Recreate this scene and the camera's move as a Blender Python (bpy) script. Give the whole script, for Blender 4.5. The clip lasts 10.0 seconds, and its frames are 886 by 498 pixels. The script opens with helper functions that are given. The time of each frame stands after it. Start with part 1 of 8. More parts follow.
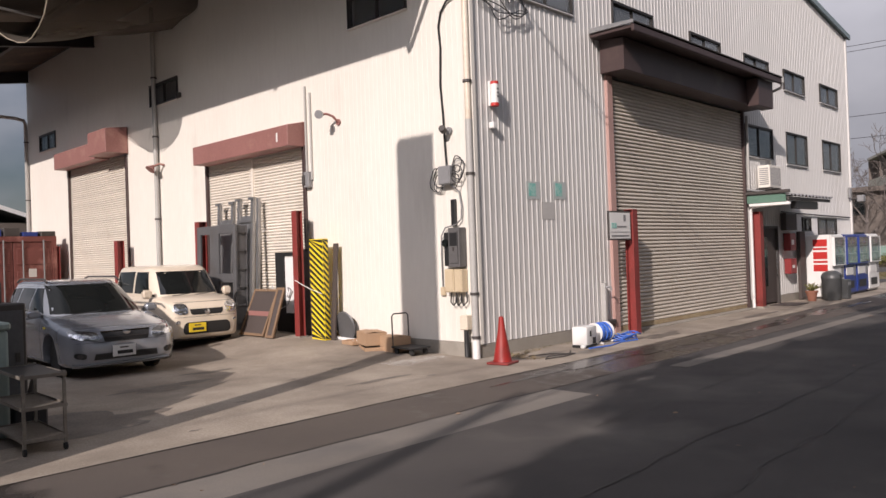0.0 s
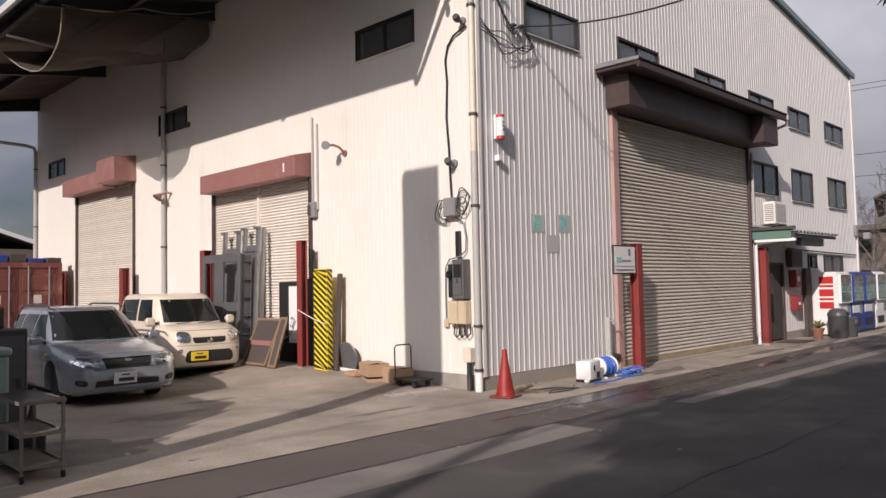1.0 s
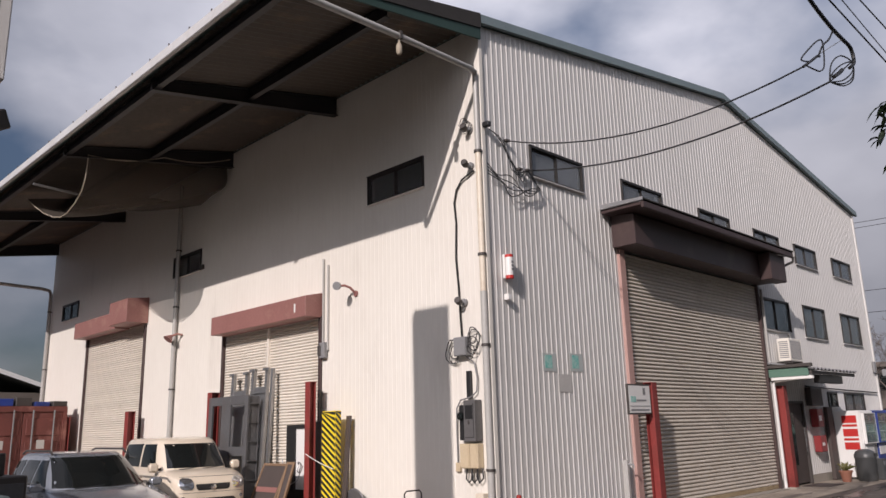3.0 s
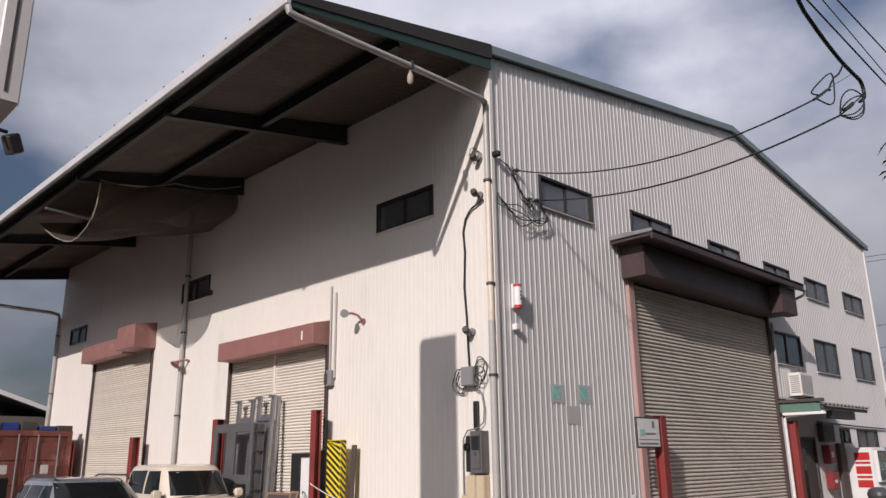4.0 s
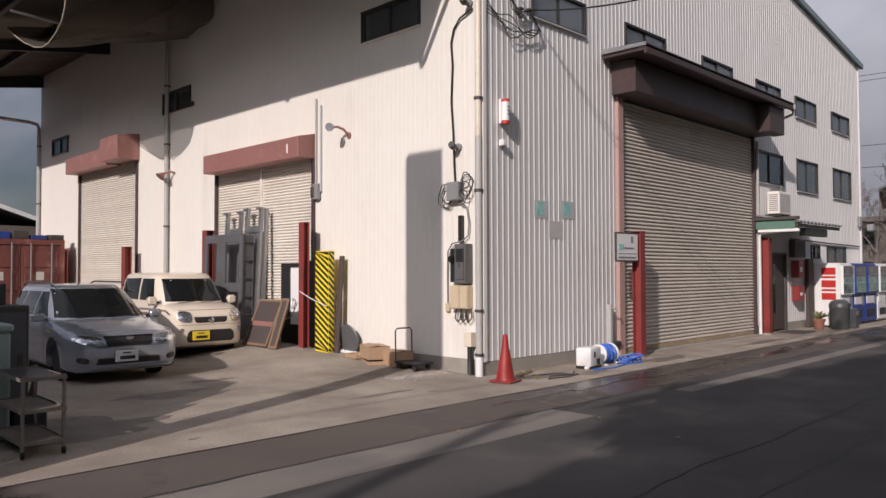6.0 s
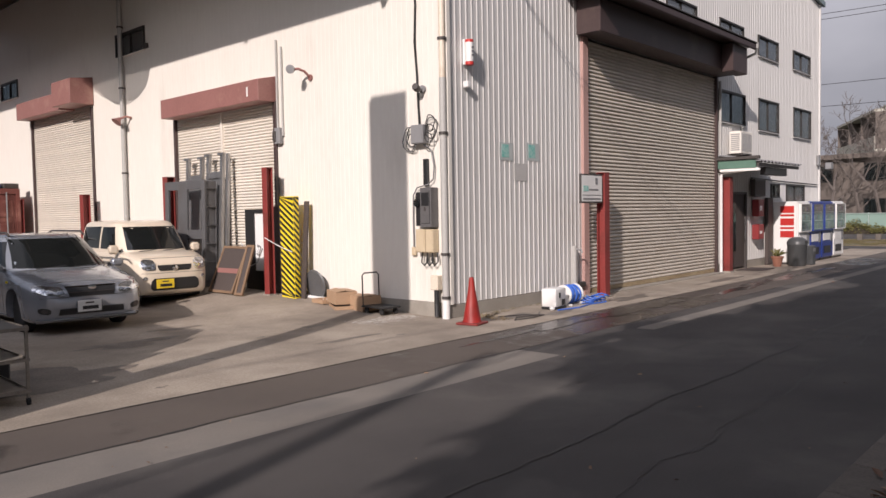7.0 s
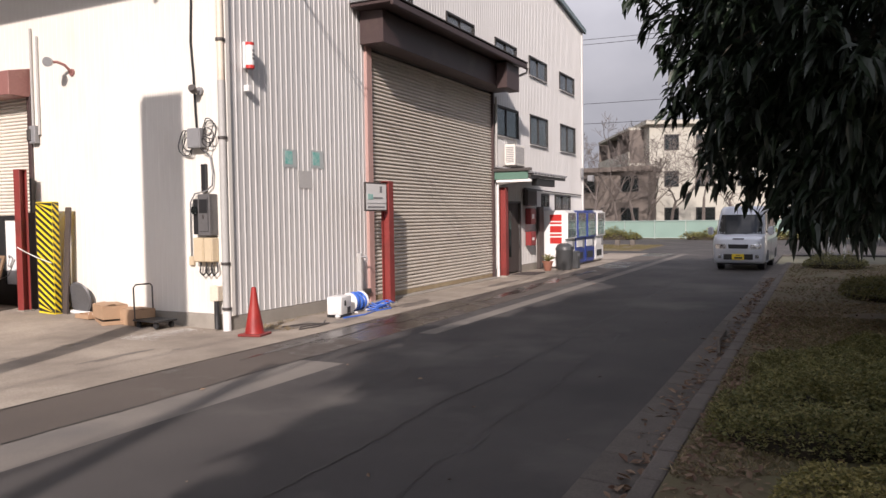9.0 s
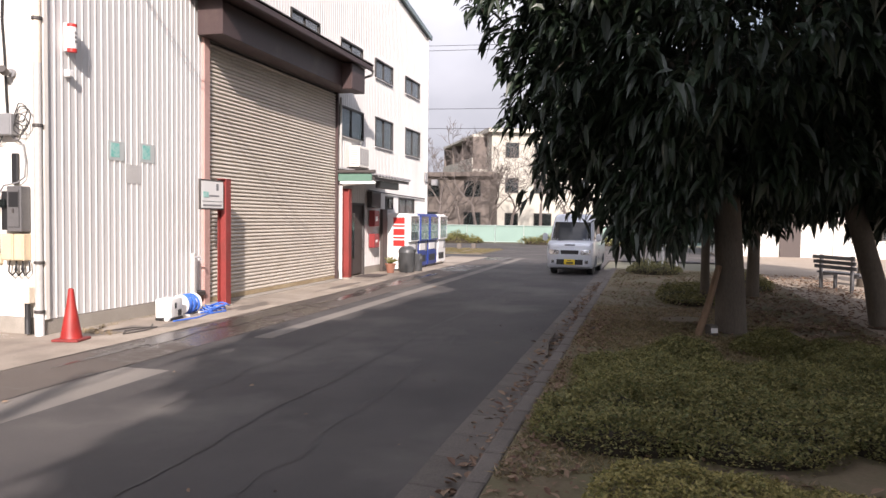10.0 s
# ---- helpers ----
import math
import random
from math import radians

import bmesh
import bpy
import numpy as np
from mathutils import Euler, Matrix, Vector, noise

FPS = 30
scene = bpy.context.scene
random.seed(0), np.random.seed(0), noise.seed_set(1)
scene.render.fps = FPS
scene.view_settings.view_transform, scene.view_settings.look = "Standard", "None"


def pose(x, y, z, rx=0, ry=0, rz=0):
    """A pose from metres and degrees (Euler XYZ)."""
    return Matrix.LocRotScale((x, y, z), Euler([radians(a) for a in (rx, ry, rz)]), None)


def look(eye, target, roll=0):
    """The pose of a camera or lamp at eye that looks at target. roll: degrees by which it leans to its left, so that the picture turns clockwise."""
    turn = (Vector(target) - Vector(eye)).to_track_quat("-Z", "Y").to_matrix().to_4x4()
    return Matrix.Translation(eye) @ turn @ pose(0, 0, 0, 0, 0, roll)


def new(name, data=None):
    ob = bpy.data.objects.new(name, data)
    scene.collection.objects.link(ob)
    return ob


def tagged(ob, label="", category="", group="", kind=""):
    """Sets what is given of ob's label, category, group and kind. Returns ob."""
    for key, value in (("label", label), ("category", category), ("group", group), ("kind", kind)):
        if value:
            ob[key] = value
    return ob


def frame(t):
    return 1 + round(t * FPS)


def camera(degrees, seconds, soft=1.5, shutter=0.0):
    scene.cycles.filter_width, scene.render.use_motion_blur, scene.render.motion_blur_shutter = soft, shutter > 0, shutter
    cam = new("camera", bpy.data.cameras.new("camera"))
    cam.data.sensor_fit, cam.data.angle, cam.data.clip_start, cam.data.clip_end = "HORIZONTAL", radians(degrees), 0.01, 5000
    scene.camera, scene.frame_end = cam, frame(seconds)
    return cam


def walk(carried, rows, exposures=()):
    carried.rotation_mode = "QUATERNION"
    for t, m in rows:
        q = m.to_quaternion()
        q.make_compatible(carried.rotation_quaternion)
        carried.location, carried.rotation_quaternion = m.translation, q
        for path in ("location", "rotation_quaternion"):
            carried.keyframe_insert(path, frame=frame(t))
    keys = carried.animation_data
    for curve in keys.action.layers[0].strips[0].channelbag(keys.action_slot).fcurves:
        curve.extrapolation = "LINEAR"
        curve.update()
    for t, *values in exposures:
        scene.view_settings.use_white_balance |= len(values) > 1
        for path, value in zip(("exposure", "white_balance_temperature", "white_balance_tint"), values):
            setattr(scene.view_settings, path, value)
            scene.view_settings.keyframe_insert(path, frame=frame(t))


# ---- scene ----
cam = camera(60.5, 10.0)
PATH = [
    (0, (-8.922, -7.913, 1.652), (-7.487, -6.519, 1.666), -2.0),
    (0.5, (-8.909, -7.921, 1.64), (-7.466, -6.537, 1.679), -1.8),
    (1, (-8.907, -7.921, 1.642), (-7.482, -6.521, 1.741), -1.2),
    (1.5, (-8.898, -7.93, 1.64), (-7.487, -6.524, 1.82), -1.2),
    (2, (-8.918, -7.945, 1.631), (-7.524, -6.539, 1.911), -1.6),
    (2.5, (-8.918, -7.94, 1.631), (-7.531, -6.55, 2.007), -1.5),
    (3, (-8.922, -7.932, 1.641), (-7.546, -6.556, 2.102), -1.6),
    (4.3, (-8.903, -7.919, 1.644), (-7.558, -6.54, 2.182), -0.6),
    (4.5, (-8.904, -7.922, 1.645), (-7.551, -6.539, 2.153), -0.8),
    (5, (-8.92, -7.918, 1.638), (-7.542, -6.511, 1.987), -1.0),
    (5.5, (-8.916, -7.91, 1.637), (-7.517, -6.494, 1.825), -0.2),
    (5.7, (-8.908, -7.906, 1.639), (-7.501, -6.49, 1.769), -0.2),
    (7, (-8.882, -7.908, 1.653), (-7.402, -6.566, 1.56), -1.0),
    (7.5, (-8.879, -7.927, 1.659), (-7.322, -6.677, 1.553), -0.8),
    (8, (-8.865, -7.94, 1.656), (-7.209, -6.825, 1.548), -0.3),
    (8.5, (-8.843, -7.952, 1.666), (-7.117, -6.947, 1.568), -0.1),
    (9, (-8.824, -7.979, 1.672), (-7.035, -7.088, 1.588), -0.8),
    (9.5, (-8.782, -8.016, 1.69), (-6.92, -7.292, 1.61), -0.1),
    (10, (-8.763, -8.046, 1.704), (-6.832, -7.533, 1.622), 0.7),
]
walk(cam, [(t, look(eye, target, roll)) for t, eye, target, roll in PATH],
     [(0.0, -0.22, 6440, 18), (2.5, -0.43, 6310, 18), (4.5, -0.50, 6220, 18), (5.5, -0.50, 6230, 18), (7.5, -0.12, 6420, 18), (9.0, 0.05, 6440, 18), (9.5, 0.28, 6450, 18), (10.0, 0.72, 6420, 18)])

# ---- light ----
SUN_WAY = Vector((4.04, 1.47, -2.30)).normalized()
sun = new("sun", bpy.data.lights.new("sun", "SUN"))
sun.data.energy, sun.data.angle, sun.data.color = 5.0, radians(0.53), (1.0, 0.915, 0.815)
sun.matrix_world = look((0, 0, 30), Vector((0, 0, 30)) + SUN_WAY)
world = bpy.data.worlds.new("world")
scene.world = world
world.use_nodes = True
wn, wl = world.node_tree.nodes, world.node_tree.links
wn.clear()
sky = wn.new("ShaderNodeTexSky")
sky.sky_type, sky.sun_disc = "NISHITA", False
sky.sun_elevation, sky.sun_rotation = radians(28.1), radians(250)
sky.dust_density = 1.5
w_co = wn.new("ShaderNodeTexCoord")
w_map = wn.new("ShaderNodeMapping")
w_map.inputs["Scale"].default_value = (1.0, 1.0, 1.7)
w_map.inputs["Location"].default_value = (0.35, 1.4, 0.2)
w_noise = wn.new("ShaderNodeTexNoise")
w_noise.inputs["Scale"].default_value, w_noise.inputs["Detail"].default_value, w_noise.inputs["Roughness"].default_value = 2.3, 6.0, 0.46
w_ramp = wn.new("ShaderNodeValToRGB")
w_ramp.color_ramp.elements[0].position, w_ramp.color_ramp.elements[1].position = 0.345, 0.52
w_noise2 = wn.new("ShaderNodeTexNoise")
w_noise2.inputs["Scale"].default_value, w_noise2.inputs["Detail"].default_value = 3.6, 5.0
w_shade = wn.new("ShaderNodeValToRGB")
w_shade.color_ramp.elements[0].position, w_shade.color_ramp.elements[0].color = 0.34, (7.4, 7.7, 8.4, 1)
w_shade.color_ramp.elements[1].position, w_shade.color_ramp.elements[1].color = 0.68, (11.0, 11.2, 11.8, 1)
w_mix = wn.new("ShaderNodeMix")
w_mix.data_type = "RGBA"
w_bg, w_out = wn.new("ShaderNodeBackground"), wn.new("ShaderNodeOutputWorld")
w_bg.inputs["Strength"].default_value = 0.044
wl.new(w_co.outputs["Generated"], w_map.inputs["Vector"])
wl.new(w_map.outputs["Vector"], w_noise.inputs["Vector"])
wl.new(w_map.outputs["Vector"], w_noise2.inputs["Vector"])
wl.new(w_noise.outputs["Fac"], w_ramp.inputs["Fac"])
wl.new(w_noise2.outputs["Fac"], w_shade.inputs["Fac"])
wl.new(w_ramp.outputs["Color"], w_mix.inputs["Factor"])
wl.new(sky.outputs["Color"], w_mix.inputs["A"])
wl.new(w_shade.outputs["Color"], w_mix.inputs["B"])
w_dot = wn.new("ShaderNodeVectorMath")
w_dot.operation = "DOT_PRODUCT"
w_dot.inputs[1].default_value = -SUN_WAY
w_glow = wn.new("ShaderNodeMapRange")
w_glow.interpolation_type = "SMOOTHSTEP"
w_glow.inputs["From Min"].default_value, w_glow.inputs["From Max"].default_value = 0.6, 1.0
w_glow.inputs["To Min"].default_value, w_glow.inputs["To Max"].default_value = 0.9, 4.0
w_scale = wn.new("ShaderNodeVectorMath")
w_scale.operation = "SCALE"
w_near = wn.new("ShaderNodeVectorMath")
w_near.operation = "DOT_PRODUCT"
w_near.inputs[1].default_value = Vector((-0.72, -0.262, 0.643))
wl.new(w_co.outputs["Generated"], w_dot.inputs[0])
wl.new(w_co.outputs["Generated"], w_near.inputs[0])
wl.new(w_near.outputs["Value"], w_glow.inputs["Value"])
w_far = wn.new("ShaderNodeMapRange")
w_far.interpolation_type = "SMOOTHSTEP"
w_far.inputs["From Min"].default_value, w_far.inputs["From Max"].default_value = 0.22, -0.50
w_far.inputs["To Min"].default_value, w_far.inputs["To Max"].default_value = 0.0, 1.1
w_sum = wn.new("ShaderNodeMath")
wl.new(w_dot.outputs["Value"], w_far.inputs["Value"])
wl.new(w_glow.outputs["Result"], w_sum.inputs[0])
w_sep = wn.new("ShaderNodeSeparateXYZ")
w_high = wn.new("ShaderNodeMapRange")
w_high.interpolation_type = "SMOOTHSTEP"
w_high.inputs["From Min"].default_value, w_high.inputs["From Max"].default_value = 0.12, 0.50
w_high.inputs["To Min"].default_value, w_high.inputs["To Max"].default_value = 0.10, 1.2
w_mul = wn.new("ShaderNodeMath")
w_mul.operation = "MULTIPLY"
wl.new(w_co.outputs["Generated"], w_sep.inputs[0])
wl.new(w_sep.outputs["Z"], w_high.inputs["Value"])
wl.new(w_far.outputs["Result"], w_mul.inputs[0])
wl.new(w_high.outputs["Result"], w_mul.inputs[1])
wl.new(w_mul.outputs["Value"], w_sum.inputs[1])
wl.new(w_sum.outputs["Value"], w_scale.inputs["Scale"])
wl.new(w_mix.outputs["Result"], w_scale.inputs[0])
wl.new(w_scale.outputs["Vector"], w_bg.inputs["Color"])
wl.new(w_bg.outputs["Background"], w_out.inputs["Surface"])


# ---- materials ----
def mat(name, c, rough=0.6, metal=0.0, c2=None, scale=3.0, fine=40.0, amount=0.5, bump=0.1, spec=0.5, stretch=(1, 1, 1), coat=0.0, rand=0.0, dirt=None, dirt_scale=0.6, dirt_cut=(0.55, 0.75), wet=None, wet_scale=0.5, wet_cut=(0.5, 0.6)):
    """Principled surface: two colours mixed by a broad and a fine noise, optional dirt patches, wet patches and bump, all in metres."""
    m = bpy.data.materials.new(name)
    m.use_nodes = True
    n, l = m.node_tree.nodes, m.node_tree.links
    b = n["Principled BSDF"]
    b.inputs["Roughness"].default_value, b.inputs["Metallic"].default_value = rough, metal
    b.inputs["Specular IOR Level"].default_value = spec
    b.inputs["Coat Weight"].default_value = coat
    b.inputs["Coat Roughness"].default_value = 0.08
    c2 = c2 or tuple(v * 0.82 for v in c)
    co, mp = n.new("ShaderNodeNewGeometry"), n.new("ShaderNodeMapping")
    mp.inputs["Scale"].default_value = stretch
    l.new(co.outputs["Position"], mp.inputs["Vector"])
    big, small = n.new("ShaderNodeTexNoise"), n.new("ShaderNodeTexNoise")
    big.inputs["Scale"].default_value, big.inputs["Detail"].default_value = scale, 5.0
    small.inputs["Scale"].default_value, small.inputs["Detail"].default_value = fine, 3.0
    for t in (big, small):
        l.new(mp.outputs["Vector"], t.inputs["Vector"])
    add = n.new("ShaderNodeMath")
    add.operation = "MULTIPLY_ADD"
    add.inputs[1].default_value = 0.5
    l.new(small.outputs["Fac"], add.inputs[0])
    half = n.new("ShaderNodeMath")
    half.operation = "MULTIPLY"
    half.inputs[1].default_value = 0.5
    l.new(big.outputs["Fac"], half.inputs[0])
    l.new(half.outputs[0], add.inputs[2])
    ramp = n.new("ShaderNodeMapRange")
    ramp.inputs["From Min"].default_value, ramp.inputs["From Max"].default_value = 0.5 - 0.22, 0.5 + 0.22
    ramp.inputs["To Min"].default_value, ramp.inputs["To Max"].default_value = 0.5 - amount, 0.5 + amount
    l.new(add.outputs[0], ramp.inputs["Value"])
    mix = n.new("ShaderNodeMix")
    mix.data_type = "RGBA"
    mix.inputs["A"].default_value, mix.inputs["B"].default_value = (*c2, 1), (*c, 1)
    l.new(ramp.outputs["Result"], mix.inputs["Factor"])
    col = mix.outputs["Result"]

    def patches(sc, cut, seed):
        t, r = n.new("ShaderNodeTexNoise"), n.new("ShaderNodeMapRange")
        t.inputs["Scale"].default_value, t.inputs["Detail"].default_value, t.inputs["Roughness"].default_value = sc, 6.0, 0.6
        off = n.new("ShaderNodeVectorMath")
        off.inputs[1].default_value = (seed, seed * 0.7, seed * 0.3)
        l.new(mp.outputs["Vector"], off.inputs[0])
        l.new(off.outputs[0], t.inputs["Vector"])
        l.new(t.outputs["Fac"], r.inputs["Value"])
        r.inputs["From Min"].default_value, r.inputs["From Max"].default_value = cut
        return r.outputs["Result"]

    if dirt:
        mx = n.new("ShaderNodeMix")
        mx.data_type = "RGBA"
        mx.inputs["B"].default_value = (*dirt, 1)
        l.new(patches(dirt_scale, dirt_cut, 7.3), mx.inputs["Factor"])
        l.new(col, mx.inputs["A"])
        col = mx.outputs["Result"]
    if wet:
        f = patches(wet_scale, wet_cut, 3.1)
        mx = n.new("ShaderNodeMix")
        mx.data_type = "RGBA"
        mx.inputs["B"].default_value = (*wet, 1)
        l.new(f, mx.inputs["Factor"])
        l.new(col, mx.inputs["A"])
        col = mx.outputs["Result"]
        rr = n.new("ShaderNodeMapRange")
        rr.inputs["To Min"].default_value, rr.inputs["To Max"].default_value = rough, 0.22
        l.new(f, rr.inputs["Value"])
        l.new(rr.outputs["Result"], b.inputs["Roughness"])
    if rand:
        info, hs, rg = n.new("ShaderNodeObjectInfo"), n.new("ShaderNodeHueSaturation"), n.new("ShaderNodeMapRange")
        rg.inputs["To Min"].default_value, rg.inputs["To Max"].default_value = 1 - rand, 1 + rand
        l.new(info.outputs["Random"], rg.inputs["Value"])
        l.new(rg.outputs["Result"], hs.inputs["Value"])
        l.new(col, hs.inputs["Color"])
        col = hs.outputs["Color"]
    l.new(col, b.inputs["Base Color"])
    if bump:
        bp = n.new("ShaderNodeBump")
        bp.inputs["Strength"].default_value, bp.inputs["Distance"].default_value = min(1.0, bump * 3), 0.01
        l.new(add.outputs[0], bp.inputs["Height"])
        l.new(bp.outputs["Normal"], b.inputs["Normal"])
    return m


def leaf_mat(name, c, c2, rough=0.45, trans=0.25):
    m = bpy.data.materials.new(name)
    m.use_nodes = True
    n, l = m.node_tree.nodes, m.node_tree.links
    b = n["Principled BSDF"]
    b.inputs["Roughness"].default_value = rough
    g = n.new("ShaderNodeNewGeometry")
    mix = n.new("ShaderNodeMix")
    mix.data_type = "RGBA"
    mix.inputs["A"].default_value, mix.inputs["B"].default_value = (*c, 1), (*c2, 1)
    l.new(g.outputs["Random Per Island"], mix.inputs["Factor"])
    l.new(mix.outputs["Result"], b.inputs["Base Color"])
    tr, ms = n.new("ShaderNodeBsdfTranslucent"), n.new("ShaderNodeMixShader")
    ms.inputs["Fac"].default_value = trans
    l.new(mix.outputs["Result"], tr.inputs["Color"])
    l.new(b.outputs[0], ms.inputs[1])
    l.new(tr.outputs[0], ms.inputs[2])
    l.new(ms.outputs[0], n["Material Output"].inputs["Surface"])
    return m


def glass_mat(name, tint, rough=0.03):
    m = bpy.data.materials.new(name)
    m.use_nodes = True
    b = m.node_tree.nodes["Principled BSDF"]
    b.inputs["Base Color"].default_value = (*tint, 1)
    b.inputs["Roughness"].default_value = rough
    b.inputs["Transmission Weight"].default_value = 0.92
    b.inputs["IOR"].default_value = 1.5
    return m


M = {}
M["wall_cream"] = mat("cream_painted_metal", (0.80, 0.765, 0.70), 0.45, c2=(0.74, 0.70, 0.635), scale=0.7, fine=9, stretch=(1, 1, 0.25), bump=0.02, dirt=(0.60, 0.56, 0.50), dirt_scale=0.9, dirt_cut=(0.60, 0.85))
M["wall_grey"] = mat("pale_grey_painted_metal", (0.665, 0.65, 0.63), 0.42, c2=(0.59, 0.575, 0.555), scale=0.8, fine=9, stretch=(1, 1, 0.2), bump=0.02, dirt=(0.52, 0.49, 0.45), dirt_scale=1.1, dirt_cut=(0.6, 0.9))
M["core"] = mat("wall_lining", (0.35, 0.34, 0.33), 0.9)
M["found"] = mat("foundation_concrete", (0.36, 0.33, 0.285), 0.9, c2=(0.23, 0.205, 0.175), scale=2, fine=50, bump=0.2, dirt=(0.22, 0.20, 0.17), dirt_scale=1.4)
M["concrete"] = mat("yard_concrete", (0.41, 0.352, 0.288), 0.9, c2=(0.27, 0.226, 0.181), scale=1.1, fine=45, amount=0.95, bump=0.2, dirt=(0.20, 0.166, 0.135), dirt_scale=0.55, dirt_cut=(0.45, 0.68))
M["strip"] = mat("old_concrete_strip", (0.225, 0.20, 0.175), 0.9, c2=(0.155, 0.138, 0.12), scale=1.2, fine=60, bump=0.2, dirt=(0.14, 0.128, 0.118), dirt_scale=0.9, dirt_cut=(0.45, 0.7))
M["stain"] = mat("damp_dirty_shaded_concrete", (0.20, 0.172, 0.145), 0.6, c2=(0.12, 0.10, 0.085), scale=3.0, fine=40, amount=0.9, bump=0.15)
M["asphalt"] = mat("asphalt", (0.085, 0.077, 0.073), 0.8, c2=(0.047, 0.043, 0.043), spec=0.35, scale=0.7, fine=120, amount=0.85, bump=0.35, dirt=(0.145, 0.133, 0.12), dirt_scale=0.5, dirt_cut=(0.5, 0.8))
M["asphalt_wet"] = mat("damp_brown_asphalt", (0.125, 0.102, 0.086), 0.75, c2=(0.085, 0.070, 0.059), scale=0.6, fine=110, bump=0.3, dirt=(0.085, 0.07, 0.06), dirt_scale=0.8, dirt_cut=(0.42, 0.72), wet=(0.05, 0.042, 0.037), wet_scale=0.45, wet_cut=(0.50, 0.58))
M["tar"] = mat("tar_seam", (0.035, 0.033, 0.032), 0.6, bump=0.2)
M["shutter_stain"] = mat("rust_stained_bottom_bar", (0.44, 0.35, 0.22), 0.6, 0.1, c2=(0.30, 0.22, 0.13), scale=2.5, fine=25, amount=0.8, bump=0.05)
M["kerb"] = mat("kerb_concrete", (0.16, 0.138, 0.12), 0.9, c2=(0.09, 0.078, 0.068), scale=3, fine=60, bump=0.25, rand=0.12, dirt=(0.16, 0.14, 0.12), dirt_scale=1.6)
M["soil"] = mat("verge_soil", (0.20, 0.152, 0.098), 0.95, c2=(0.125, 0.10, 0.06), scale=2.5, fine=35, bump=0.6, dirt=(0.13, 0.115, 0.06), dirt_scale=0.9, dirt_cut=(0.45, 0.6))
M["sand"] = mat("sandy_ground", (0.36, 0.30, 0.24), 0.95, c2=(0.27, 0.22, 0.17), scale=1.5, fine=30, bump=0.3)
M["land"] = mat("far_ground", (0.16, 0.15, 0.11), 0.95, c2=(0.11, 0.11, 0.07), scale=0.1, fine=2, bump=0.1)
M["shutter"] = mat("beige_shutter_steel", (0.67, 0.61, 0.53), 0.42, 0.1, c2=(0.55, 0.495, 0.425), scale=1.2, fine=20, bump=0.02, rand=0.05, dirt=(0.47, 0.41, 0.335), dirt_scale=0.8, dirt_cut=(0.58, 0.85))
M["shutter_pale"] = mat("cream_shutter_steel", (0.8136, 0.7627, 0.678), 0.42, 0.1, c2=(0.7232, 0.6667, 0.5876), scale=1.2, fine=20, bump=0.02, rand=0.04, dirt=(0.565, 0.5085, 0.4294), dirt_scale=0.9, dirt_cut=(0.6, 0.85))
M["brown"] = mat("dark_brown_paint", (0.066, 0.040, 0.038), 0.5, c2=(0.048, 0.030, 0.029), scale=1.5, fine=25, bump=0.03, dirt=(0.10, 0.075, 0.062), dirt_scale=1.0)
M["maroon"] = mat("faded_maroon_paint", (0.31, 0.148, 0.13), 0.5, c2=(0.24, 0.108, 0.095), scale=1.5, fine=25, bump=0.04, dirt=(0.40, 0.24, 0.19), dirt_scale=1.3)
M["pink_frame"] = mat("faded_pink_paint", (0.50, 0.32, 0.285), 0.55, c2=(0.40, 0.245, 0.215), scale=2, fine=30, bump=0.04, dirt=(0.30, 0.2, 0.16))
M["red_post"] = mat("red_lead_paint", (0.27, 0.044, 0.038), 0.5, c2=(0.20, 0.034, 0.030), scale=1.8, fine=25, bump=0.05, dirt=(0.15, 0.036, 0.028), dirt_scale=1.2)
M["roof_green"] = mat("green_roof_trim", (0.22, 0.29, 0.29), 0.5, c2=(0.17, 0.225, 0.225), scale=1.5, fine=20, bump=0.03)
M["verge_grey"] = mat("blue_grey_flashing", (0.20, 0.255, 0.27), 0.5, c2=(0.15, 0.195, 0.21), scale=1.2, fine=18, bump=0.03)
M["roof_black"] = mat("blackened_roof_edge", (0.035, 0.03, 0.027), 0.7, c2=(0.022, 0.02, 0.018), scale=1.5, fine=20, bump=0.1)
M["green_dark"] = mat("dark_green_trim", (0.022, 0.055, 0.045), 0.5, c2=(0.016, 0.04, 0.033), scale=1.5, fine=20, bump=0.03)
M["fascia"] = mat("white_fascia", (0.60, 0.60, 0.60), 0.5, c2=(0.48, 0.48, 0.48), scale=1, fine=14, bump=0.02, dirt=(0.45, 0.43, 0.4), dirt_scale=1.0)
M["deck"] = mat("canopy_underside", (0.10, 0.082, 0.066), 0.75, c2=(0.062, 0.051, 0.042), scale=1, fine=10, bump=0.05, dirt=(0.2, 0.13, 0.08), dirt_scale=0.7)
M["steel_dark"] = mat("dark_steel", (0.075, 0.066, 0.062), 0.55, 0.2, scale=2, fine=20, bump=0.05)
M["beam_steel"] = mat("black_painted_beam_steel", (0.030, 0.027, 0.029), 0.5, 0.1, c2=(0.020, 0.018, 0.020), scale=2, fine=20, bump=0.04)
M["box_dark"] = mat("dark_grey_box", (0.13, 0.125, 0.125), 0.5, c2=(0.09, 0.087, 0.087), scale=3, bump=0.03)
M["canopy_green"] = mat("faded_green_board", (0.11, 0.21, 0.16), 0.5, c2=(0.08, 0.155, 0.12), scale=2, fine=20, bump=0.03)
M["black"] = mat("black_plastic", (0.022, 0.022, 0.023), 0.45, bump=0.02)
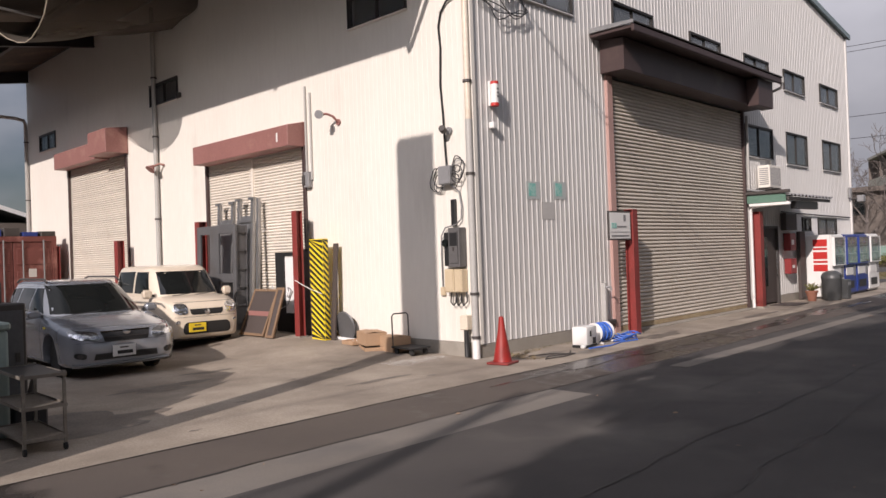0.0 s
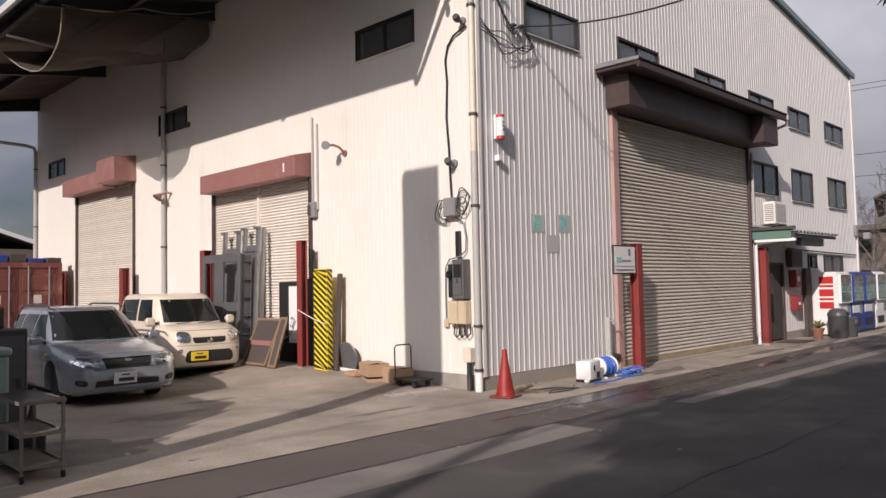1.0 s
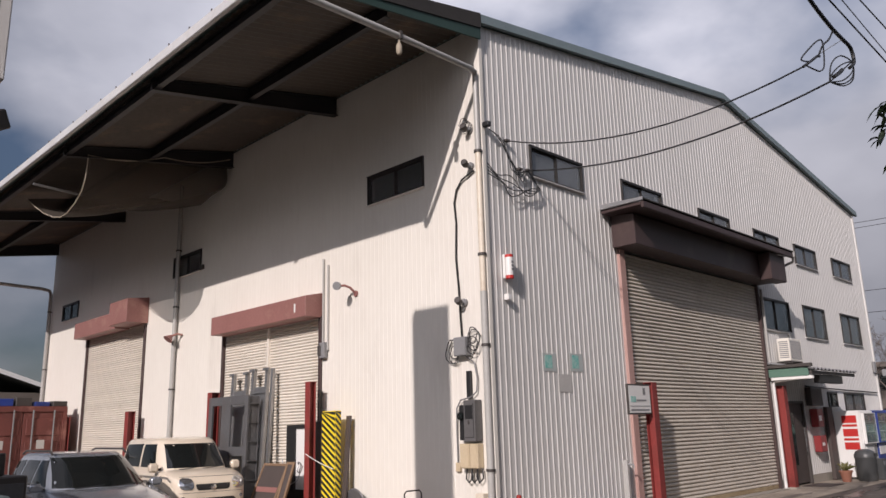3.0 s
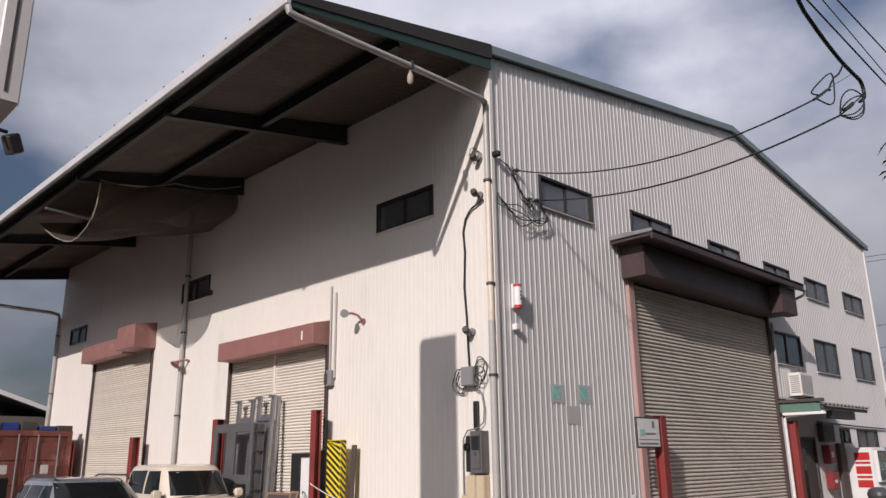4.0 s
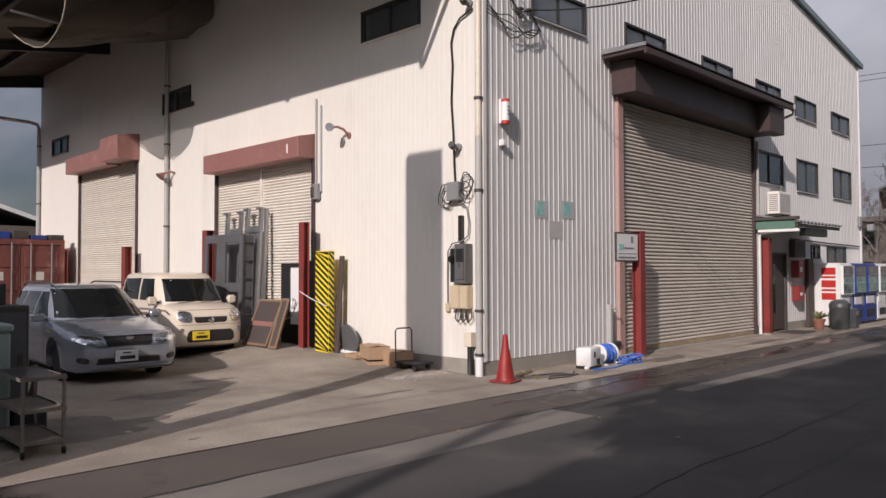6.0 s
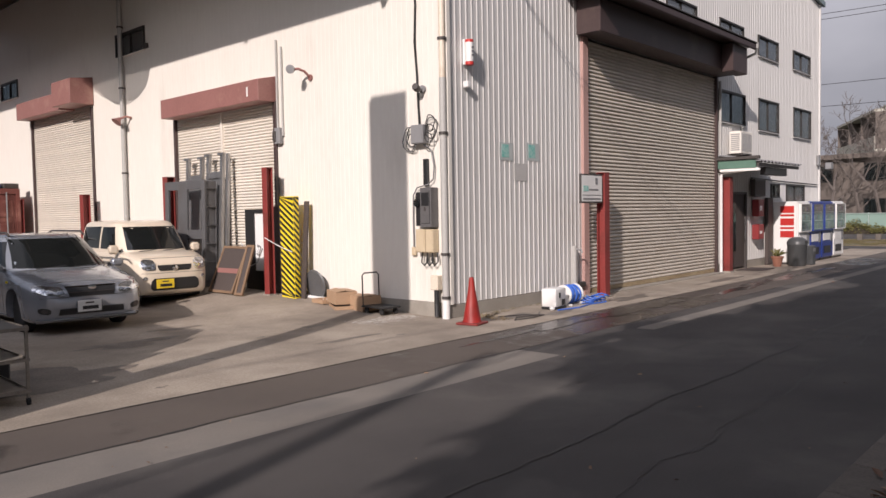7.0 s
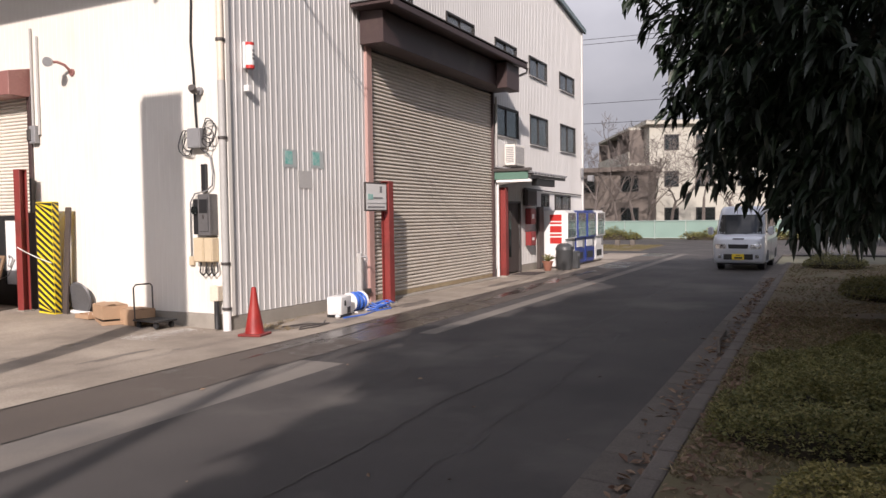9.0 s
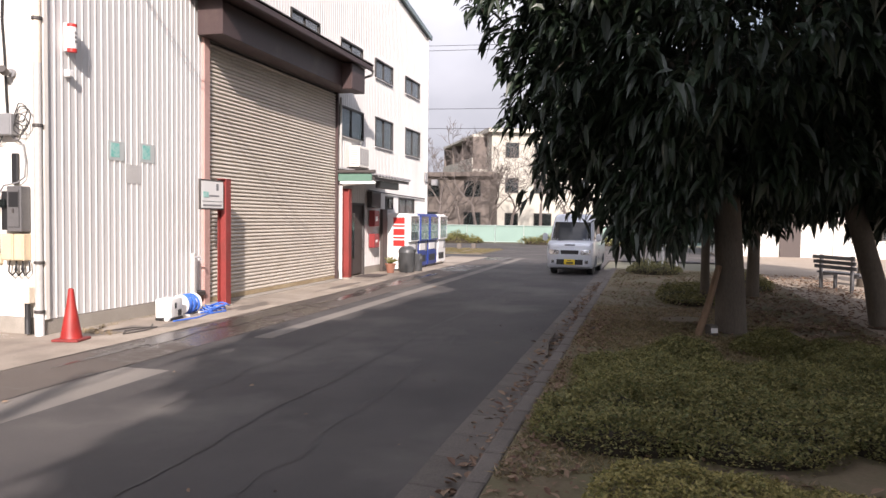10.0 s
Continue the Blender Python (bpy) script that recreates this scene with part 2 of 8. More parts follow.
M["cable"] = mat("black_cable", (0.018, 0.018, 0.019), 0.5, bump=0)
M["cable_grey"] = mat("grey_cable", (0.22, 0.22, 0.22), 0.5, bump=0)
M["pipe"] = mat("grey_pipe", (0.46, 0.45, 0.43), 0.4, c2=(0.38, 0.37, 0.35), scale=2, fine=20, bump=0.02)
M["pipe_cream"] = mat("cream_pipe", (0.74, 0.67, 0.56), 0.4, c2=(0.62, 0.53, 0.42), scale=1.6, fine=20, bump=0.02, dirt=(0.42, 0.28, 0.18), dirt_scale=1.6, dirt_cut=(0.55, 0.8))
M["alu"] = mat("window_aluminium", (0.05, 0.046, 0.043), 0.4, 0.4, bump=0.02)
M["galv"] = mat("galvanised_steel", (0.45, 0.45, 0.45), 0.4, 0.8, c2=(0.34, 0.34, 0.35), scale=6, fine=40, bump=0.03)
M["grey_steel"] = mat("grey_painted_steel", (0.115, 0.115, 0.118), 0.5, c2=(0.08, 0.08, 0.083), scale=2, fine=25, bump=0.04, dirt=(0.09, 0.08, 0.075), dirt_scale=1.5)
M["box_grey"] = mat("grey_box", (0.25, 0.25, 0.255), 0.5, bump=0.02)
M["tan_box"] = mat("tan_box", (0.58, 0.48, 0.33), 0.5, c2=(0.5, 0.40, 0.27), bump=0.02)
M["white"] = mat("white_plastic", (0.80, 0.79, 0.77), 0.4, c2=(0.72, 0.71, 0.69), bump=0.01)
M["red"] = mat("red_plastic", (0.55, 0.035, 0.03), 0.4, c2=(0.45, 0.03, 0.025), bump=0.02)
M["red_dull"] = mat("dull_red_paint", (0.26, 0.03, 0.03), 0.5, c2=(0.2, 0.025, 0.025), bump=0.02)
M["cone"] = mat("red_cone_plastic", (0.34, 0.024, 0.019), 0.5, c2=(0.27, 0.02, 0.016), scale=5, bump=0.03, dirt=(0.3, 0.04, 0.03), dirt_scale=4)
M["blue_hose"] = mat("blue_hose", (0.06, 0.17, 0.62), 0.4, bump=0)
M["yellow"] = mat("yellow_paint", (0.85, 0.66, 0.02), 0.5, c2=(0.78, 0.58, 0.02), scale=3, bump=0.02)
M["card"] = mat("cardboard", (0.44, 0.29, 0.18), 0.85, c2=(0.36, 0.235, 0.145), scale=4, fine=60, bump=0.05)
M["wood"] = mat("weathered_wood", (0.25, 0.16, 0.095), 0.75, c2=(0.16, 0.10, 0.06), scale=3, fine=30, stretch=(1, 1, 0.2), bump=0.15)
M["wood_dark"] = mat("dark_board", (0.075, 0.058, 0.052), 0.7, scale=3, fine=30, bump=0.1)
M["glass"] = glass_mat("window_glass", (0.70, 0.74, 0.76))
M["glass_dark"] = glass_mat("tinted_car_glass", (0.16, 0.19, 0.19))
M["frost"] = mat("frosted_glass", (0.13, 0.14, 0.155), 0.3, c2=(0.09, 0.10, 0.11), scale=2, bump=0.0, spec=0.6)
M["frost_warm"] = mat("frosted_glass_with_blind", (0.24, 0.20, 0.165), 0.3, c2=(0.18, 0.15, 0.125), scale=2, bump=0.0, spec=0.6)
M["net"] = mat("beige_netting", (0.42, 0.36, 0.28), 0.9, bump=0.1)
# open netting far below the ropes' beige: canopy shade put into its colour
M["net_shaded"] = mat("open_shaded_netting", (0.075, 0.06, 0.046), 0.95, c2=(0.05, 0.04, 0.031), scale=1.5, fine=30, bump=0.0)
M["net_shaded"].node_tree.nodes["Principled BSDF"].inputs["Alpha"].default_value = 0.80
M["tire"] = mat("tyre_rubber", (0.022, 0.022, 0.022), 0.8, bump=0.1)
M["rim"] = mat("alloy_rim", (0.42, 0.42, 0.43), 0.3, 0.9, bump=0)
M["chrome"] = mat("chrome", (0.75, 0.75, 0.76), 0.12, 1.0, bump=0)
M["lamp_glass"] = mat("headlamp_glass", (0.86, 0.87, 0.88), 0.10, 0.85, c2=(0.25, 0.26, 0.28), scale=16, fine=50, amount=1.2, bump=0, coat=1.0)
M["plate_white"] = mat("white_plate", (0.80, 0.80, 0.78), 0.5, bump=0)
M["plate_yellow"] = mat("yellow_plate", (0.86, 0.62, 0.03), 0.5, bump=0)
M["paint_silver"] = mat("silver_car_paint", (0.43, 0.455, 0.50), 0.24, 0.6, c2=(0.41, 0.435, 0.48), scale=1, bump=0, coat=0.8)
M["paint_cream"] = mat("cream_car_paint", (0.73, 0.635, 0.51), 0.35, 0.0, c2=(0.71, 0.615, 0.495), scale=1, bump=0, coat=0.8)
M["paint_van"] = mat("silver_white_van_paint", (0.60, 0.63, 0.68), 0.32, 0.3, c2=(0.57, 0.60, 0.65), scale=1, bump=0, coat=0.8)
M["rust_red"] = mat("weathered_container_red", (0.19, 0.055, 0.044), 0.6, c2=(0.13, 0.040, 0.033), scale=1.6, fine=18, bump=0.05, dirt=(0.34, 0.15, 0.12), dirt_scale=1.4, dirt_cut=(0.52, 0.7))
M["blue"] = mat("vending_blue", (0.022, 0.05, 0.26), 0.35, c2=(0.018, 0.042, 0.22), bump=0)
M["bark"] = mat("grey_bark", (0.136, 0.1122, 0.0884), 0.9, c2=(0.0748, 0.0612, 0.0476), scale=5, fine=45, stretch=(1, 1, 0.35), bump=0.8)
M["bark_bare"] = mat("bare_twig_bark", (0.15, 0.125, 0.112), 0.9, c2=(0.095, 0.08, 0.072), scale=4, bump=0.3)
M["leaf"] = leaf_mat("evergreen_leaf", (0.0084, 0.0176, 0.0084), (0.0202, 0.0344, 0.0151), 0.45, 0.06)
# colour of real twigs and of the painted shade between the leaves
M["twig_gap_dark"] = mat("dark_twigs_and_gaps", (0.052, 0.04, 0.026), 0.95, c2=(0.022, 0.018, 0.012), scale=9, fine=70, amount=0.9, bump=1.0)
M["car_glass"] = mat("dark_car_glass", (0.012, 0.014, 0.014), 0.04, c2=(0.010, 0.011, 0.011), bump=0)
M["shrub_leaf"] = leaf_mat("groundcover_leaf", (0.085, 0.10, 0.03), (0.30, 0.265, 0.10), 0.55, 0.25)
M["shrub_yellow"] = leaf_mat("yellowed_groundcover_leaf", (0.13, 0.135, 0.04), (0.40, 0.33, 0.12), 0.6, 0.25)
M["grass"] = leaf_mat("dry_grass", (0.125, 0.12, 0.05), (0.28, 0.22, 0.12), 0.7, 0.25)
M["straw"] = leaf_mat("withered_grass", (0.26, 0.19, 0.10), (0.42, 0.33, 0.20), 0.8, 0.2)
M["dead_leaf"] = leaf_mat("fallen_leaf", (0.12, 0.062, 0.04), (0.30, 0.21, 0.14), 0.7, 0.15)
# darker stucco: the balcony recess's shade is put into this colour
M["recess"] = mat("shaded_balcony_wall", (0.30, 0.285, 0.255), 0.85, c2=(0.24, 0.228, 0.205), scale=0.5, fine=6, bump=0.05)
M["apartment"] = mat("pale_stucco", (0.45, 0.43, 0.37), 0.85, c2=(0.36, 0.345, 0.30), scale=0.4, fine=6, bump=0.05)
M["park_wall"] = mat("white_panel_wall", (0.66, 0.64, 0.58), 0.8, c2=(0.56, 0.54, 0.49), scale=0.5, fine=6, bump=0.05)
M["balcony"] = mat("brown_balcony_panel", (0.17, 0.14, 0.12), 0.8, c2=(0.12, 0.10, 0.088), scale=0.5, bump=0.05)
M["fence_green"] = mat("pale_green_fence_mesh", (0.22, 0.32, 0.275), 0.7, c2=(0.17, 0.25, 0.215), scale=0.8, bump=0.02)
M["roof_tile"] = mat("grey_roof_tile", (0.14, 0.14, 0.145), 0.7, bump=0.2)
M["old_steel"] = mat("dull_worn_steel", (0.31, 0.28, 0.245), 0.5, 0.25, c2=(0.18, 0.16, 0.135), scale=4, fine=30, bump=0.04)
M["plaster"] = leaf_mat("white_plaster_dust", (0.62, 0.60, 0.57), (0.75, 0.73, 0.70), 0.9, 0.0)
M["terracotta"] = mat("terracotta", (0.30, 0.13, 0.085), 0.8, bump=0.1)
M["bin_grey"] = mat("dark_grey_bin_plastic", (0.075, 0.078, 0.08), 0.4, bump=0.02)
M["pale_green"] = mat("pale_green_plastic", (0.34, 0.42, 0.385), 0.5, bump=0.02)
M["teal"] = mat("faded_teal_print", (0.12, 0.46, 0.40), 0.5, c2=(0.42, 0.62, 0.57), scale=7, fine=30, amount=1.0, bump=0)
M["sheet"] = mat("weathered_clear_sheet", (0.52, 0.55, 0.53), 0.3, c2=(0.44, 0.47, 0.46), scale=5, bump=0)
M["sheet_grey"] = mat("weathered_grey_sheet", (0.56, 0.545, 0.52), 0.4, c2=(0.48, 0.465, 0.445), scale=5, bump=0)


# ---- mesh helpers ----
def part(name, bm, material, parent=None, label="", smooth=False):
    """Links a bmesh as one mesh object, in its parent's space."""
    me = bpy.data.meshes.new(name)
    if smooth:
        for f in bm.faces:
            f.smooth = True
    bm.to_mesh(me)
    bm.free()
    me.materials.append(M[material])
    if smooth:
        me.set_sharp_from_angle(angle=radians(38))
    ob = new(name, me)
    ob.parent = parent
    return tagged(ob, label)


def again(name, me, parent, m=None):
    """Another object on the same mesh."""
    ob = new(name, me)
    ob.parent = parent
    if m is not None:
        ob.matrix_basis = m
    return ob


def thing(name, label, category, m=None, group="", kind=""):
    ob = new(name)
    ob.empty_display_size = 0.2
    if m is not None:
        ob.matrix_basis = m
    return tagged(ob, label, category, group, kind)


def box(bm, x0, y0, z0, x1, y1, z1, bevel=0.0, m=None):
    r = bmesh.ops.create_cube(bm, size=1.0)
    vs = r["verts"]
    for v in vs:
        v.co = Vector((x0 + (v.co.x + 0.5) * (x1 - x0), y0 + (v.co.y + 0.5) * (y1 - y0), z0 + (v.co.z + 0.5) * (z1 - z0)))
    if bevel:
        es = list({e for v in vs for e in v.link_edges})
        r = bmesh.ops.bevel(bm, geom=es, offset=bevel, segments=2 if bevel > 0.02 else 1, affect="EDGES", profile=0.5)
        vs = list({v for v in r["verts"]} | {v for v in vs if v.is_valid})
    if m is not None:
        for v in vs:
            v.co = m @ v.co
    return bm


def boxes(*rows, bevel=0.0):
    bm = bmesh.new()
    for r in rows:
        box(bm, *r, bevel=bevel)
    return bm


def cyl(bm, p0, p1, r0, r1=None, n=12):
    p0, p1 = Vector(p0), Vector(p1)
    r1 = r0 if r1 is None else r1
    way = p1 - p0
    m = Matrix.Translation((p0 + p1) / 2) @ way.to_track_quat("Z", "Y").to_matrix().to_4x4()
    bmesh.ops.create_cone(bm, cap_ends=True, segments=n, radius1=r0, radius2=max(r1, 0.0005), depth=way.length, matrix=m)
    return bm


def tube(bm, pts, radii, n=6):
    """A tube along points; radii a number or one for each point."""
    pts = [Vector(p) for p in pts]
    if not hasattr(radii, "__len__"):
        radii = [radii] * len(pts)
    rings, side = [], None
    for i, p in enumerate(pts):
        d = (pts[min(i + 1, len(pts) - 1)] - pts[max(i - 1, 0)]).normalized()
        if side is None:
            side = d.orthogonal().normalized()
        side = (side - d * side.dot(d)).normalized()
        up = d.cross(side)
        rings.append([bm.verts.new(p + radii[i] * (math.cos(a) * side + math.sin(a) * up)) for a in (2 * math.pi * k / n for k in range(n))])
    for a, b in zip(rings, rings[1:]):
        for k in range(n):
            bm.faces.new((a[k], a[(k + 1) % n], b[(k + 1) % n], b[k]))
    bm.faces.new(rings[0][::-1])
    bm.faces.new(rings[-1])
    return bm


def lathe(bm, profile, n=24, m=None):
    rings = []
    for r, z in profile:
        rings.append([bm.verts.new(((m or Matrix()) @ Vector((r * math.cos(2 * math.pi * k / n), r * math.sin(2 * math.pi * k / n), z)))) for k in range(n)])
    for a, b in zip(rings, rings[1:]):
        for k in range(n):
            bm.faces.new((a[k], a[(k + 1) % n], b[(k + 1) % n], b[k]))
    bm.faces.new(rings[0][::-1])
    bm.faces.new(rings[-1])
    return bm


def sag(a, b, drop, n=16):
    a, b = Vector(a), Vector(b)
    return [a.lerp(b, i / n) - Vector((0, 0, drop * 4 * (i / n) * (1 - i / n))) for i in range(n + 1)]


def loop_cable(centre, r, axis, turns=1.0, n=14, squash=1.0):
    """Points of a loose loop of cable hanging in the plane across the axis 'x' or 'y'."""
    out = []
    for i in range(n + 1):
        a = 2 * math.pi * turns * i / n
        u, w = r * math.cos(a), r * squash * math.sin(a)
        k = 0.02 * math.sin(3 * a)
        out.append(Vector(centre) + (Vector((k, u, w)) if axis == "x" else Vector((u, k, w))))
    return out


def ground_z(y, x=-0.3):
    """The yard: it rises a little towards the warehouse wall."""
    return 0.045 * min(max(y - 0.6, 0.0), 4.5) * min(1.0, max(0.06, (x + 2.3) / 1.5))


# ---- ground ----
def slab(name, label, material, x0, x1, y0, y1, top, thick=0.06, category="ground", step=0.0):
    bm = bmesh.new()
    box(bm, x0, y0, top - thick, x1, y1, top)
    ob = part(name, bm, material)
    return tagged(ob, label, category, kind="structure")


bm = bmesh.new()
box(bm, -1500, -1500, -0.16, 1500, 1500, -0.07)
tagged(part("ground", bm, "land"), "dull brown-green open ground reaching the horizon", "ground", kind="structure")
slab("road", "worn dark grey asphalt road with tar seams", "asphalt", -70, 24.0, -6.62, -3.05, 0.0, category="road")
slab("road_junction", "grey asphalt of the road junction ahead", "asphalt", 24.0, 42.3, -30, 30, 0.0, category="road")
slab("road_edge_strip", "pale worn concrete strip along the road", "strip", -70, -1.55, -3.05, -2.45, 0.0, category="road strip")
slab("road_edge_strip_far", "pale worn concrete strip along the road", "strip", 0.8, 24.0, -3.05, -2.78, 0.002, category="road strip")
slab("road_patch", "dark asphalt patch beside the concrete strip", "asphalt", -1.55, 24.0, -3.05, -2.45, -0.004, category="road")
slab("road_side", "damp brown asphalt band with wet patches", "asphalt_wet", -70, 24.0, -2.45, -1.40, 0.0, category="road")
# concrete yard, rising gently towards the back
bm = bmesh.new()
ys = [-1.40, 0.6] + [0.6 + 0.5 * i for i in range(1, 13)] + [40.0]
xs = (-40, -20, -9, -4, -2.4, -2.2, -1.9, -1.6, -1.3, -1.0, -0.75, 0.3)
rows_v = [[bm.verts.new((x, y, ground_z(y, x) + 0.004)) for x in xs] for y in ys]
for a, b in zip(rows_v, rows_v[1:]):
    for k in range(len(xs) - 1):
        bm.faces.new((a[k], a[k + 1], b[k + 1], b[k]))
r = bmesh.ops.extrude_face_region(bm, geom=bm.faces[:])
for v in r["geom"]:
    if isinstance(v, bmesh.types.BMVert):
        v.co.z -= 0.15
bmesh.ops.recalc_face_normals(bm, faces=bm.faces[:])
tagged(part("yard", bm, "concrete"), "pale stained concrete loading yard sloping up gently", "yard", kind="structure")
slab("pavement", "narrow pale concrete apron along the warehouse", "concrete", 0.3, 24.0, -1.40, 0.25, 0.004, 0.1, category="pavement")
# seams of tar and the joint lines
bm = bmesh.new()
for x0, x1, y0, drift, w in ((-14, 16, -5.05, 0.25, 0.034), (-3, 9, -3.95, 0.2, 0.022), (-14, 22, -1.40, 0.0, 0.03), (-14, -1.3, -2.45, 0.0, 0.04), (-5.6, 3.0, -5.75, 0.3, 0.02)):
    pts = [Vector((x0 + (x1 - x0) * i / 160, y0 + drift * i / 160 + (0.11 * noise.noise((i * 0.11, y0, 0)) + 0.035 * noise.noise((i * 0.6, y0, 3))) * (1 if abs(drift) > 0 else 0.3), 0.006)) for i in range(161)]
    for p, q in zip(pts, pts[1:]):
        k = w * 0.5 * (0.35 + 0.8 * abs(noise.noise((p.x, 5, y0))))
        bm.faces.new([bm.verts.new(v) for v in (p + Vector((0, -k, 0)), q + Vector((0, -k, 0)), q + Vector((0, k, 0)), p + Vector((0, k, 0)))])
tagged(part("tar_seam", bm, "tar"), "black tar seams and cracks in the asphalt", "tar seam", kind="structure")
slab("verge", "shaded grass verge with bare soil and dead leaves", "soil", -40, 17.5, -11.4, -7.14, 0.07, 0.15, category="verge")
slab("park_ground", "pale sandy ground of a small park", "sand", -60, 42, -60, -11.4, 0.05, 0.13, category="park ground")

# damp stains on the apron; the wide one at (-6.2, 0.3) paints clutter shade
for i, (sx, sy, rx_, ry_) in enumerate(((0.75, -0.72, 0.75, 0.30), (1.5, -1.0, 0.6, 0.14), (4.1, -0.95, 0.9, 0.20), (-1.9, 1.1, 0.28, 0.10), (8.2, -0.9, 1.6, 0.16), (-6.2, 0.3, 1.3, 0.75), (-4.4, 1.9, 0.9, 0.35), (-4.2, 0.05, 0.10, 0.04), (-2.9, 0.9, 0.09, 0.05), (-1.6, -0.5, 0.12, 0.05), (-5.3, -0.9, 0.10, 0.05), (-3.2, 2.6, 0.5, 0.14), (-2.2, -0.2, 0.7, 0.10))):
    bm = bmesh.new()
    bm.faces.new([bm.verts.new((sx + rx_ * k * math.cos(a), sy + ry_ * k * math.sin(a), 0.0062)) for a, k in ((2 * math.pi * j / 40, 0.75 + 0.7 * noise.noise((math.cos(2 * math.pi * j / 40) * 1.8 + 7 * i, math.sin(2 * math.pi * j / 40) * 1.8, 1.5))) for j in range(40))])
    if sy > 0:
        for v in bm.verts:
            v.co.z = ground_z(v.co.y, v.co.x) + 0.0065
    tagged(part("damp_stain", bm, "stain"), "dark patch of damp stain and painted shade on the concrete", "stain", kind="structure")

M["puddle"] = mat("wet_dark_asphalt", (0.045, 0.038, 0.034), 0.27, c2=(0.03, 0.026, 0.023), scale=2.0, fine=60, bump=0.04)
for i, (sx, sy, rx_, ry_) in enumerate(((3.2, -1.78, 1.9, 0.20), (6.3, -1.95, 1.5, 0.17), (9.3, -1.85, 1.8, 0.20), (0.2, -1.72, 1.6, 0.14), (12.6, -1.9, 1.5, 0.14))):
    bm = bmesh.new()
    bm.faces.new([bm.verts.new((sx + rx_ * k * math.cos(a), sy + ry_ * k * math.sin(a), 0.0045)) for a, k in ((2 * math.pi * j / 48, 0.85 + 0.8 * noise.noise((math.cos(2 * math.pi * j / 48) * 2.4 + 5 * i, math.sin(2 * math.pi * j / 48) * 2.4, 4.5))) for j in range(48))])
    tagged(part("puddle", bm, "puddle"), "thin dark film of water on the asphalt", "puddle", kind="structure")

# ---- warehouse shell ----
GX, GY = 18.95, 20.6          # gable length along x, side length along y
EAVE, RIDGE, RIDGE_X = 8.42, 9.86, 9.45


def roof_z(x):
    return EAVE + (RIDGE - EAVE) * (1 - abs(x - RIDGE_X) / RIDGE_X)


def columns(marks, u0, u1, holes):
    us = sorted({round(u, 4) for u in marks if u0 <= u <= u1} | {u0, u1} | {h for o in holes for h in (o[0], o[1])})
    return list(zip(us, us[1:]))


def spans(um, top, bottom, holes):
    cut = sorted((h[2], h[3]) for h in holes if h[0] < um < h[1])
    out, z = [], bottom
    for a, b in cut:
        if a > z:
            out.append((z, a))
        z = max(z, b)
    if top is None or z < top:
        out.append((z, None))
    return out


def cladding(bm, place, u0, u1, bottom, top, pitch, rib, holes):
    """Ribbed sheet: place(u, out, z) gives the point; top(u) its upper edge; holes are (u0, u1, z0, z1)."""
    marks, off = [], {}
    prof = ((0.0, 0.0), (0.38, 0.0), (0.45, rib), (0.61, rib), (0.68, 0.0))

    def depth(u):
        k = (u / pitch) % 1.0
        for (a, da), (b, db) in zip(prof, prof[1:] + ((1.0, 0.0),)):
            if a <= k <= b:
                return da + (db - da) * (k - a) / (b - a)
        return 0.0

    i = math.floor(u0 / pitch)
    while i * pitch < u1:
        marks += [(i + a) * pitch for a, _ in prof]
        i += 1
    for a, b in columns(marks, u0, u1, holes):
        for z0, z1 in spans((a + b) / 2, None, bottom, holes):
            za, zb = (top(a), top(b)) if z1 is None else (z1, z1)
            bm.faces.new([bm.verts.new(place(u, depth(u), z)) for u, z in ((a, z0), (b, z0), (b, zb), (a, za))])


def core(bm, place, u0, u1, bottom, top, holes, d0, d1, extra=()):
    """The wall behind the sheet, with thickness and openings."""
    for a, b in columns(list(extra), u0, u1, holes):
        for z0, z1 in spans((a + b) / 2, None, bottom, holes):
            za, zb = (top(a), top(b)) if z1 is None else (z1, z1)
            v = [bm.verts.new(place(u, d, z)) for d in (d0, d1) for u, z in ((a, z0), (b, z0), (b, zb), (a, za))]
            for f in ((0, 1, 2, 3), (7, 6, 5, 4), (0, 4, 5, 1), (1, 5, 6, 2), (2, 6, 7, 3), (3, 7, 4, 0)):
                bm.faces.new([v[k] for k in f])


south_win = [(1.24, 2.82), (4.20, 5.80), (7.50, 9.09), (10.48, 12.10), (13.20, 14.82), (16.19, 17.85)]
south_low = [(10.43, 12.20, 3.90, 4.71), (13.22, 14.87, 3.86, 4.75), (16.23, 17.93, 3.86, 4.77)]
holes_s = [(a, b, 5.95, 6.52) for a, b in south_win] + south_low + [(4.05, 10.25, 0.0, 5.02), (11.30, 12.35, 0.0, 2.10), (14.25, 14.95, 1.95, 2.35), (15.6, 17.3, 1.80, 2.35)]
holes_w = [(1.41, 2.97, 5.85, 6.41), (9.62, 11.12, 5.70, 6.24), (17.93, 19.35, 5.52, 6.05), (4.52, 8.30, 0.0, 3.90), (12.72, 16.85, 0.0, 4.66)]


def place_s(u, out, z):
    return (u, -out, z)


def place_w(u, out, z):
    return (-out, u, z)


bm = bmesh.new()
cladding(bm, place_s, 0.06, GX, 0.22, roof_z, 0.137, 0.010, holes_s)
bmesh.ops.recalc_face_normals(bm, faces=bm.faces[:])
south = tagged(part("wall_south", bm, "wall_grey"), "pale grey ribbed steel gable wall of a warehouse", "wall", kind="structure")
bm = bmesh.new()
core(bm, place_s, 0.03, GX, 0.20, lambda u: roof_z(u) - 0.02, holes_s, -0.02, -0.16, (RIDGE_X,))
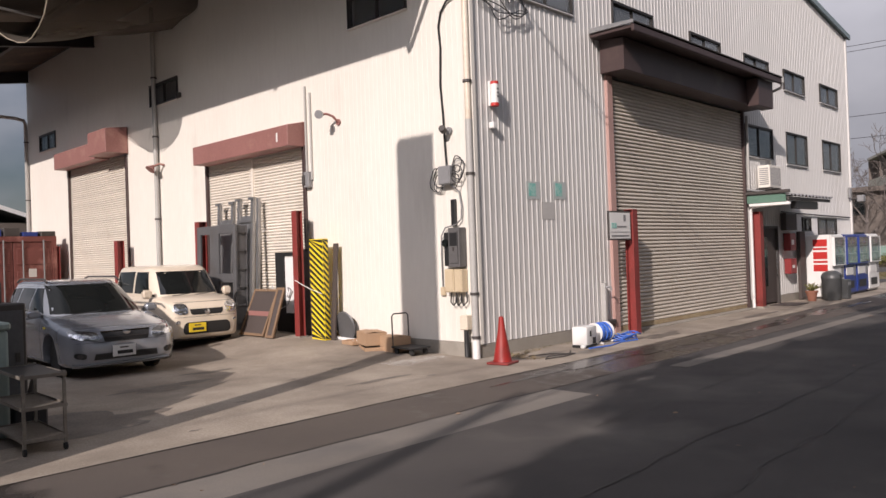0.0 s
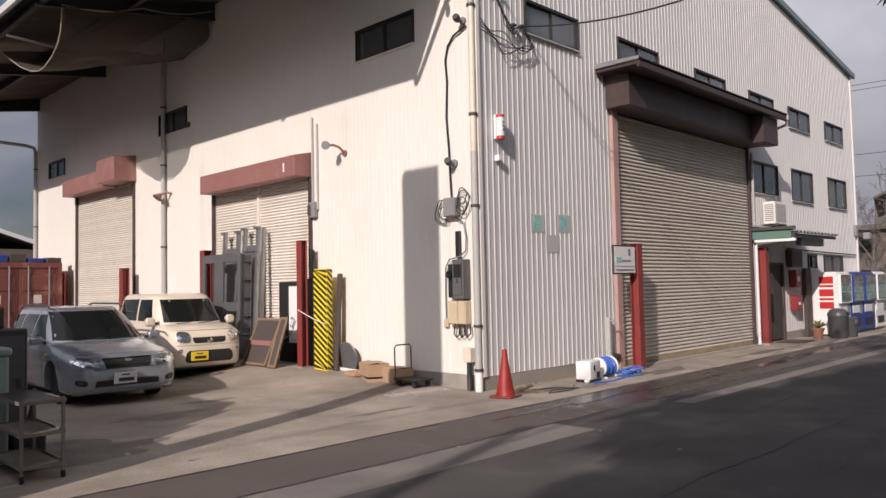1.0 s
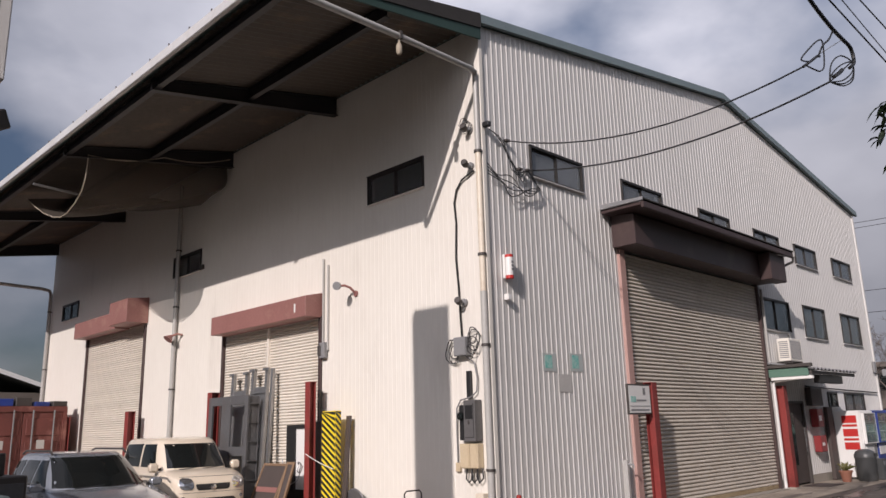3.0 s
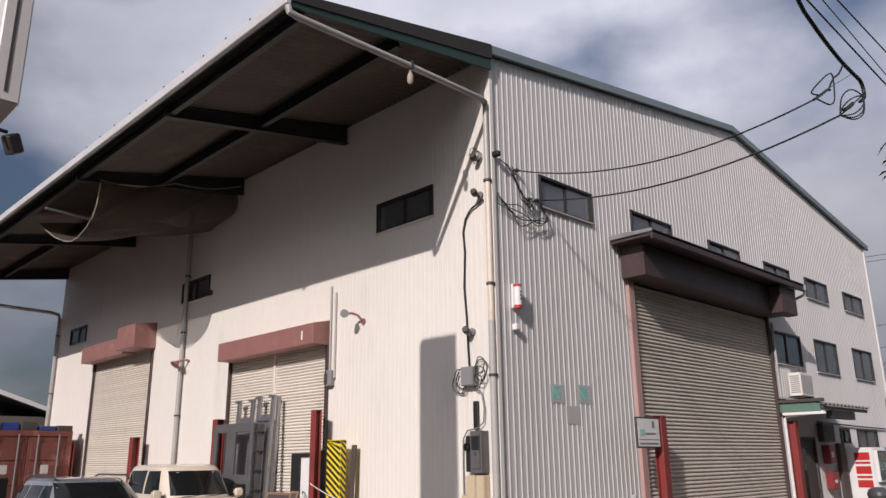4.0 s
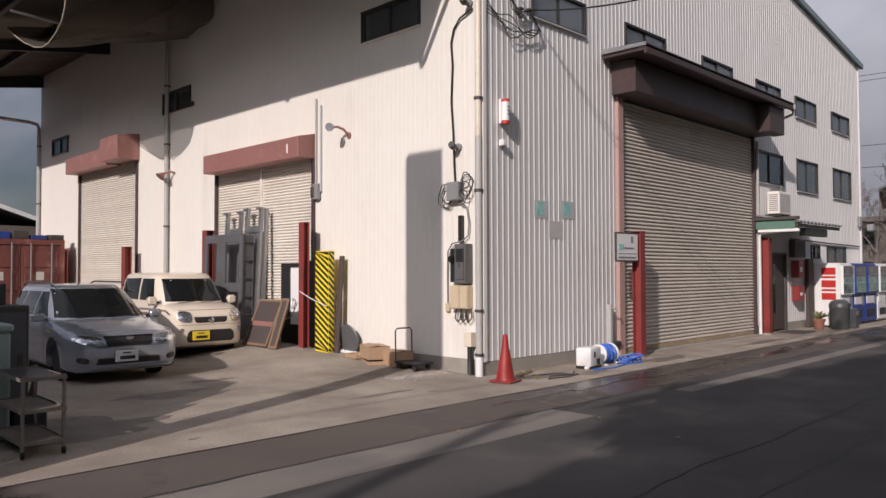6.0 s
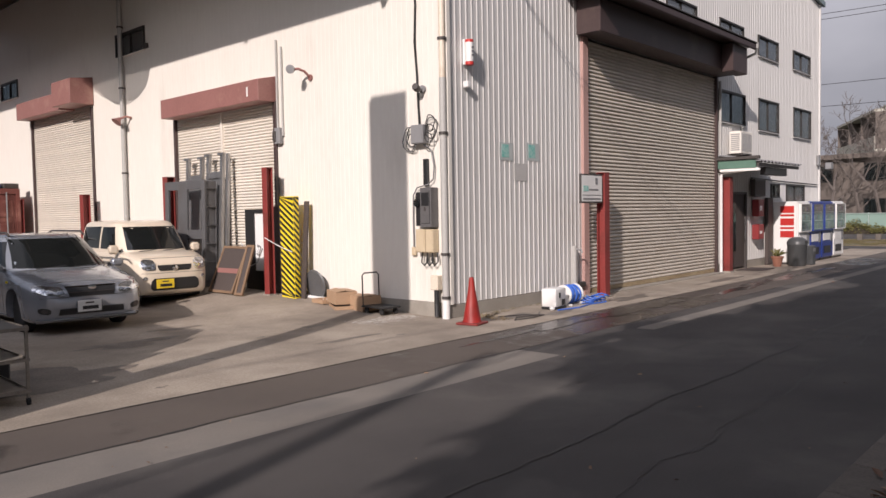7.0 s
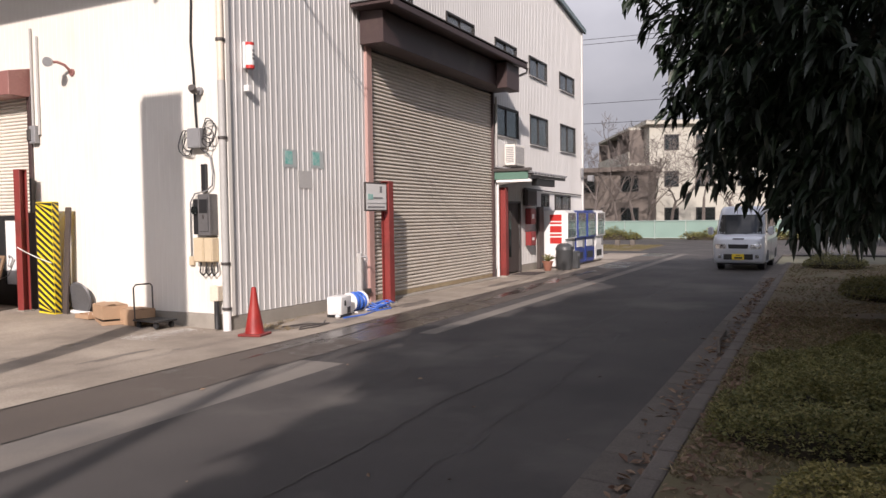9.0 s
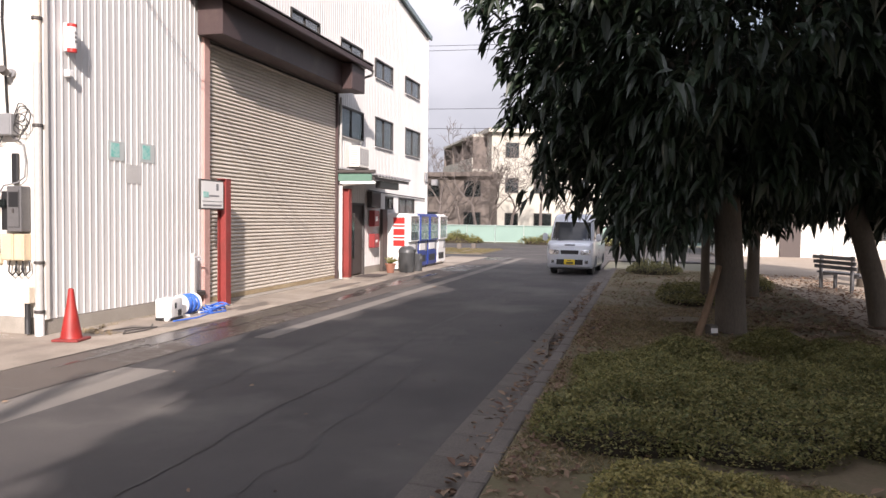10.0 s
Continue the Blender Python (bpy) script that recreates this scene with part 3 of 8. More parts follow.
part("wall_lining", bm, "core", south)
bm = bmesh.new()
cladding(bm, place_w, 0.06, GY, 0.24, lambda u: EAVE, 0.115, 0.0028, holes_w)
bmesh.ops.recalc_face_normals(bm, faces=bm.faces[:])
west = tagged(part("wall_west", bm, "wall_cream"), "sunlit cream steel-clad side wall of a warehouse", "wall", kind="structure")
bm = bmesh.new()
core(bm, place_w, 0.17, GY, 0.22, lambda u: EAVE - 0.02, holes_w, -0.02, -0.16)
part("wall_lining", bm, "core", west)
bm = boxes((GX - 0.16, 0.17, 0.0, GX, GY, EAVE))
tagged(part("wall_east", bm, "wall_grey"), "plain pale grey far side wall of the warehouse", "wall", kind="structure")
bm = bmesh.new()
core(bm, lambda u, o, z: (u, GY - o, z), 0.17, GX - 0.17, 0.0, roof_z, [], 0.0, 0.16, (RIDGE_X,))
tagged(part("wall_north", bm, "wall_cream"), "plain cream rear wall of the warehouse", "wall", kind="structure")
tagged(part("warehouse_floor", boxes((0.17, 0.26, -0.05, GX - 0.17, GY - 0.17, 0.10)), "found"), "grey concrete floor inside the warehouse", "floor", kind="structure")
# foundation and corner trims
for a, b in ((0.0, 4.05), (10.25, 11.30), (12.35, GX)):
    tagged(part("plinth", boxes((a, 0.0, -0.05, b, 0.14, 0.215), bevel=0.008), "found"), "stained concrete foundation strip under the wall", "plinth", kind="structure")
for a, b in ((0.145, 4.52), (8.30, 12.72), (16.85, GY)):
    tagged(part("plinth", boxes((0.0, a, -0.05, 0.14, b, 0.235), bevel=0.008), "found"), "stained concrete foundation strip under the wall", "plinth", kind="structure")
bm = boxes((-0.035, -0.035, 0.22, 0.05, 0.09, EAVE + 0.02), bevel=0.006)
tagged(part("corner_trim", bm, "wall_cream"), "cream metal corner flashing of the warehouse", "trim", kind="structure")
tagged(part("corner_trim", boxes((GX - 0.06, -0.04, 0.22, GX + 0.03, 0.06, EAVE + 0.02), bevel=0.006), "wall_grey"), "pale metal corner flashing of the warehouse", "trim", kind="structure")
# roof: two slopes and a deep canopy over the yard
TIP_X, TIP_Z = -4.05, 7.62
bm = bmesh.new()
prof = [(-0.02, roof_z(0) + 0.03), (RIDGE_X, RIDGE + 0.03), (GX + 0.2, EAVE + 0.0)]
for (xa, za), (xb, zb) in zip(prof, prof[1:]):
    v = [bm.verts.new(p) for p in ((xa, -0.06, za), (xb, -0.06, zb), (xb, GY + 0.1, zb), (xa, GY + 0.1, za), (xa, -0.06, za + 0.10), (xb, -0.06, zb + 0.10), (xb, GY + 0.1, zb + 0.10), (xa, GY + 0.1, za + 0.10))]
    for f in ((3, 2, 1, 0), (4, 5, 6, 7), (0, 1, 5, 4), (1, 2, 6, 5), (2, 3, 7, 6), (3, 0, 4, 7)):
        bm.faces.new([v[k] for k in f])
roof = tagged(part("roof", bm, "roof_green"), "low-pitched grey-green metal warehouse roof", "roof", kind="structure")
bm = bmesh.new()
for (xa, za), (xb, zb) in zip(prof, prof[1:]):
    d0, d1 = -0.12, -0.055
    v = [bm.verts.new(p) for p in ((xa, d0, za - 0.03), (xb, d0, zb - 0.03), (xb, d1, zb - 0.03), (xa, d1, za - 0.03), (xa, d0, za + 0.13), (xb, d0, zb + 0.13), (xb, d1, zb + 0.13), (xa, d1, za + 0.13))]
    for f in ((3, 2, 1, 0), (4, 5, 6, 7), (0, 1, 5, 4), (1, 2, 6, 5), (2, 3, 7, 6), (3, 0, 4, 7)):
        bm.faces.new([v[k] for k in f])
bmesh.ops.recalc_face_normals(bm, faces=bm.faces[:])
part("verge_flashing", bm, "verge_grey", roof, "blue-grey flashing along the gable edge")


def canopy_z(x):
    return 8.46 + (TIP_Z - 8.46) * (x / TIP_X)


canopy = thing("canopy", "deep roof canopy over the loading yard with dark steel beams", "canopy", kind="structure")
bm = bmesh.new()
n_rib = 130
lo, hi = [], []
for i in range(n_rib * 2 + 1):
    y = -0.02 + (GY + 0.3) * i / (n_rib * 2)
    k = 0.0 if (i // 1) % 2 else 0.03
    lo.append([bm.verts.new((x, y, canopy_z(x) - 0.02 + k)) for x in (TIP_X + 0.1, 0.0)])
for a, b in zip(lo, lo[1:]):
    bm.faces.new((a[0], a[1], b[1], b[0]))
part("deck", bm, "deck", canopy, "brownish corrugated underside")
bm = bmesh.new()
v = [bm.verts.new(p) for p in ((TIP_X, -0.06, TIP_Z + 0.04), (-0.03, -0.06, canopy_z(0) + 0.04), (-0.03, GY + 0.3, canopy_z(0) + 0.04), (TIP_X, GY + 0.3, TIP_Z + 0.04), (TIP_X, -0.06, TIP_Z + 0.12), (-0.03, -0.06, canopy_z(0) + 0.12), (-0.03, GY + 0.3, canopy_z(0) + 0.12), (TIP_X, GY + 0.3, TIP_Z + 0.12))]
for f in ((3, 2, 1, 0), (4, 5, 6, 7), (0, 1, 5, 4), (1, 2, 6, 5), (2, 3, 7, 6), (3, 0, 4, 7)):
    bm.faces.new([v[k] for k in f])
part("roof_sheet", bm, "roof_green", canopy)
part("fascia", boxes((TIP_X - 0.10, -0.12, TIP_Z - 0.05, TIP_X - 0.02, GY + 0.35, TIP_Z + 0.12), bevel=0.01), "fascia", canopy, "white gutter fascia")
bm = bmesh.new()
for i in range(30):
    y = 0.2 + i * 0.70
    cyl(bm, (TIP_X - 0.06, y, TIP_Z + 0.12), (TIP_X - 0.06, y, TIP_Z + 0.19), 0.012, n=6)
part("gutter_clip", bm, "steel_dark", canopy)


def slanting_board(name, tip, root, y0, y1, material, label):
    """A board along the canopy's end; tip and root give its lower and upper edge against the canopy line."""
    bm = bmesh.new()
    v = []
    for x, (lo_, hi_) in ((TIP_X, tip), (-0.04, root)):
        z = canopy_z(x)
        v.append([bm.verts.new(p) for p in ((x, y0, z + lo_), (x, y1, z + lo_), (x, y1, z + hi_), (x, y0, z + hi_))])
    for k in range(4):
        bm.faces.new((v[0][k], v[0][(k + 1) % 4], v[1][(k + 1) % 4], v[1][k]))
    bm.faces.new(v[0][::-1])
    bm.faces.new(v[1])
    part(name, bm, material, canopy, label)


slanting_board("end_board", (-0.06, 0.02), (-0.34, -0.14), -0.105, -0.07, "green_dark", "dark green end board")
slanting_board("roof_edge", (0.022, 0.15), (-0.138, 0.14), -0.125, -0.07, "roof_black", "blackened roof edge")


def beam(y, x0, x1, depth0, depth1, name="beam"):
    """A tapered I-beam under the canopy, running out from the wall."""
    bm = bmesh.new()
    for w, t0, t1 in ((0.07, 0.0, 0.012), (0.006, 0.012, None), (0.07, None, 0.0)):
        v = []
        for x, d in ((x0, depth0), (x1, depth1)):
            zt = canopy_z(x) - 0.03
            a, b = (zt - 0.014, zt) if t0 == 0.0 else ((zt - d, zt - d + 0.014) if t0 is None else (zt - d, zt))
            v.append([bm.verts.new(p) for p in ((x, y - w, a), (x, y + w, a), (x, y + w, b), (x, y - w, b))])
        for k in range(4):
            bm.faces.new((v[0][k], v[0][(k + 1) % 4], v[1][(k + 1) % 4], v[1][k]))
        bm.faces.new(v[0][::-1])
        bm.faces.new(v[1])
    bmesh.ops.recalc_face_normals(bm, faces=bm.faces[:])
    return part(name, bm, "beam_steel", canopy, "dark steel beam")


for y in (4.0, 8.2, 14.6, 20.3):
    beam(y, TIP_X + 0.12, -0.02, 0.22, 0.40)
for x, d in ((-2.05, 0.24), (TIP_X + 0.22, 0.2)):
    z = canopy_z(x)
    bm = boxes((x - 0.05, 0.0, z - 0.06, x + 0.05, GY + 0.2, z - 0.04), (x - 0.006, 0.0, z - d, x + 0.006, GY + 0.2, z - 0.05), (x - 0.05, 0.0, z - d - 0.014, x + 0.05, GY + 0.2, z - d))
    part("purlin", bm, "beam_steel", canopy, "dark steel purlin")


# ---- windows ----
def window(name, label, along, u0, u1, z0, z1, panes=2, material="glass", inside=None):
    """A framed window with sliding panes in the south ('s') or west ('w') wall."""
    w = thing(name, label, "window", kind="structure")

    def at(u, o, z):
        return place_s(u, o, z) if along == "s" else place_w(u, o, z)

    def bar(name, ua, ub, oa, ob_, za, zb, material, bevel=0.0, parent=w):
        a, b = at(ua, oa, za), at(ub, ob_, zb)
        bm = bmesh.new()
        box(bm, min(a[0], b[0]), min(a[1], b[1]), za, max(a[0], b[0]), max(a[1], b[1]), zb, bevel)
        return part(name, bm, material, parent)

    t = 0.026
    bm = bmesh.new()
    for ua, ub, za, zb in ((u0, u1, z0, z0 + t), (u0, u1, z1 - t, z1), (u0, u0 + t, z0 + t, z1 - t), (u1 - t, u1, z0 + t, z1 - t)):
        a, b = at(ua, 0.045, za), at(ub, -0.07, zb)
        box(bm, min(a[0], b[0]), min(a[1], b[1]), za, max(a[0], b[0]), max(a[1], b[1]), zb)
    part("window_frame", bm, "alu", w)
    bar("window_sill", u0 - 0.02, u1 + 0.02, 0.06, 0.0, z0 - 0.025, z0 - 0.003, "wall_grey" if along == "s" else "wall_cream", 0.004)
    bar("drip_cap", u0 - 0.015, u1 + 0.015, 0.05, 0.0, z1 + 0.003, z1 + 0.02, "alu", 0.004)
    n = panes
    for i in range(n):
        a, b = u0 + t + (u1 - u0 - 2 * t) * i / n, u0 + t + (u1 - u0 - 2 * t) * (i + 1) / n
        o = 0.0 if i % 2 else -0.025
        sash = bmesh.new()
        for ua, ub, za, zb in ((a, b, z0 + t, z0 + t + 0.02), (a, b, z1 - t - 0.02, z1 - t), (a, a + 0.02, z0 + t + 0.02, z1 - t - 0.02), (b - 0.02, b, z0 + t + 0.02, z1 - t - 0.02)):
            p, q = at(ua, o + 0.012, za), at(ub, o - 0.012, zb)
            box(sash, min(p[0], q[0]), min(p[1], q[1]), za, max(p[0], q[0]), max(p[1], q[1]), zb)
        s = part("sash", sash, "alu", w)
        bar("pane", a + 0.02, b - 0.02, o + 0.004, o - 0.004, z0 + t + 0.02, z1 - t - 0.02, material, parent=s)
    if inside:
        bar("blind", u0 + t, u1 - t, -0.10, -0.115, z0 + t, z1 - t, inside)
    return w


for i, (a, b) in enumerate(south_win):
    window("window_%d" % (i + 1), "narrow dark-framed sliding window high in the gable", "s", a, b, 5.95, 6.52, inside="frost" if i != 1 else None)
for i, (a, b, c, d) in enumerate(south_low):
    window("window_%d" % (i + 7), "dark-framed sliding office window with frosted panes" if i < 2 else "dark-framed office window with a brown blind behind", "s", a, b, c, d, inside="frost" if i < 2 else "frost_warm")
for i, h in enumerate(holes_w[:3]):
    window("window_%d" % (i + 10), "narrow dark-framed window high in the cream wall", "w", *h)
window("window_13", "small barred toilet window above the vending machines", "s", 14.25, 14.95, 1.95, 2.35, inside="frost")
window("window_14", "brownish low window above the vending machines", "s", 15.6, 17.3, 1.80, 2.35, inside="frost_warm")


# ---- roller shutters and their hoods ----
def slat_mesh(length, pitch):
    bm = bmesh.new()
    prof = ((-0.006, 0.0), (0.026, 0.003), (0.038, pitch * 0.30), (0.033, pitch * 0.58), (0.014, pitch * 0.80), (-0.006, pitch * 0.90), (-0.006, pitch), (-0.014, pitch), (-0.014, 0.0))
    ends = [[bm.verts.new((u, -o * pitch / 0.070, z)) for o, z in prof] for u in (0.0, length)]
    k = len(prof)
    for i in range(k):
        bm.faces.new((ends[0][i], ends[1][i], ends[1][(i + 1) % k], ends[0][(i + 1) % k]))
    bm.faces.new(ends[0])
    bm.faces.new(ends[1][::-1])
    bmesh.ops.recalc_face_normals(bm, faces=bm.faces[:])
    me = bpy.data.meshes.new("slat")
    bm.to_mesh(me)
    bm.free()
    return me


def curtain(shutter, u0, u1, z0, z1, pitch, material, m, bar=None):
    """A curtain of slats hung between two rails; m turns the local x to the wall's run."""
    c = part("bottom_bar", boxes((u0, -0.03, z0, u1, 0.012, z0 + 0.09), bevel=0.006), bar or material, shutter)
    c.matrix_basis = m
    me = slat_mesh(u1 - u0, pitch)
    me.materials.append(M[material])
    z = z0 + 0.09
    while z + pitch <= z1:
        again("slat", me, shutter, m @ pose(u0, 0, z))
        z += pitch


TURN_W = pose(0, 0, 0, 0, 0, -90)      # local x along -y, local -y towards -x
sh = thing("roller_shutter", "tall closed beige steel roller shutter with dirty lower slats", "roller shutter")
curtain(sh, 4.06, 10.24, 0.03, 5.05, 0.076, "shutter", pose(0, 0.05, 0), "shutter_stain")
part("guide_rail", boxes((3.86, -0.06, 0.02, 4.055, 0.10, 5.02), bevel=0.008), "pink_frame", sh, "faded pink guide rail")
part("guide_rail", boxes((10.245, -0.05, 0.02, 10.33, 0.10, 5.02), bevel=0.008), "brown", sh, "dark brown guide rail")
tagged(part("threshold", boxes((3.86, -0.20, -0.02, 10.33, 0.2, 0.028), bevel=0.006), "found"), "worn concrete threshold under the shutter", "threshold", kind="structure")

sh = thing("roller_shutter", "pale double-leaf steel roller shutter behind stacked frames", "roller shutter")
curtain(sh, -6.39, -4.53, 0.17, 3.93, 0.062, "shutter_pale", pose(0.05, 0, 0) @ TURN_W)
curtain(sh, -8.29, -6.45, 0.23, 3.93, 0.062, "shutter_pale", pose(0.05, 0, 0) @ TURN_W)
part("mullion", boxes((-0.02, 6.385, 0.2, 0.1, 6.455, 3.93), bevel=0.006), "shutter_pale", sh)
part("guide_rail", boxes((-0.045, 4.43, 0.15, 0.10, 4.525, 3.9), bevel=0.006), "brown", sh, "dark brown guide rail")
part("guide_rail", boxes((-0.045, 8.295, 0.2, 0.10, 8.37, 3.9), bevel=0.006), "brown", sh, "dark brown guide rail")

sh = thing("roller_shutter", "closed beige steel roller shutter at the back of the yard", "roller shutter")
curtain(sh, -16.84, -12.73, 0.27, 4.70, 0.062, "shutter_pale", pose(0.05, 0, 0) @ TURN_W)
part("guide_rail", boxes((-0.045, 12.62, 0.25, 0.10, 12.725, 4.66), bevel=0.006), "brown", sh, "dark brown guide rail")
part("guide_rail", boxes((-0.045, 16.845, 0.25, 0.10, 16.92, 4.66), bevel=0.006), "brown", sh, "dark brown guide rail")


def wedge(bm, x0, x1, y0, y1, z0, za, zb, axis="y"):
    """A box whose top falls from zb at the wall to za at the front."""
    if axis == "y":
        pts = ((x0, y0, z0), (x1, y0, z0), (x1, y1, z0), (x0, y1, z0), (x0, y0, za), (x1, y0, za), (x1, y1, zb), (x0, y1, zb))
    else:
        pts = ((x0, y0, z0), (x1, y0, z0), (x1, y1, z0), (x0, y1, z0), (x0, y0, za), (x1, y0, zb), (x1, y1, zb), (x0, y1, za))
    v = [bm.verts.new(p) for p in pts]
    fs = [bm.faces.new([v[k] for k in f]) for f in ((3, 2, 1, 0), (4, 5, 6, 7), (0, 1, 5, 4), (1, 2, 6, 5), (2, 3, 7, 6), (3, 0, 4, 7))]
    bmesh.ops.bevel(bm, geom=list({e for f in fs for e in f.edges}), offset=0.008, segments=1, affect="EDGES")
    return bm


hood = thing("shutter_hood", "dark brown steel hood with a small roof over the tall shutter", "shutter hood")
part("housing", wedge(bmesh.new(), 3.68, 10.35, -0.55, -0.03, 5.0, 5.60, 5.66), "brown", hood)
part("end_box", boxes((9.27, -0.84, 4.93, 10.16, -0.553, 5.58), bevel=0.012), "brown", hood, "deeper box at the hood's end")
part("hood_roof", wedge(bmesh.new(), 3.36, 10.42, -0.90, -0.03, 5.63, 5.69, 5.79), "brown", hood, "projecting dark brown roof sheet")
part("front_gutter", boxes((3.34, -0.97, 5.56, 10.44, -0.905, 5.70), bevel=0.02), "brown", hood, "dark gutter along the hood")
part("front_lip", boxes((3.33, -0.985, 5.715, 10.45, -0.88, 5.745), bevel=0.006), "roof_black", hood, "dark lip over the gutter")
part("side_flashing", wedge(bmesh.new(), 3.315, 3.355, -0.975, -0.03, 5.70, 5.765, 5.80), "galv", hood, "pale worn flashing along the side")
bm = bmesh.new()
tube(bm, [(10.48, -0.94, 5.63), (10.56, -0.90, 5.50), (10.45, -0.55, 5.36), (10.40, -0.10, 5.32)], 0.035, 8)
part("spout", bm, "pipe", hood, "pale plastic gutter spout", smooth=True)
bm = bmesh.new()
cyl(bm, (10.47, -0.94, 5.60), (10.47, -0.94, 5.74), 0.06, n=12)
part("gutter_outlet", bm, "pipe", hood, "pale gutter outlet", smooth=True)

hood = thing("shutter_hood", "faded maroon steel hood over the pale shutter", "shutter hood")
part("housing", wedge(bmesh.new(), -0.42, -0.012, 4.44, 8.20, 3.87, 4.28, 4.37, "x"), "maroon", hood)
part("scrape", boxes((-0.424, 4.78, 3.98, -0.421, 4.83, 4.16)), "white", hood, "white scraped patch")
hood = thing("shutter_hood", "faded maroon stepped steel hood at the back of the yard", "shutter hood")
part("housing", wedge(bmesh.new(), -0.62, -0.012, 12.55, 13.75, 4.70, 5.34, 5.42, "x"), "maroon", hood)
part("lower_housing", wedge(bmesh.new(), -0.42, -0.012, 13.755, 16.95, 4.66, 5.14, 5.22, "x"), "maroon", hood)


# ---- posts ----
def post(x, y, z0, z1, label, w=0.2, along="x"):
    p = thing("bollard_post", label, "post", pose(x, y, z0, 0, 0, 0 if along == "x" else 90), group="red guard posts")
    h = z1 - z0
    part("front_flange", boxes((-w / 2, -w / 2, 0, w / 2, -w / 2 + 0.018, h), bevel=0.004), "red_post", p)
    part("rear_flange", boxes((-w / 2, w / 2 - 0.018, 0, w / 2, w / 2, h), bevel=0.004), "red_post", p)
    part("web", boxes((-0.008, -w / 2 + 0.018, 0, 0.008, w / 2 - 0.018, h)), "red_post", p)
    part("cap", boxes((-w / 2 - 0.002, -w / 2 - 0.002, h, w / 2 + 0.002, w / 2 + 0.002, h + 0.012), bevel=0.003), "red_post", p)
    part("base_collar", boxes((-w / 2 - 0.03, -w / 2 - 0.03, -0.03, w / 2 + 0.03, w / 2 + 0.03, 0.02), bevel=0.006), "found", p, "small concrete footing")
    return p


post(3.95, -0.42, 0.01, 2.37, "red painted steel post with a small sign beside the tall shutter", w=0.18)
post(10.62, -0.17, 0.02, 2.45, "red painted steel post holding up the entrance canopy")
post(-0.42, 4.22, 0.165, 2.57, "scuffed red steel post beside the pale shutter", w=0.15, along="y")
post(-0.40, 7.98, 0.27, 2.56, "red steel post half hidden by steel frames", along="y")
post(-0.40, 12.40, 0.27, 2.30, "red steel post beside the rear shutter", along="y")
post(-0.40, 17.10, 0.27, 2.30, "red steel post near the shipping container", along="y")

sg = thing("name_board", "small framed white company board fixed to the red post", "sign", pose(-0.12, -0.07, 0))
part("board_frame", boxes((3.20, -0.40, 1.80, 3.965, -0.36, 2.34), bevel=0.006), "steel_dark", sg)
part("face", boxes((3.23, -0.405, 1.83, 3.94, -0.401, 2.31)), "white", sg, "white sign face")
part("teal_mark", boxes((3.28, -0.410, 2.02, 3.45, -0.406, 2.12)), "teal", sg)
part("grey_line", boxes((3.47, -0.410, 2.035, 3.80, -0.406, 2.065)), "box_grey", sg)
part("divider_line", boxes((3.25, -0.410, 1.945, 3.91, -0.406, 1.955)), "box_grey", sg)
part("text_bar", boxes((3.27, -0.410, 1.865, 3.88, -0.406, 1.895)), "box_grey", sg)
part("emblem", boxes((3.70, -0.410, 2.15, 3.78, -0.406, 2.27)), "box_grey", sg)


# ---- rain pipes ----
def pipe_run(name, label, runs, clips=()):
    """runs: (points, radius, material) each; clips: collars at (x, y, z)."""
    p = thing(name, label, "drain pipe")
    for pts, r, material in runs:
        part("pipe_length", tube(bmesh.new(), pts, r, 12), material, p, smooth=True)
    for x, y, z in clips:
        bm = bmesh.new()
        cyl(bm, (x, y, z - 0.02), (x, y, z + 0.02), 0.072, n=14)
        box(bm, x, y - 0.012, z - 0.012, x + 0.09, y + 0.012, z + 0.012)
        part("clip", bm, "steel_dark", p)
    return p


PX, PY = -0.085, 0.02
pipe_run("drain_pipe", "grey and cream drain pipe down the warehouse corner",
         [([(PX, PY, 0.0), (PX, PY, 0.30)], 0.062, "white"), ([(PX, PY, 0.29), (PX, PY, 3.75)], 0.056, "pipe"),
          ([(PX, PY, 3.74), (PX, PY, 6.1)], 0.052, "pipe_cream"), ([(PX, PY, 6.09), (PX, PY, 7.45), (PX - 0.05, PY - 0.03, 7.50), (PX - 0.2, PY - 0.08, 7.50), (-2.0, -0.09, 7.48), (TIP_X + 0.10, -0.10, 7.44), (TIP_X - 0.03, -0.10, 7.46), (TIP_X - 0.05, -0.09, 7.55)], 0.05, "pipe")],
         [(PX, PY, z) for z in (0.34, 1.02, 2.9, 4.35, 6.1)])
pipe_run("drain_pipe", "grey drain pipe between the two yard shutters",
         [([(-0.09, 10.75, 0.26), (-0.09, 10.75, 8.2)], 0.055, "pipe")], [(-0.09, 10.75, z) for z in (1.5, 2.8, 4.9, 6.4)])
pipe_run("drain_pipe", "grey drain pipe at the far end of the side wall",
         [([(-0.09, 20.5, 0.26), (-0.09, 20.5, 6.6), (-0.15, 20.5, 6.75), (-0.4, 20.5, 6.8), (-4.0, 20.5, 6.9)], 0.06, "pipe")], [(-0.09, 20.5, z) for z in (2.0, 4.0, 6.0)])
pipe_run("drain_pipe", "white drain pipe beside the tall shutter",
         [([(10.40, -0.09, 0.0), (10.40, -0.09, 2.50), (10.40, -0.14, 2.56), (10.40, -0.5, 2.60), (10.42, -1.02, 2.64)], 0.04, "white")], [])
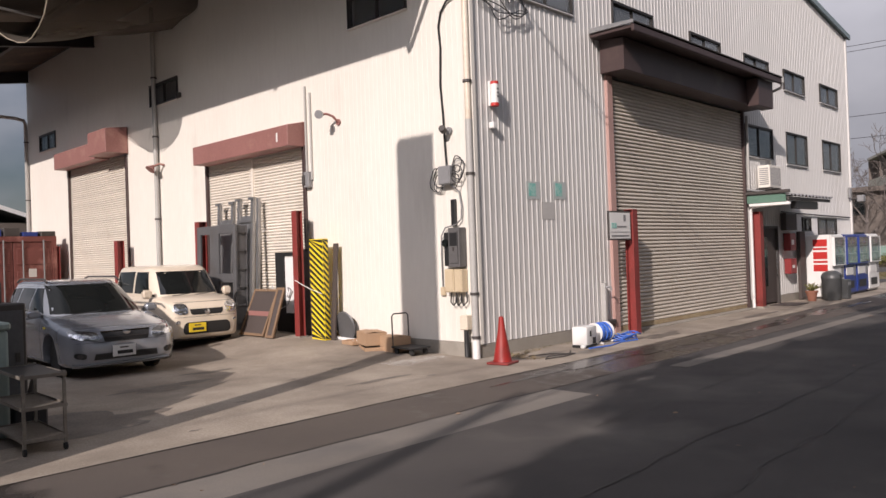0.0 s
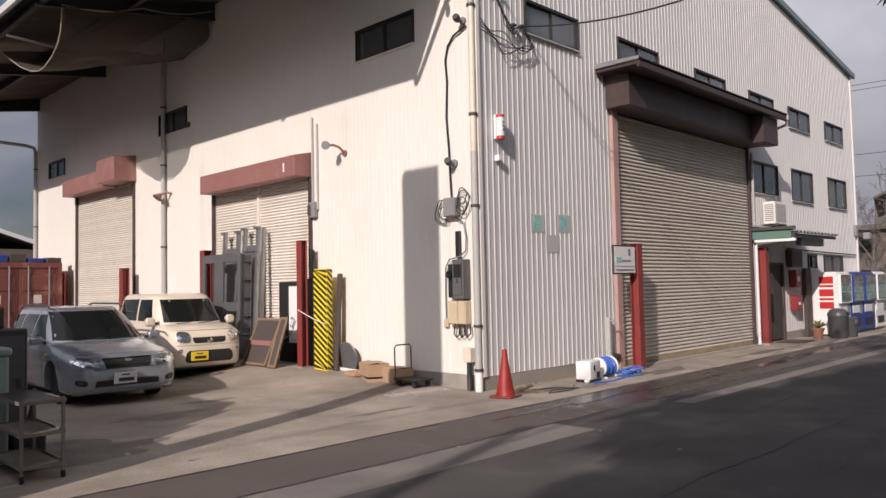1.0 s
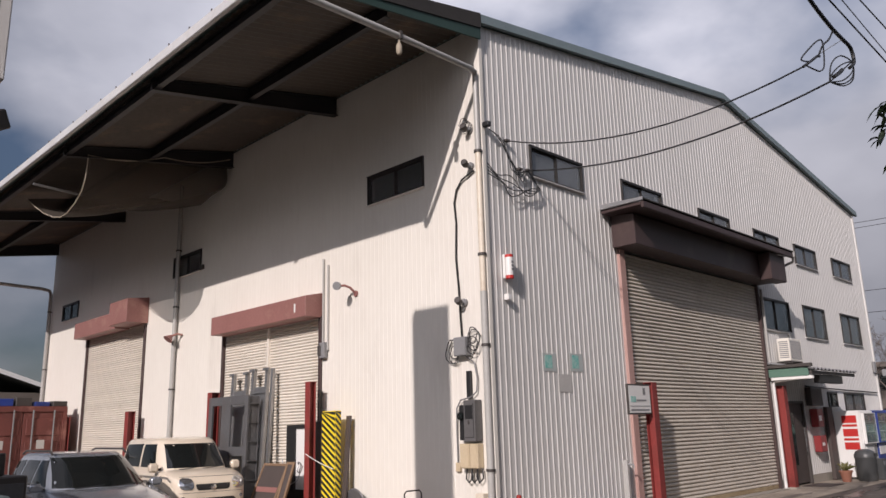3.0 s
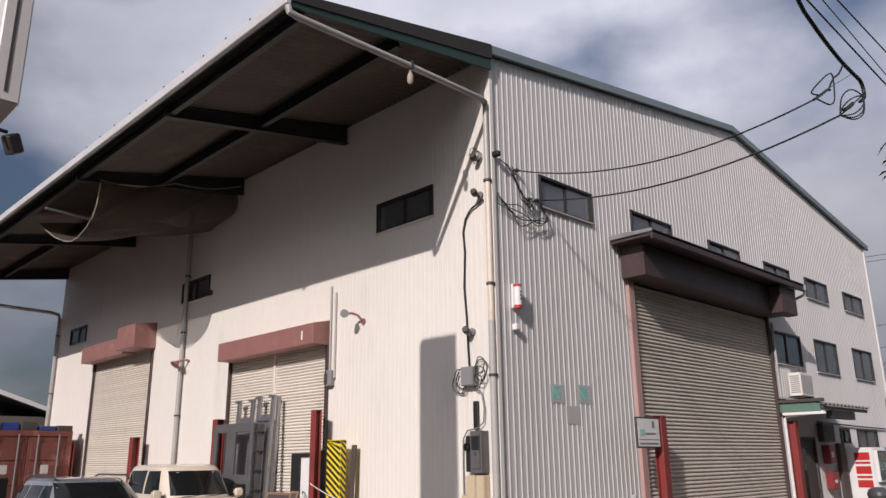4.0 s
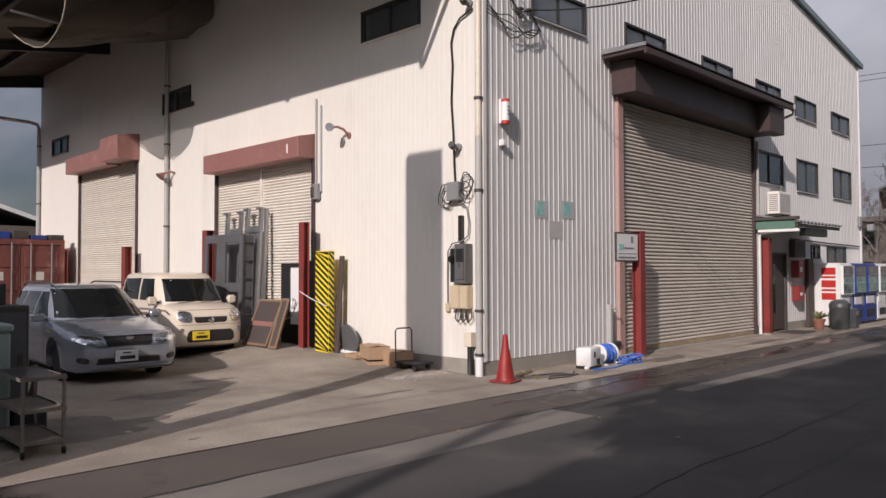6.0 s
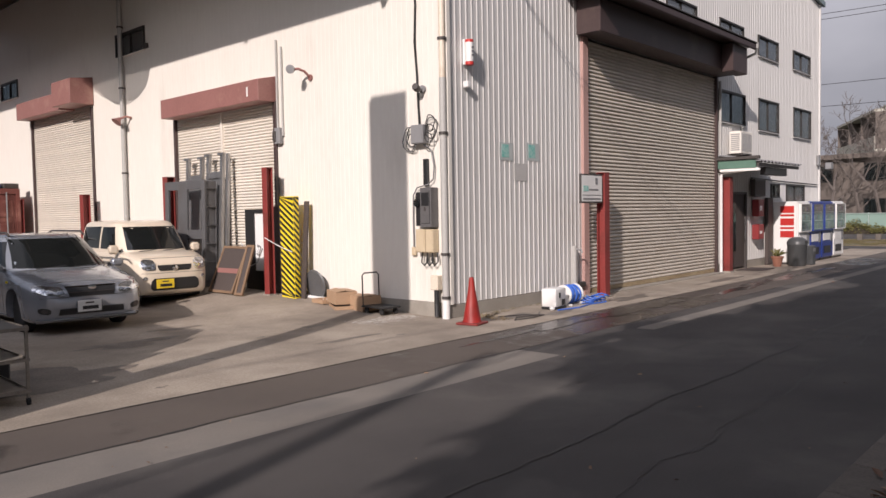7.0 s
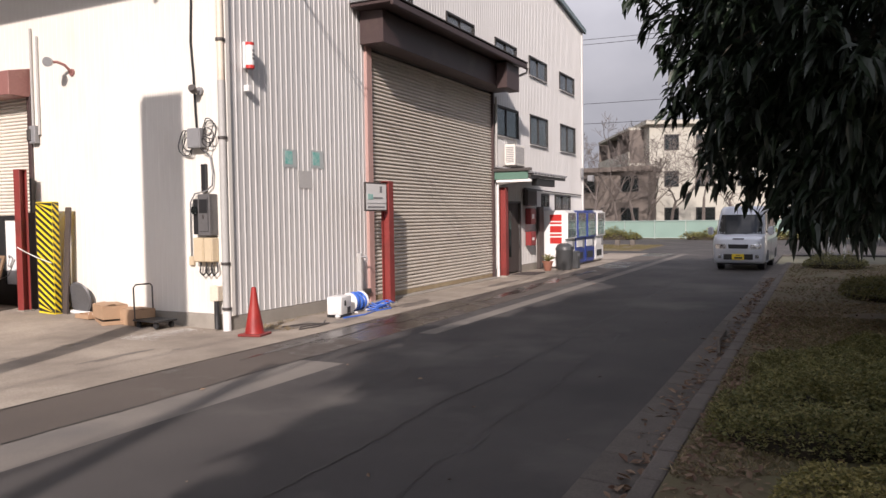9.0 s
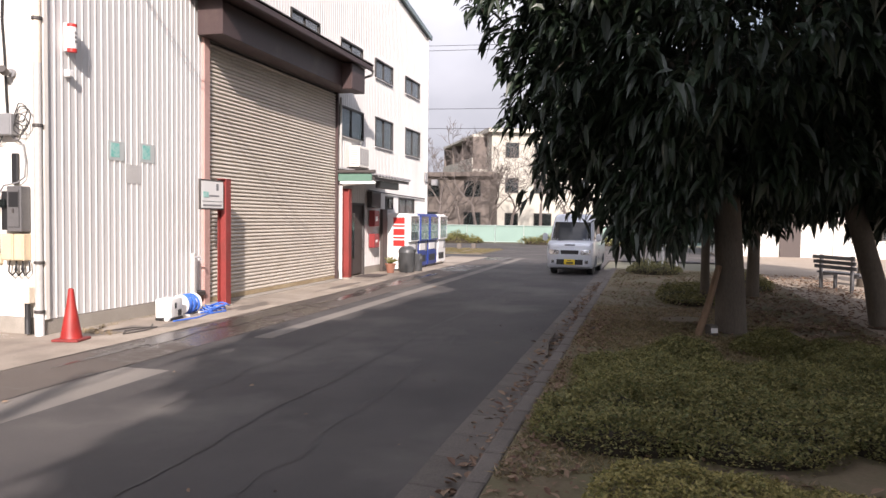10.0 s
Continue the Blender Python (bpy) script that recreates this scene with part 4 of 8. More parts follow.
pipe_run("drain_pipe", "grey conduit above the entrance canopy", [([(10.40, -0.07, 2.95), (10.40, -0.07, 4.9)], 0.035, "pipe")], [])


# ---- meters, lamps and cables round the corner ----
def wall_box(name, label, cat, y0, y1, z0, z1, out, material, bevel=0.01):
    t = thing(name, label, cat)
    part("case", boxes((-out, y0, z0, -0.008, y1, z1), bevel=bevel), material, t)
    return t


t = wall_box("junction_box", "grey junction box with loops of loose cable", "junction box", 0.40, 0.66, 2.77, 3.07, 0.16, "box_grey")
part("lid", boxes((-0.166, 0.415, 2.785, -0.161, 0.645, 3.055)), "box_grey", t)
for k, (cy, cz, r) in enumerate(((0.74, 2.90, 0.12), (0.78, 2.86, 0.15), (0.72, 2.80, 0.11), (0.30, 3.08, 0.10), (0.26, 3.00, 0.13), (0.29, 2.92, 0.11), (0.33, 2.82, 0.09))):
    part("cable_loop", tube(bmesh.new(), loop_cable((-0.05 - 0.012 * k, cy, cz), r, "x", 1.05, squash=1.3), 0.009, 5), "cable", t)
t = wall_box("terminal_strip", "narrow black terminal cover on the wall", "terminal cover", 0.40, 0.50, 2.10, 2.53, 0.06, "black")
t = wall_box("electric_meter", "dark electric meter beside a grey breaker box", "electric meter", 0.47, 0.60, 1.46, 2.0, 0.14, "black")
bm = bmesh.new()
cyl(bm, (-0.14, 0.535, 1.83), (-0.19, 0.535, 1.83), 0.06, n=20)
part("dial", bm, "glass_dark", t, "round glass meter dial")
t = wall_box("breaker_box", "grey weatherproof breaker box", "breaker box", 0.22, 0.455, 1.44, 2.07, 0.19, "box_dark")
part("door_seam", boxes((-0.193, 0.24, 1.50, -0.1905, 0.25, 2.02), (-0.193, 0.25, 1.50, -0.1905, 0.43, 1.51)), "black", t)
part("window", boxes((-0.194, 0.26, 1.78, -0.191, 0.42, 1.99)), "black", t, "dark viewing window")
part("hasp", boxes((-0.20, 0.33, 1.70, -0.19, 0.36, 1.76)), "steel_dark", t)
for y0, y1 in ((0.22, 0.385), (0.40, 0.60)):
    t = wall_box("switch_box", "tan metal switch box under the meter", "switch box", y0, y1, 1.04, 1.41, 0.15, "tan_box")
    part("lid_edge", boxes((-0.157, y0 + 0.015, 1.055, -0.151, y1 - 0.015, 1.395)), "tan_box", t)
t = wall_box("pull_box", "small tan pull box on a cable", "pull box", 0.70, 0.79, 0.98, 1.12, 0.06, "tan_box")
t = wall_box("water_valve_cover", "small white cover box on a black pipe by the pipe foot", "cover box", 0.14, 0.30, 0.45, 0.68, 0.15, "pipe_cream")
bm = bmesh.new()
tube(bm, [(-0.08, 0.22, 0.46), (-0.08, 0.22, 0.22), (-0.10, 0.20, 0.02)], 0.045, 10)
part("black_pipe", bm, "black", t, "black pipe into the ground")


def cable(label, pts, r=0.012, material="cable", n=6, name="cable"):
    return tagged(part(name, tube(bmesh.new(), pts, r, n), material, smooth=True), label, "cable")


cable("black power cable down the cream wall", [(-0.03, 0.18, 5.82), (-0.05, 0.28, 5.78), (-0.04, 0.46, 5.72), (-0.03, 0.60, 5.58), (-0.03, 0.66, 5.36), (-0.03, 0.63, 5.0), (-0.03, 0.66, 4.4), (-0.03, 0.62, 3.9), (-0.03, 0.60, 3.4), (-0.03, 0.58, 3.08)], 0.018)
cable("thin cable looping to the meter", [(-0.04, 0.48, 2.78), (-0.06, 0.30, 2.65), (-0.06, 0.25, 2.4), (-0.06, 0.27, 2.2), (-0.07, 0.38, 2.12), (-0.07, 0.62, 2.08), (-0.06, 0.72, 1.95), (-0.04, 0.75, 1.6), (-0.04, 0.745, 1.12)], 0.012, "cable_grey")
for k in range(3):
    y = 0.30 + 0.11 * k
    cable("dark cable loop under the switch boxes", [(-0.07, y, 1.05), (-0.08, y + 0.02, 0.92 - 0.02 * k), (-0.09, y - 0.05, 0.83), (-0.08, y - 0.12, 0.90), (-0.07, y - 0.10, 1.04)], 0.013)


def dome_camera(label, x, y, z):
    t = thing("wall_lamp_holder", label, "wall fixture", pose(x, y, z))
    bm = bmesh.new()
    cyl(bm, (-0.01, 0, 0), (-0.05, 0, 0), 0.06, n=14)
    part("base", bm, "box_grey", t)
    bm = bmesh.new()
    cyl(bm, (-0.05, 0, 0), (-0.12, 0.02, -0.02), 0.03, n=10)
    part("arm", bm, "box_grey", t)
    bm = bmesh.new()
    lathe(bm, ((0.03, 0.0), (0.055, 0.03), (0.06, 0.10), (0.052, 0.13)), 14, pose(-0.11, 0.02, -0.02, 0, -70, 20))
    part("head", bm, "steel_dark", t, smooth=True)
    return t


dome_camera("small grey fixture on the cream wall near the corner", 0.0, 0.50, 3.64)
dome_camera("small black fixture high by the corner pipe", 0.0, 0.25, 5.92)
dome_camera("small black fixture near the eave by the corner pipe", 0.0, 0.25, 6.56)
t = thing("insulator", "black cable insulator beside the corner pipe", "insulator")
part("body", boxes((-0.02, -0.16, 6.53, 0.08, -0.02, 6.62), bevel=0.015), "black", t)
for k in range(3):
    part("loose_wire", tube(bmesh.new(), loop_cable((-0.05, 0.28 + 0.05 * k, 6.60 + 0.05 * k), 0.10, "x", 0.9), 0.006, 5), "cable", t)

t = thing("gooseneck_lamp", "weathered wall lamp on a red-brown arm", "wall lamp")
bm = bmesh.new()
cyl(bm, (-0.005, 3.36, 4.20), (-0.03, 3.36, 4.20), 0.06, n=14)
part("base", bm, "maroon", t)
part("arm", tube(bmesh.new(), [(-0.02, 3.36, 4.20), (-0.14, 3.37, 4.30), (-0.24, 3.42, 4.34), (-0.32, 3.50, 4.33)], 0.025, 8), "maroon", t, smooth=True)
bm = bmesh.new()
lathe(bm, ((0.03, 0.0), (0.045, 0.05), (0.075, 0.10), (0.08, 0.16)), 16, pose(-0.30, 3.48, 4.335, 0, -100, 28))
part("shade", bm, "galv", t, "pale lamp shade", smooth=True)
t = thing("gooseneck_lamp", "weathered lamp bracket beside the yard drain pipe", "wall lamp")
part("arm", tube(bmesh.new(), [(-0.01, 10.45, 4.15), (-0.12, 10.5, 4.18), (-0.25, 10.6, 4.12)], 0.03, 8), "maroon", t, smooth=True)
bm = bmesh.new()
lathe(bm, ((0.04, 0.0), (0.07, 0.05), (0.13, 0.13)), 14, pose(-0.24, 10.6, 4.13, 0, -140, 0))
part("shade", bm, "maroon", t, smooth=True)

t = thing("alarm_lamp", "upright red and white alarm lamp on the ribbed wall", "alarm lamp")
bm = bmesh.new()
cyl(bm, (0.41, -0.12, 4.04), (0.41, -0.12, 4.34), 0.065, n=16)
part("white_body", bm, "white", t, smooth=True)
for z0, z1 in ((3.99, 4.04), (4.34, 4.385)):
    bm = bmesh.new()
    cyl(bm, (0.41, -0.12, z0), (0.41, -0.12, z1), 0.066, n=16)
    part("red_end", bm, "red", t, "red end cap", smooth=True)
part("bracket", boxes((0.36, -0.06, 4.0, 0.46, -0.015, 4.40), bevel=0.006), "white", t)
for k in range(3):
    part("text_bar", boxes((0.385, -0.188, 4.12 + 0.06 * k, 0.435, -0.184, 4.155 + 0.06 * k)), "box_grey", t)
t = thing("sensor", "small white sensor box under the alarm lamp", "sensor")
part("case", boxes((0.35, -0.12, 3.64, 0.44, -0.02, 3.74), bevel=0.01), "white", t)

t = thing("conduit", "pair of grey conduits above a small switch", "conduit")
for y in (4.38, 4.22):
    bm = bmesh.new()
    cyl(bm, (-0.03, y, 3.2), (-0.03, y, 5.05 if y > 4.3 else 4.9), 0.022, n=8)
    part("tube", bm, "pipe", t)
part("switch", boxes((-0.11, 4.24, 3.05, -0.012, 4.40, 3.36), bevel=0.012), "box_grey", t)
part("switch_cover", boxes((-0.14, 4.34, 3.10, -0.105, 4.42, 3.30), bevel=0.008), "steel_dark", t)
t = thing("small_vent", "small dark vent beside the high window", "vent")
part("hood", boxes((-0.08, 9.44, 5.70, -0.012, 9.54, 5.82), bevel=0.012), "steel_dark", t)
for a, b, c, d, mt, lb in ((1.28, 1.66, 2.54, 2.84, "teal", "faded teal printed sheet taped to the wall"), (2.05, 2.43, 2.56, 2.87, "teal", "faded teal printed sheet taped to the wall"), (1.69, 2.07, 2.20, 2.50, "sheet_grey", "weathered grey sheet taped to the wall")):
    t = thing("notice_sheet", lb, "notice")
    part("sheet", boxes((a, -0.0135, c, b, -0.0115, d)), "sheet" if mt == "teal" else mt, t)
    if mt == "teal":
        part("print", boxes((a + 0.06, -0.0165, c + 0.05, b - 0.12, -0.0145, d - 0.03)), "teal", t)
t = thing("wall_tap", "grey tap post with a hanging cloth by the wall", "tap")
part("upright", boxes((3.42, -0.13, 0.0, 3.50, -0.04, 1.0), bevel=0.01), "pipe", t)
bm = bmesh.new()
tube(bm, [(3.46, -0.12, 0.93), (3.48, -0.22, 0.93), (3.48, -0.24, 0.87)], 0.016, 8)
part("tap", bm, "galv", t)
part("weights", boxes((3.5, -0.12, 0.20, 3.82, -0.02, 0.30), bevel=0.02), "steel_dark", t)

# ---- entrance beside the tall shutter ----
cn = thing("entrance_canopy", "small corrugated entrance canopy with a green end board", "canopy")
bm = bmesh.new()
n = 62
rows_v = []
for i in range(n + 1):
    x = 10.30 + 3.15 * i / n
    k = 0.03 * math.sin(i * math.pi / 2.5)
    rows_v.append([bm.verts.new((x, y, z + k)) for y, z in ((-1.12, 2.82), (-0.02, 3.02))])
for a, b in zip(rows_v, rows_v[1:]):
    bm.faces.new((a[0], b[0], b[1], a[1]))
r = bmesh.ops.extrude_face_region(bm, geom=bm.faces[:])
for v in r["geom"]:
    if isinstance(v, bmesh.types.BMVert):
        v.co.z -= 0.012
bmesh.ops.recalc_face_normals(bm, faces=bm.faces[:])
part("roof_sheet", bm, "box_grey", cn, "weathered corrugated sheet")
part("end_board", boxes((10.30, -1.0, 2.66, 10.345, -0.03, 2.86), bevel=0.004), "canopy_green", cn, "green end board")
part("end_cap", boxes((10.24, -1.10, 2.875, 10.36, -0.03, 2.955), bevel=0.01), "steel_dark", cn)
part("front_rail", boxes((10.35, -1.06, 2.70, 13.40, -1.0, 2.78), bevel=0.006), "steel_dark", cn)
part("lamp_box", boxes((11.0, -1.0, 2.50, 12.6, -0.85, 2.70), bevel=0.01), "black", cn, "black strip lamp box under the edge")
part("gutter", boxes((10.27, -1.10, 2.58, 10.36, -0.10, 2.65), bevel=0.01), "white", cn, "white gutter")
dr = thing("door_1", "dark brown entrance door with a long handle", "door", kind="structure")
part("leaf", boxes((11.36, 0.03, 0.05, 12.29, 0.08, 2.04), bevel=0.004), "wood_dark", dr)
part("glass_strip", boxes((11.50, 0.024, 0.5, 11.68, 0.029, 1.8)), "glass_dark", dr, "narrow glass strip")
part("frame", boxes((11.30, -0.03, 0.0, 11.36, 0.12, 2.10), (12.29, -0.03, 0.0, 12.35, 0.12, 2.10), (11.36, -0.03, 2.04, 12.29, 0.12, 2.10)), "steel_dark", dr)
bm = bmesh.new()
cyl(bm, (12.18, -0.03, 0.8), (12.18, -0.03, 1.4), 0.015, n=8)
part("door_handle", bm, "chrome", dr)
t = thing("entrance_mat", "dark doormat before the entrance door", "mat")
part("mat", boxes((11.3, -0.75, 0.004, 12.4, -0.12, 0.022), bevel=0.006), "wood_dark", t)
t = thing("sign_box", "dark square sign box above the entrance", "sign")
part("case", boxes((12.55, -0.18, 1.98, 13.35, -0.03, 2.46), bevel=0.01), "steel_dark", t)
part("face", boxes((12.60, -0.185, 2.03, 13.30, -0.181, 2.41)), "wood_dark", t)
for z0, z1 in ((1.42, 1.90), (0.78, 1.20)):
    t = thing("red_box", "red wall-mounted box with a pale label", "wall box")
    part("case", boxes((12.70, -0.22, z0, 13.12, -0.03, z1), bevel=0.015), "red_dull", t)
    part("label", boxes((12.78, -0.225, z0 + 0.16, 12.96, -0.221, z1 - 0.18)), "white", t)
t = thing("board_upright", "tall dark board leaning by the vending machines", "board")
part("panel", boxes((13.62, -0.16, 0.02, 14.02, -0.06, 1.95), bevel=0.008), "wood_dark", t)
t = thing("air_conditioner", "cream outdoor air conditioner unit on wall brackets", "air conditioner")
part("case", boxes((10.92, -0.40, 3.08, 11.72, -0.10, 3.66), bevel=0.015), "wall_cream", t)
for k in range(14):
    part("front_fin", boxes((10.97 + 0.05 * k, -0.412, 3.14, 10.985 + 0.05 * k, -0.402, 3.60)), "box_grey", t)
part("side_louvre", boxes(*[(10.914, -0.37, 3.16 + 0.05 * k, 10.921, -0.14, 3.185 + 0.05 * k) for k in range(9)]), "box_grey", t)
for x in (11.0, 11.6):
    part("bracket", boxes((x - 0.02, -0.42, 3.03, x + 0.02, -0.02, 3.078), (x - 0.02, -0.06, 2.98, x + 0.02, -0.02, 3.03)), "steel_dark", t)
part("pipe_cover", tube(bmesh.new(), [(11.73, -0.16, 3.2), (11.9, -0.08, 3.25), (11.93, -0.05, 3.6), (11.93, -0.05, 3.88)], 0.03, 8), "wall_cream", t)
cable("dark cable along the wall over the vending machines", [(12.6, -0.05, 2.50), (14.0, -0.05, 2.47), (15.5, -0.05, 2.44), (17.2, -0.05, 2.42), (18.6, -0.05, 2.40)], 0.02)
t = thing("corner_lamp", "small floodlight at the far corner of the gable", "floodlight")
part("arm", boxes((18.9, -0.22, 3.02, 18.96, -0.02, 3.08)), "steel_dark", t)
part("head", boxes((18.82, -0.42, 2.92, 19.08, -0.22, 3.14), bevel=0.02), "box_grey", t)
part("conduit_box", boxes((18.6, -0.10, 3.05, 18.74, -0.03, 3.40), bevel=0.01), "box_grey", t)


# ---- vending machines ----
def vending(x0, x1, body, label, panels):
    t = thing("vending_machine", label, "vending machine", group="vending machines along the wall")
    y0, y1, h = -0.80, -0.12, 1.83
    part("body", boxes((x0, y0 + 0.03, 0.06, x1, y1, h), bevel=0.012), body, t)
    part("foot_rail", boxes((x0 + 0.03, y0 + 0.06, 0.0, x1 - 0.03, y1 - 0.05, 0.06)), "steel_dark", t)
    part("door_panel", boxes((x0 + 0.01, y0 - 0.01, 0.10, x1 - 0.01, y0 + 0.028, h - 0.02), bevel=0.01), body, t)
    w = x1 - x0
    win = part("display_frame", boxes((x0 + 0.06, y0 - 0.022, 0.95, x1 - 0.06, y0 - 0.011, h - 0.08), bevel=0.004), panels, t)
    for r in range(3):
        z = 1.02 + 0.25 * r
        s = part("shelf", boxes((x0 + 0.08, y0 - 0.045, z - 0.03, x1 - 0.08, y0 - 0.023, z)), "white", t)
        for k in range(int(w / 0.105) - 1):
            xc = x0 + 0.13 + k * 0.105
            bm = bmesh.new()
            cyl(bm, (xc, y0 - 0.040, z), (xc, y0 - 0.040, z + 0.15), 0.028, n=8)
            part("can", bm, ("maroon", "blue", "tan_box", "box_grey", "fence_green", "black")[(k * 5 + r * 3) % 6], s)
    part("display_pane", boxes((x0 + 0.07, y0 - 0.084, 0.97, x1 - 0.07, y0 - 0.078, h - 0.09)), "glass", t)
    part("display_rim", boxes((x0 + 0.055, y0 - 0.088, 0.94, x0 + 0.07, y0 - 0.012, h - 0.07), (x1 - 0.07, y0 - 0.088, 0.94, x1 - 0.055, y0 - 0.012, h - 0.07), (x0 + 0.07, y0 - 0.088, 0.94, x1 - 0.07, y0 - 0.012, 0.968), (x0 + 0.07, y0 - 0.088, h - 0.09, x1 - 0.07, y0 - 0.012, h - 0.07)), body, t)
    part("coin_panel", boxes((x1 - 0.30, y0 - 0.03, 0.58, x1 - 0.10, y0 - 0.011, 0.88), bevel=0.004), "box_grey", t)
    part("button_panel", boxes((x0 + 0.10, y0 - 0.025, 0.62, x1 - 0.36, y0 - 0.011, 0.84)), "white", t)
    part("delivery_slot", boxes((x0 + 0.18, y0 - 0.028, 0.22, x1 - 0.30, y0 - 0.011, 0.44), bevel=0.006), "black", t)
    return t


v1 = vending(14.15, 15.22, "white", "white drinks vending machine with a red mark on its side", "steel_dark")
for z0, z1 in ((1.50, 1.70), (1.40, 1.46), (1.14, 1.34), (1.03, 1.09), (0.79, 0.98)):
    part("red_mark", boxes((14.143, -0.70, z0, 14.149, -0.32, z1)), "red", v1, "red brand shape")
vending(15.30, 16.38, "blue", "blue drinks vending machine with lit shelves", "steel_dark")
vending(16.44, 17.60, "blue", "blue drinks vending machine with rows of cans", "steel_dark")
vending(17.68, 18.80, "white", "white and red drinks vending machine at the corner", "steel_dark")
t = thing("trash_bin", "dark grey recycling bin with a round lid", "trash bin", pose(13.72, -0.92, 0.004))
bm = bmesh.new()
lathe(bm, ((0.21, 0.0), (0.245, 0.05), (0.26, 0.58), (0.27, 0.60)), 24)
part("drum", bm, "bin_grey", t, smooth=True)
bm = bmesh.new()
lathe(bm, ((0.275, 0.60), (0.27, 0.67), (0.22, 0.76), (0.12, 0.81), (0.02, 0.82)), 24)
part("lid", bm, "bin_grey", t, smooth=True)
part("opening", boxes((-0.10, -0.268, 0.63, 0.10, -0.20, 0.71), bevel=0.01), "black", t)
t = thing("trash_bin", "dark grey box bin beside the round bin", "trash bin", pose(14.35, -1.05, 0.004))
part("case", boxes((-0.15, -0.14, 0.0, 0.15, 0.14, 0.55), bevel=0.02), "bin_grey", t)
part("flap", boxes((-0.11, -0.15, 0.38, 0.11, -0.141, 0.48)), "box_grey", t)
t = thing("potted_plant", "small spiky plant in a terracotta pot", "potted plant", pose(13.22, -0.55, 0.004))
bm = bmesh.new()
lathe(bm, ((0.10, 0.0), (0.15, 0.24), (0.17, 0.24), (0.17, 0.29), (0.14, 0.29), (0.13, 0.26)), 18)
part("pot", bm, "terracotta", t, smooth=True)
bm = bmesh.new()
rnd = random.Random(5)
for k in range(34):
    a, up, ln = rnd.uniform(0, 6.28), rnd.uniform(0.5, 1.3), rnd.uniform(0.18, 0.36)
    d = Vector((math.cos(a) * math.cos(up), math.sin(a) * math.cos(up), math.sin(up)))
    s = Vector((-math.sin(a), math.cos(a), 0)) * 0.012
    b0 = Vector((0, 0, 0.27))
    m1, tip = b0 + d * ln * 0.6 + Vector((0, 0, 0.02)), b0 + d * ln - Vector((0, 0, 0.05))
    q = [bm.verts.new(p) for p in (b0 - s, b0 + s, m1 + s, tip, m1 - s)]
    bm.faces.new(q)
part("leaves", bm, "shrub_leaf", t)


# ---- cars ----
from mathutils.bvhtree import BVHTree


def loft(bm, rings):
    vs = [[bm.verts.new(p) for p in r] for r in rings]
    k = len(vs[0])
    for a, b in zip(vs, vs[1:]):
        for i in range(k):
            bm.faces.new((a[i], a[(i + 1) % k], b[(i + 1) % k], b[i]))
    bm.faces.new(vs[0][::-1])
    bm.faces.new(vs[-1])


def smooth_rows(rows, steps=4):
    """Catmull-Rom between rows of numbers."""
    out = []
    a = [np.array(r, float) for r in rows]
    for i in range(len(a) - 1):
        p0, p1, p2, p3 = a[max(i - 1, 0)], a[i], a[i + 1], a[min(i + 2, len(a) - 1)]
        for k in range(steps):
            t = k / steps
            v = 0.5 * (2 * p1 + (p2 - p0) * t + (2 * p0 - 5 * p1 + 4 * p2 - p3) * t * t + (3 * p1 - p0 - 3 * p2 + p3) * t ** 3)
            v[0] = p1[0] + (p2[0] - p1[0]) * t
            out.append(v)
    out.append(a[-1])
    return out


def body_section(y, zb, zs, zt, w):
    half = [(w * 0.55, zb), (w * 0.9, zb + 0.01), (w * 0.975, zb + 0.07), (w * 0.99, zb + (zs - zb) * 0.35), (w, zb + (zs - zb) * 0.6), (w * 0.985, zs - (zs - zb) * 0.12), (w * 0.955, zs - 0.01), (w * 0.90, zs + (zt - zs) * 0.35), (w * 0.6, zt - (zt - zs) * 0.14)]
    ring = [Vector((x, y, z)) for x, z in half] + [Vector((0, y, zt))] + [Vector((-x, y, z)) for x, z in half[::-1]] + [Vector((0, y, zb))]
    return ring


def cabin_ring(z, ya, yb, w, bow, n=40):
    out = []
    yc, hl = (ya + yb) / 2, (yb - ya) / 2
    for k in range(n):
        a = 2 * math.pi * k / n
        c, s = math.cos(a), math.sin(a)
        e = 0.30
        x = w * math.copysign(abs(c) ** e, c)
        y = hl * math.copysign(abs(s) ** e, s)
        if y < 0:
            y += bow * (x / w) ** 2
        out.append(Vector((x, yc + y, z)))
    return out


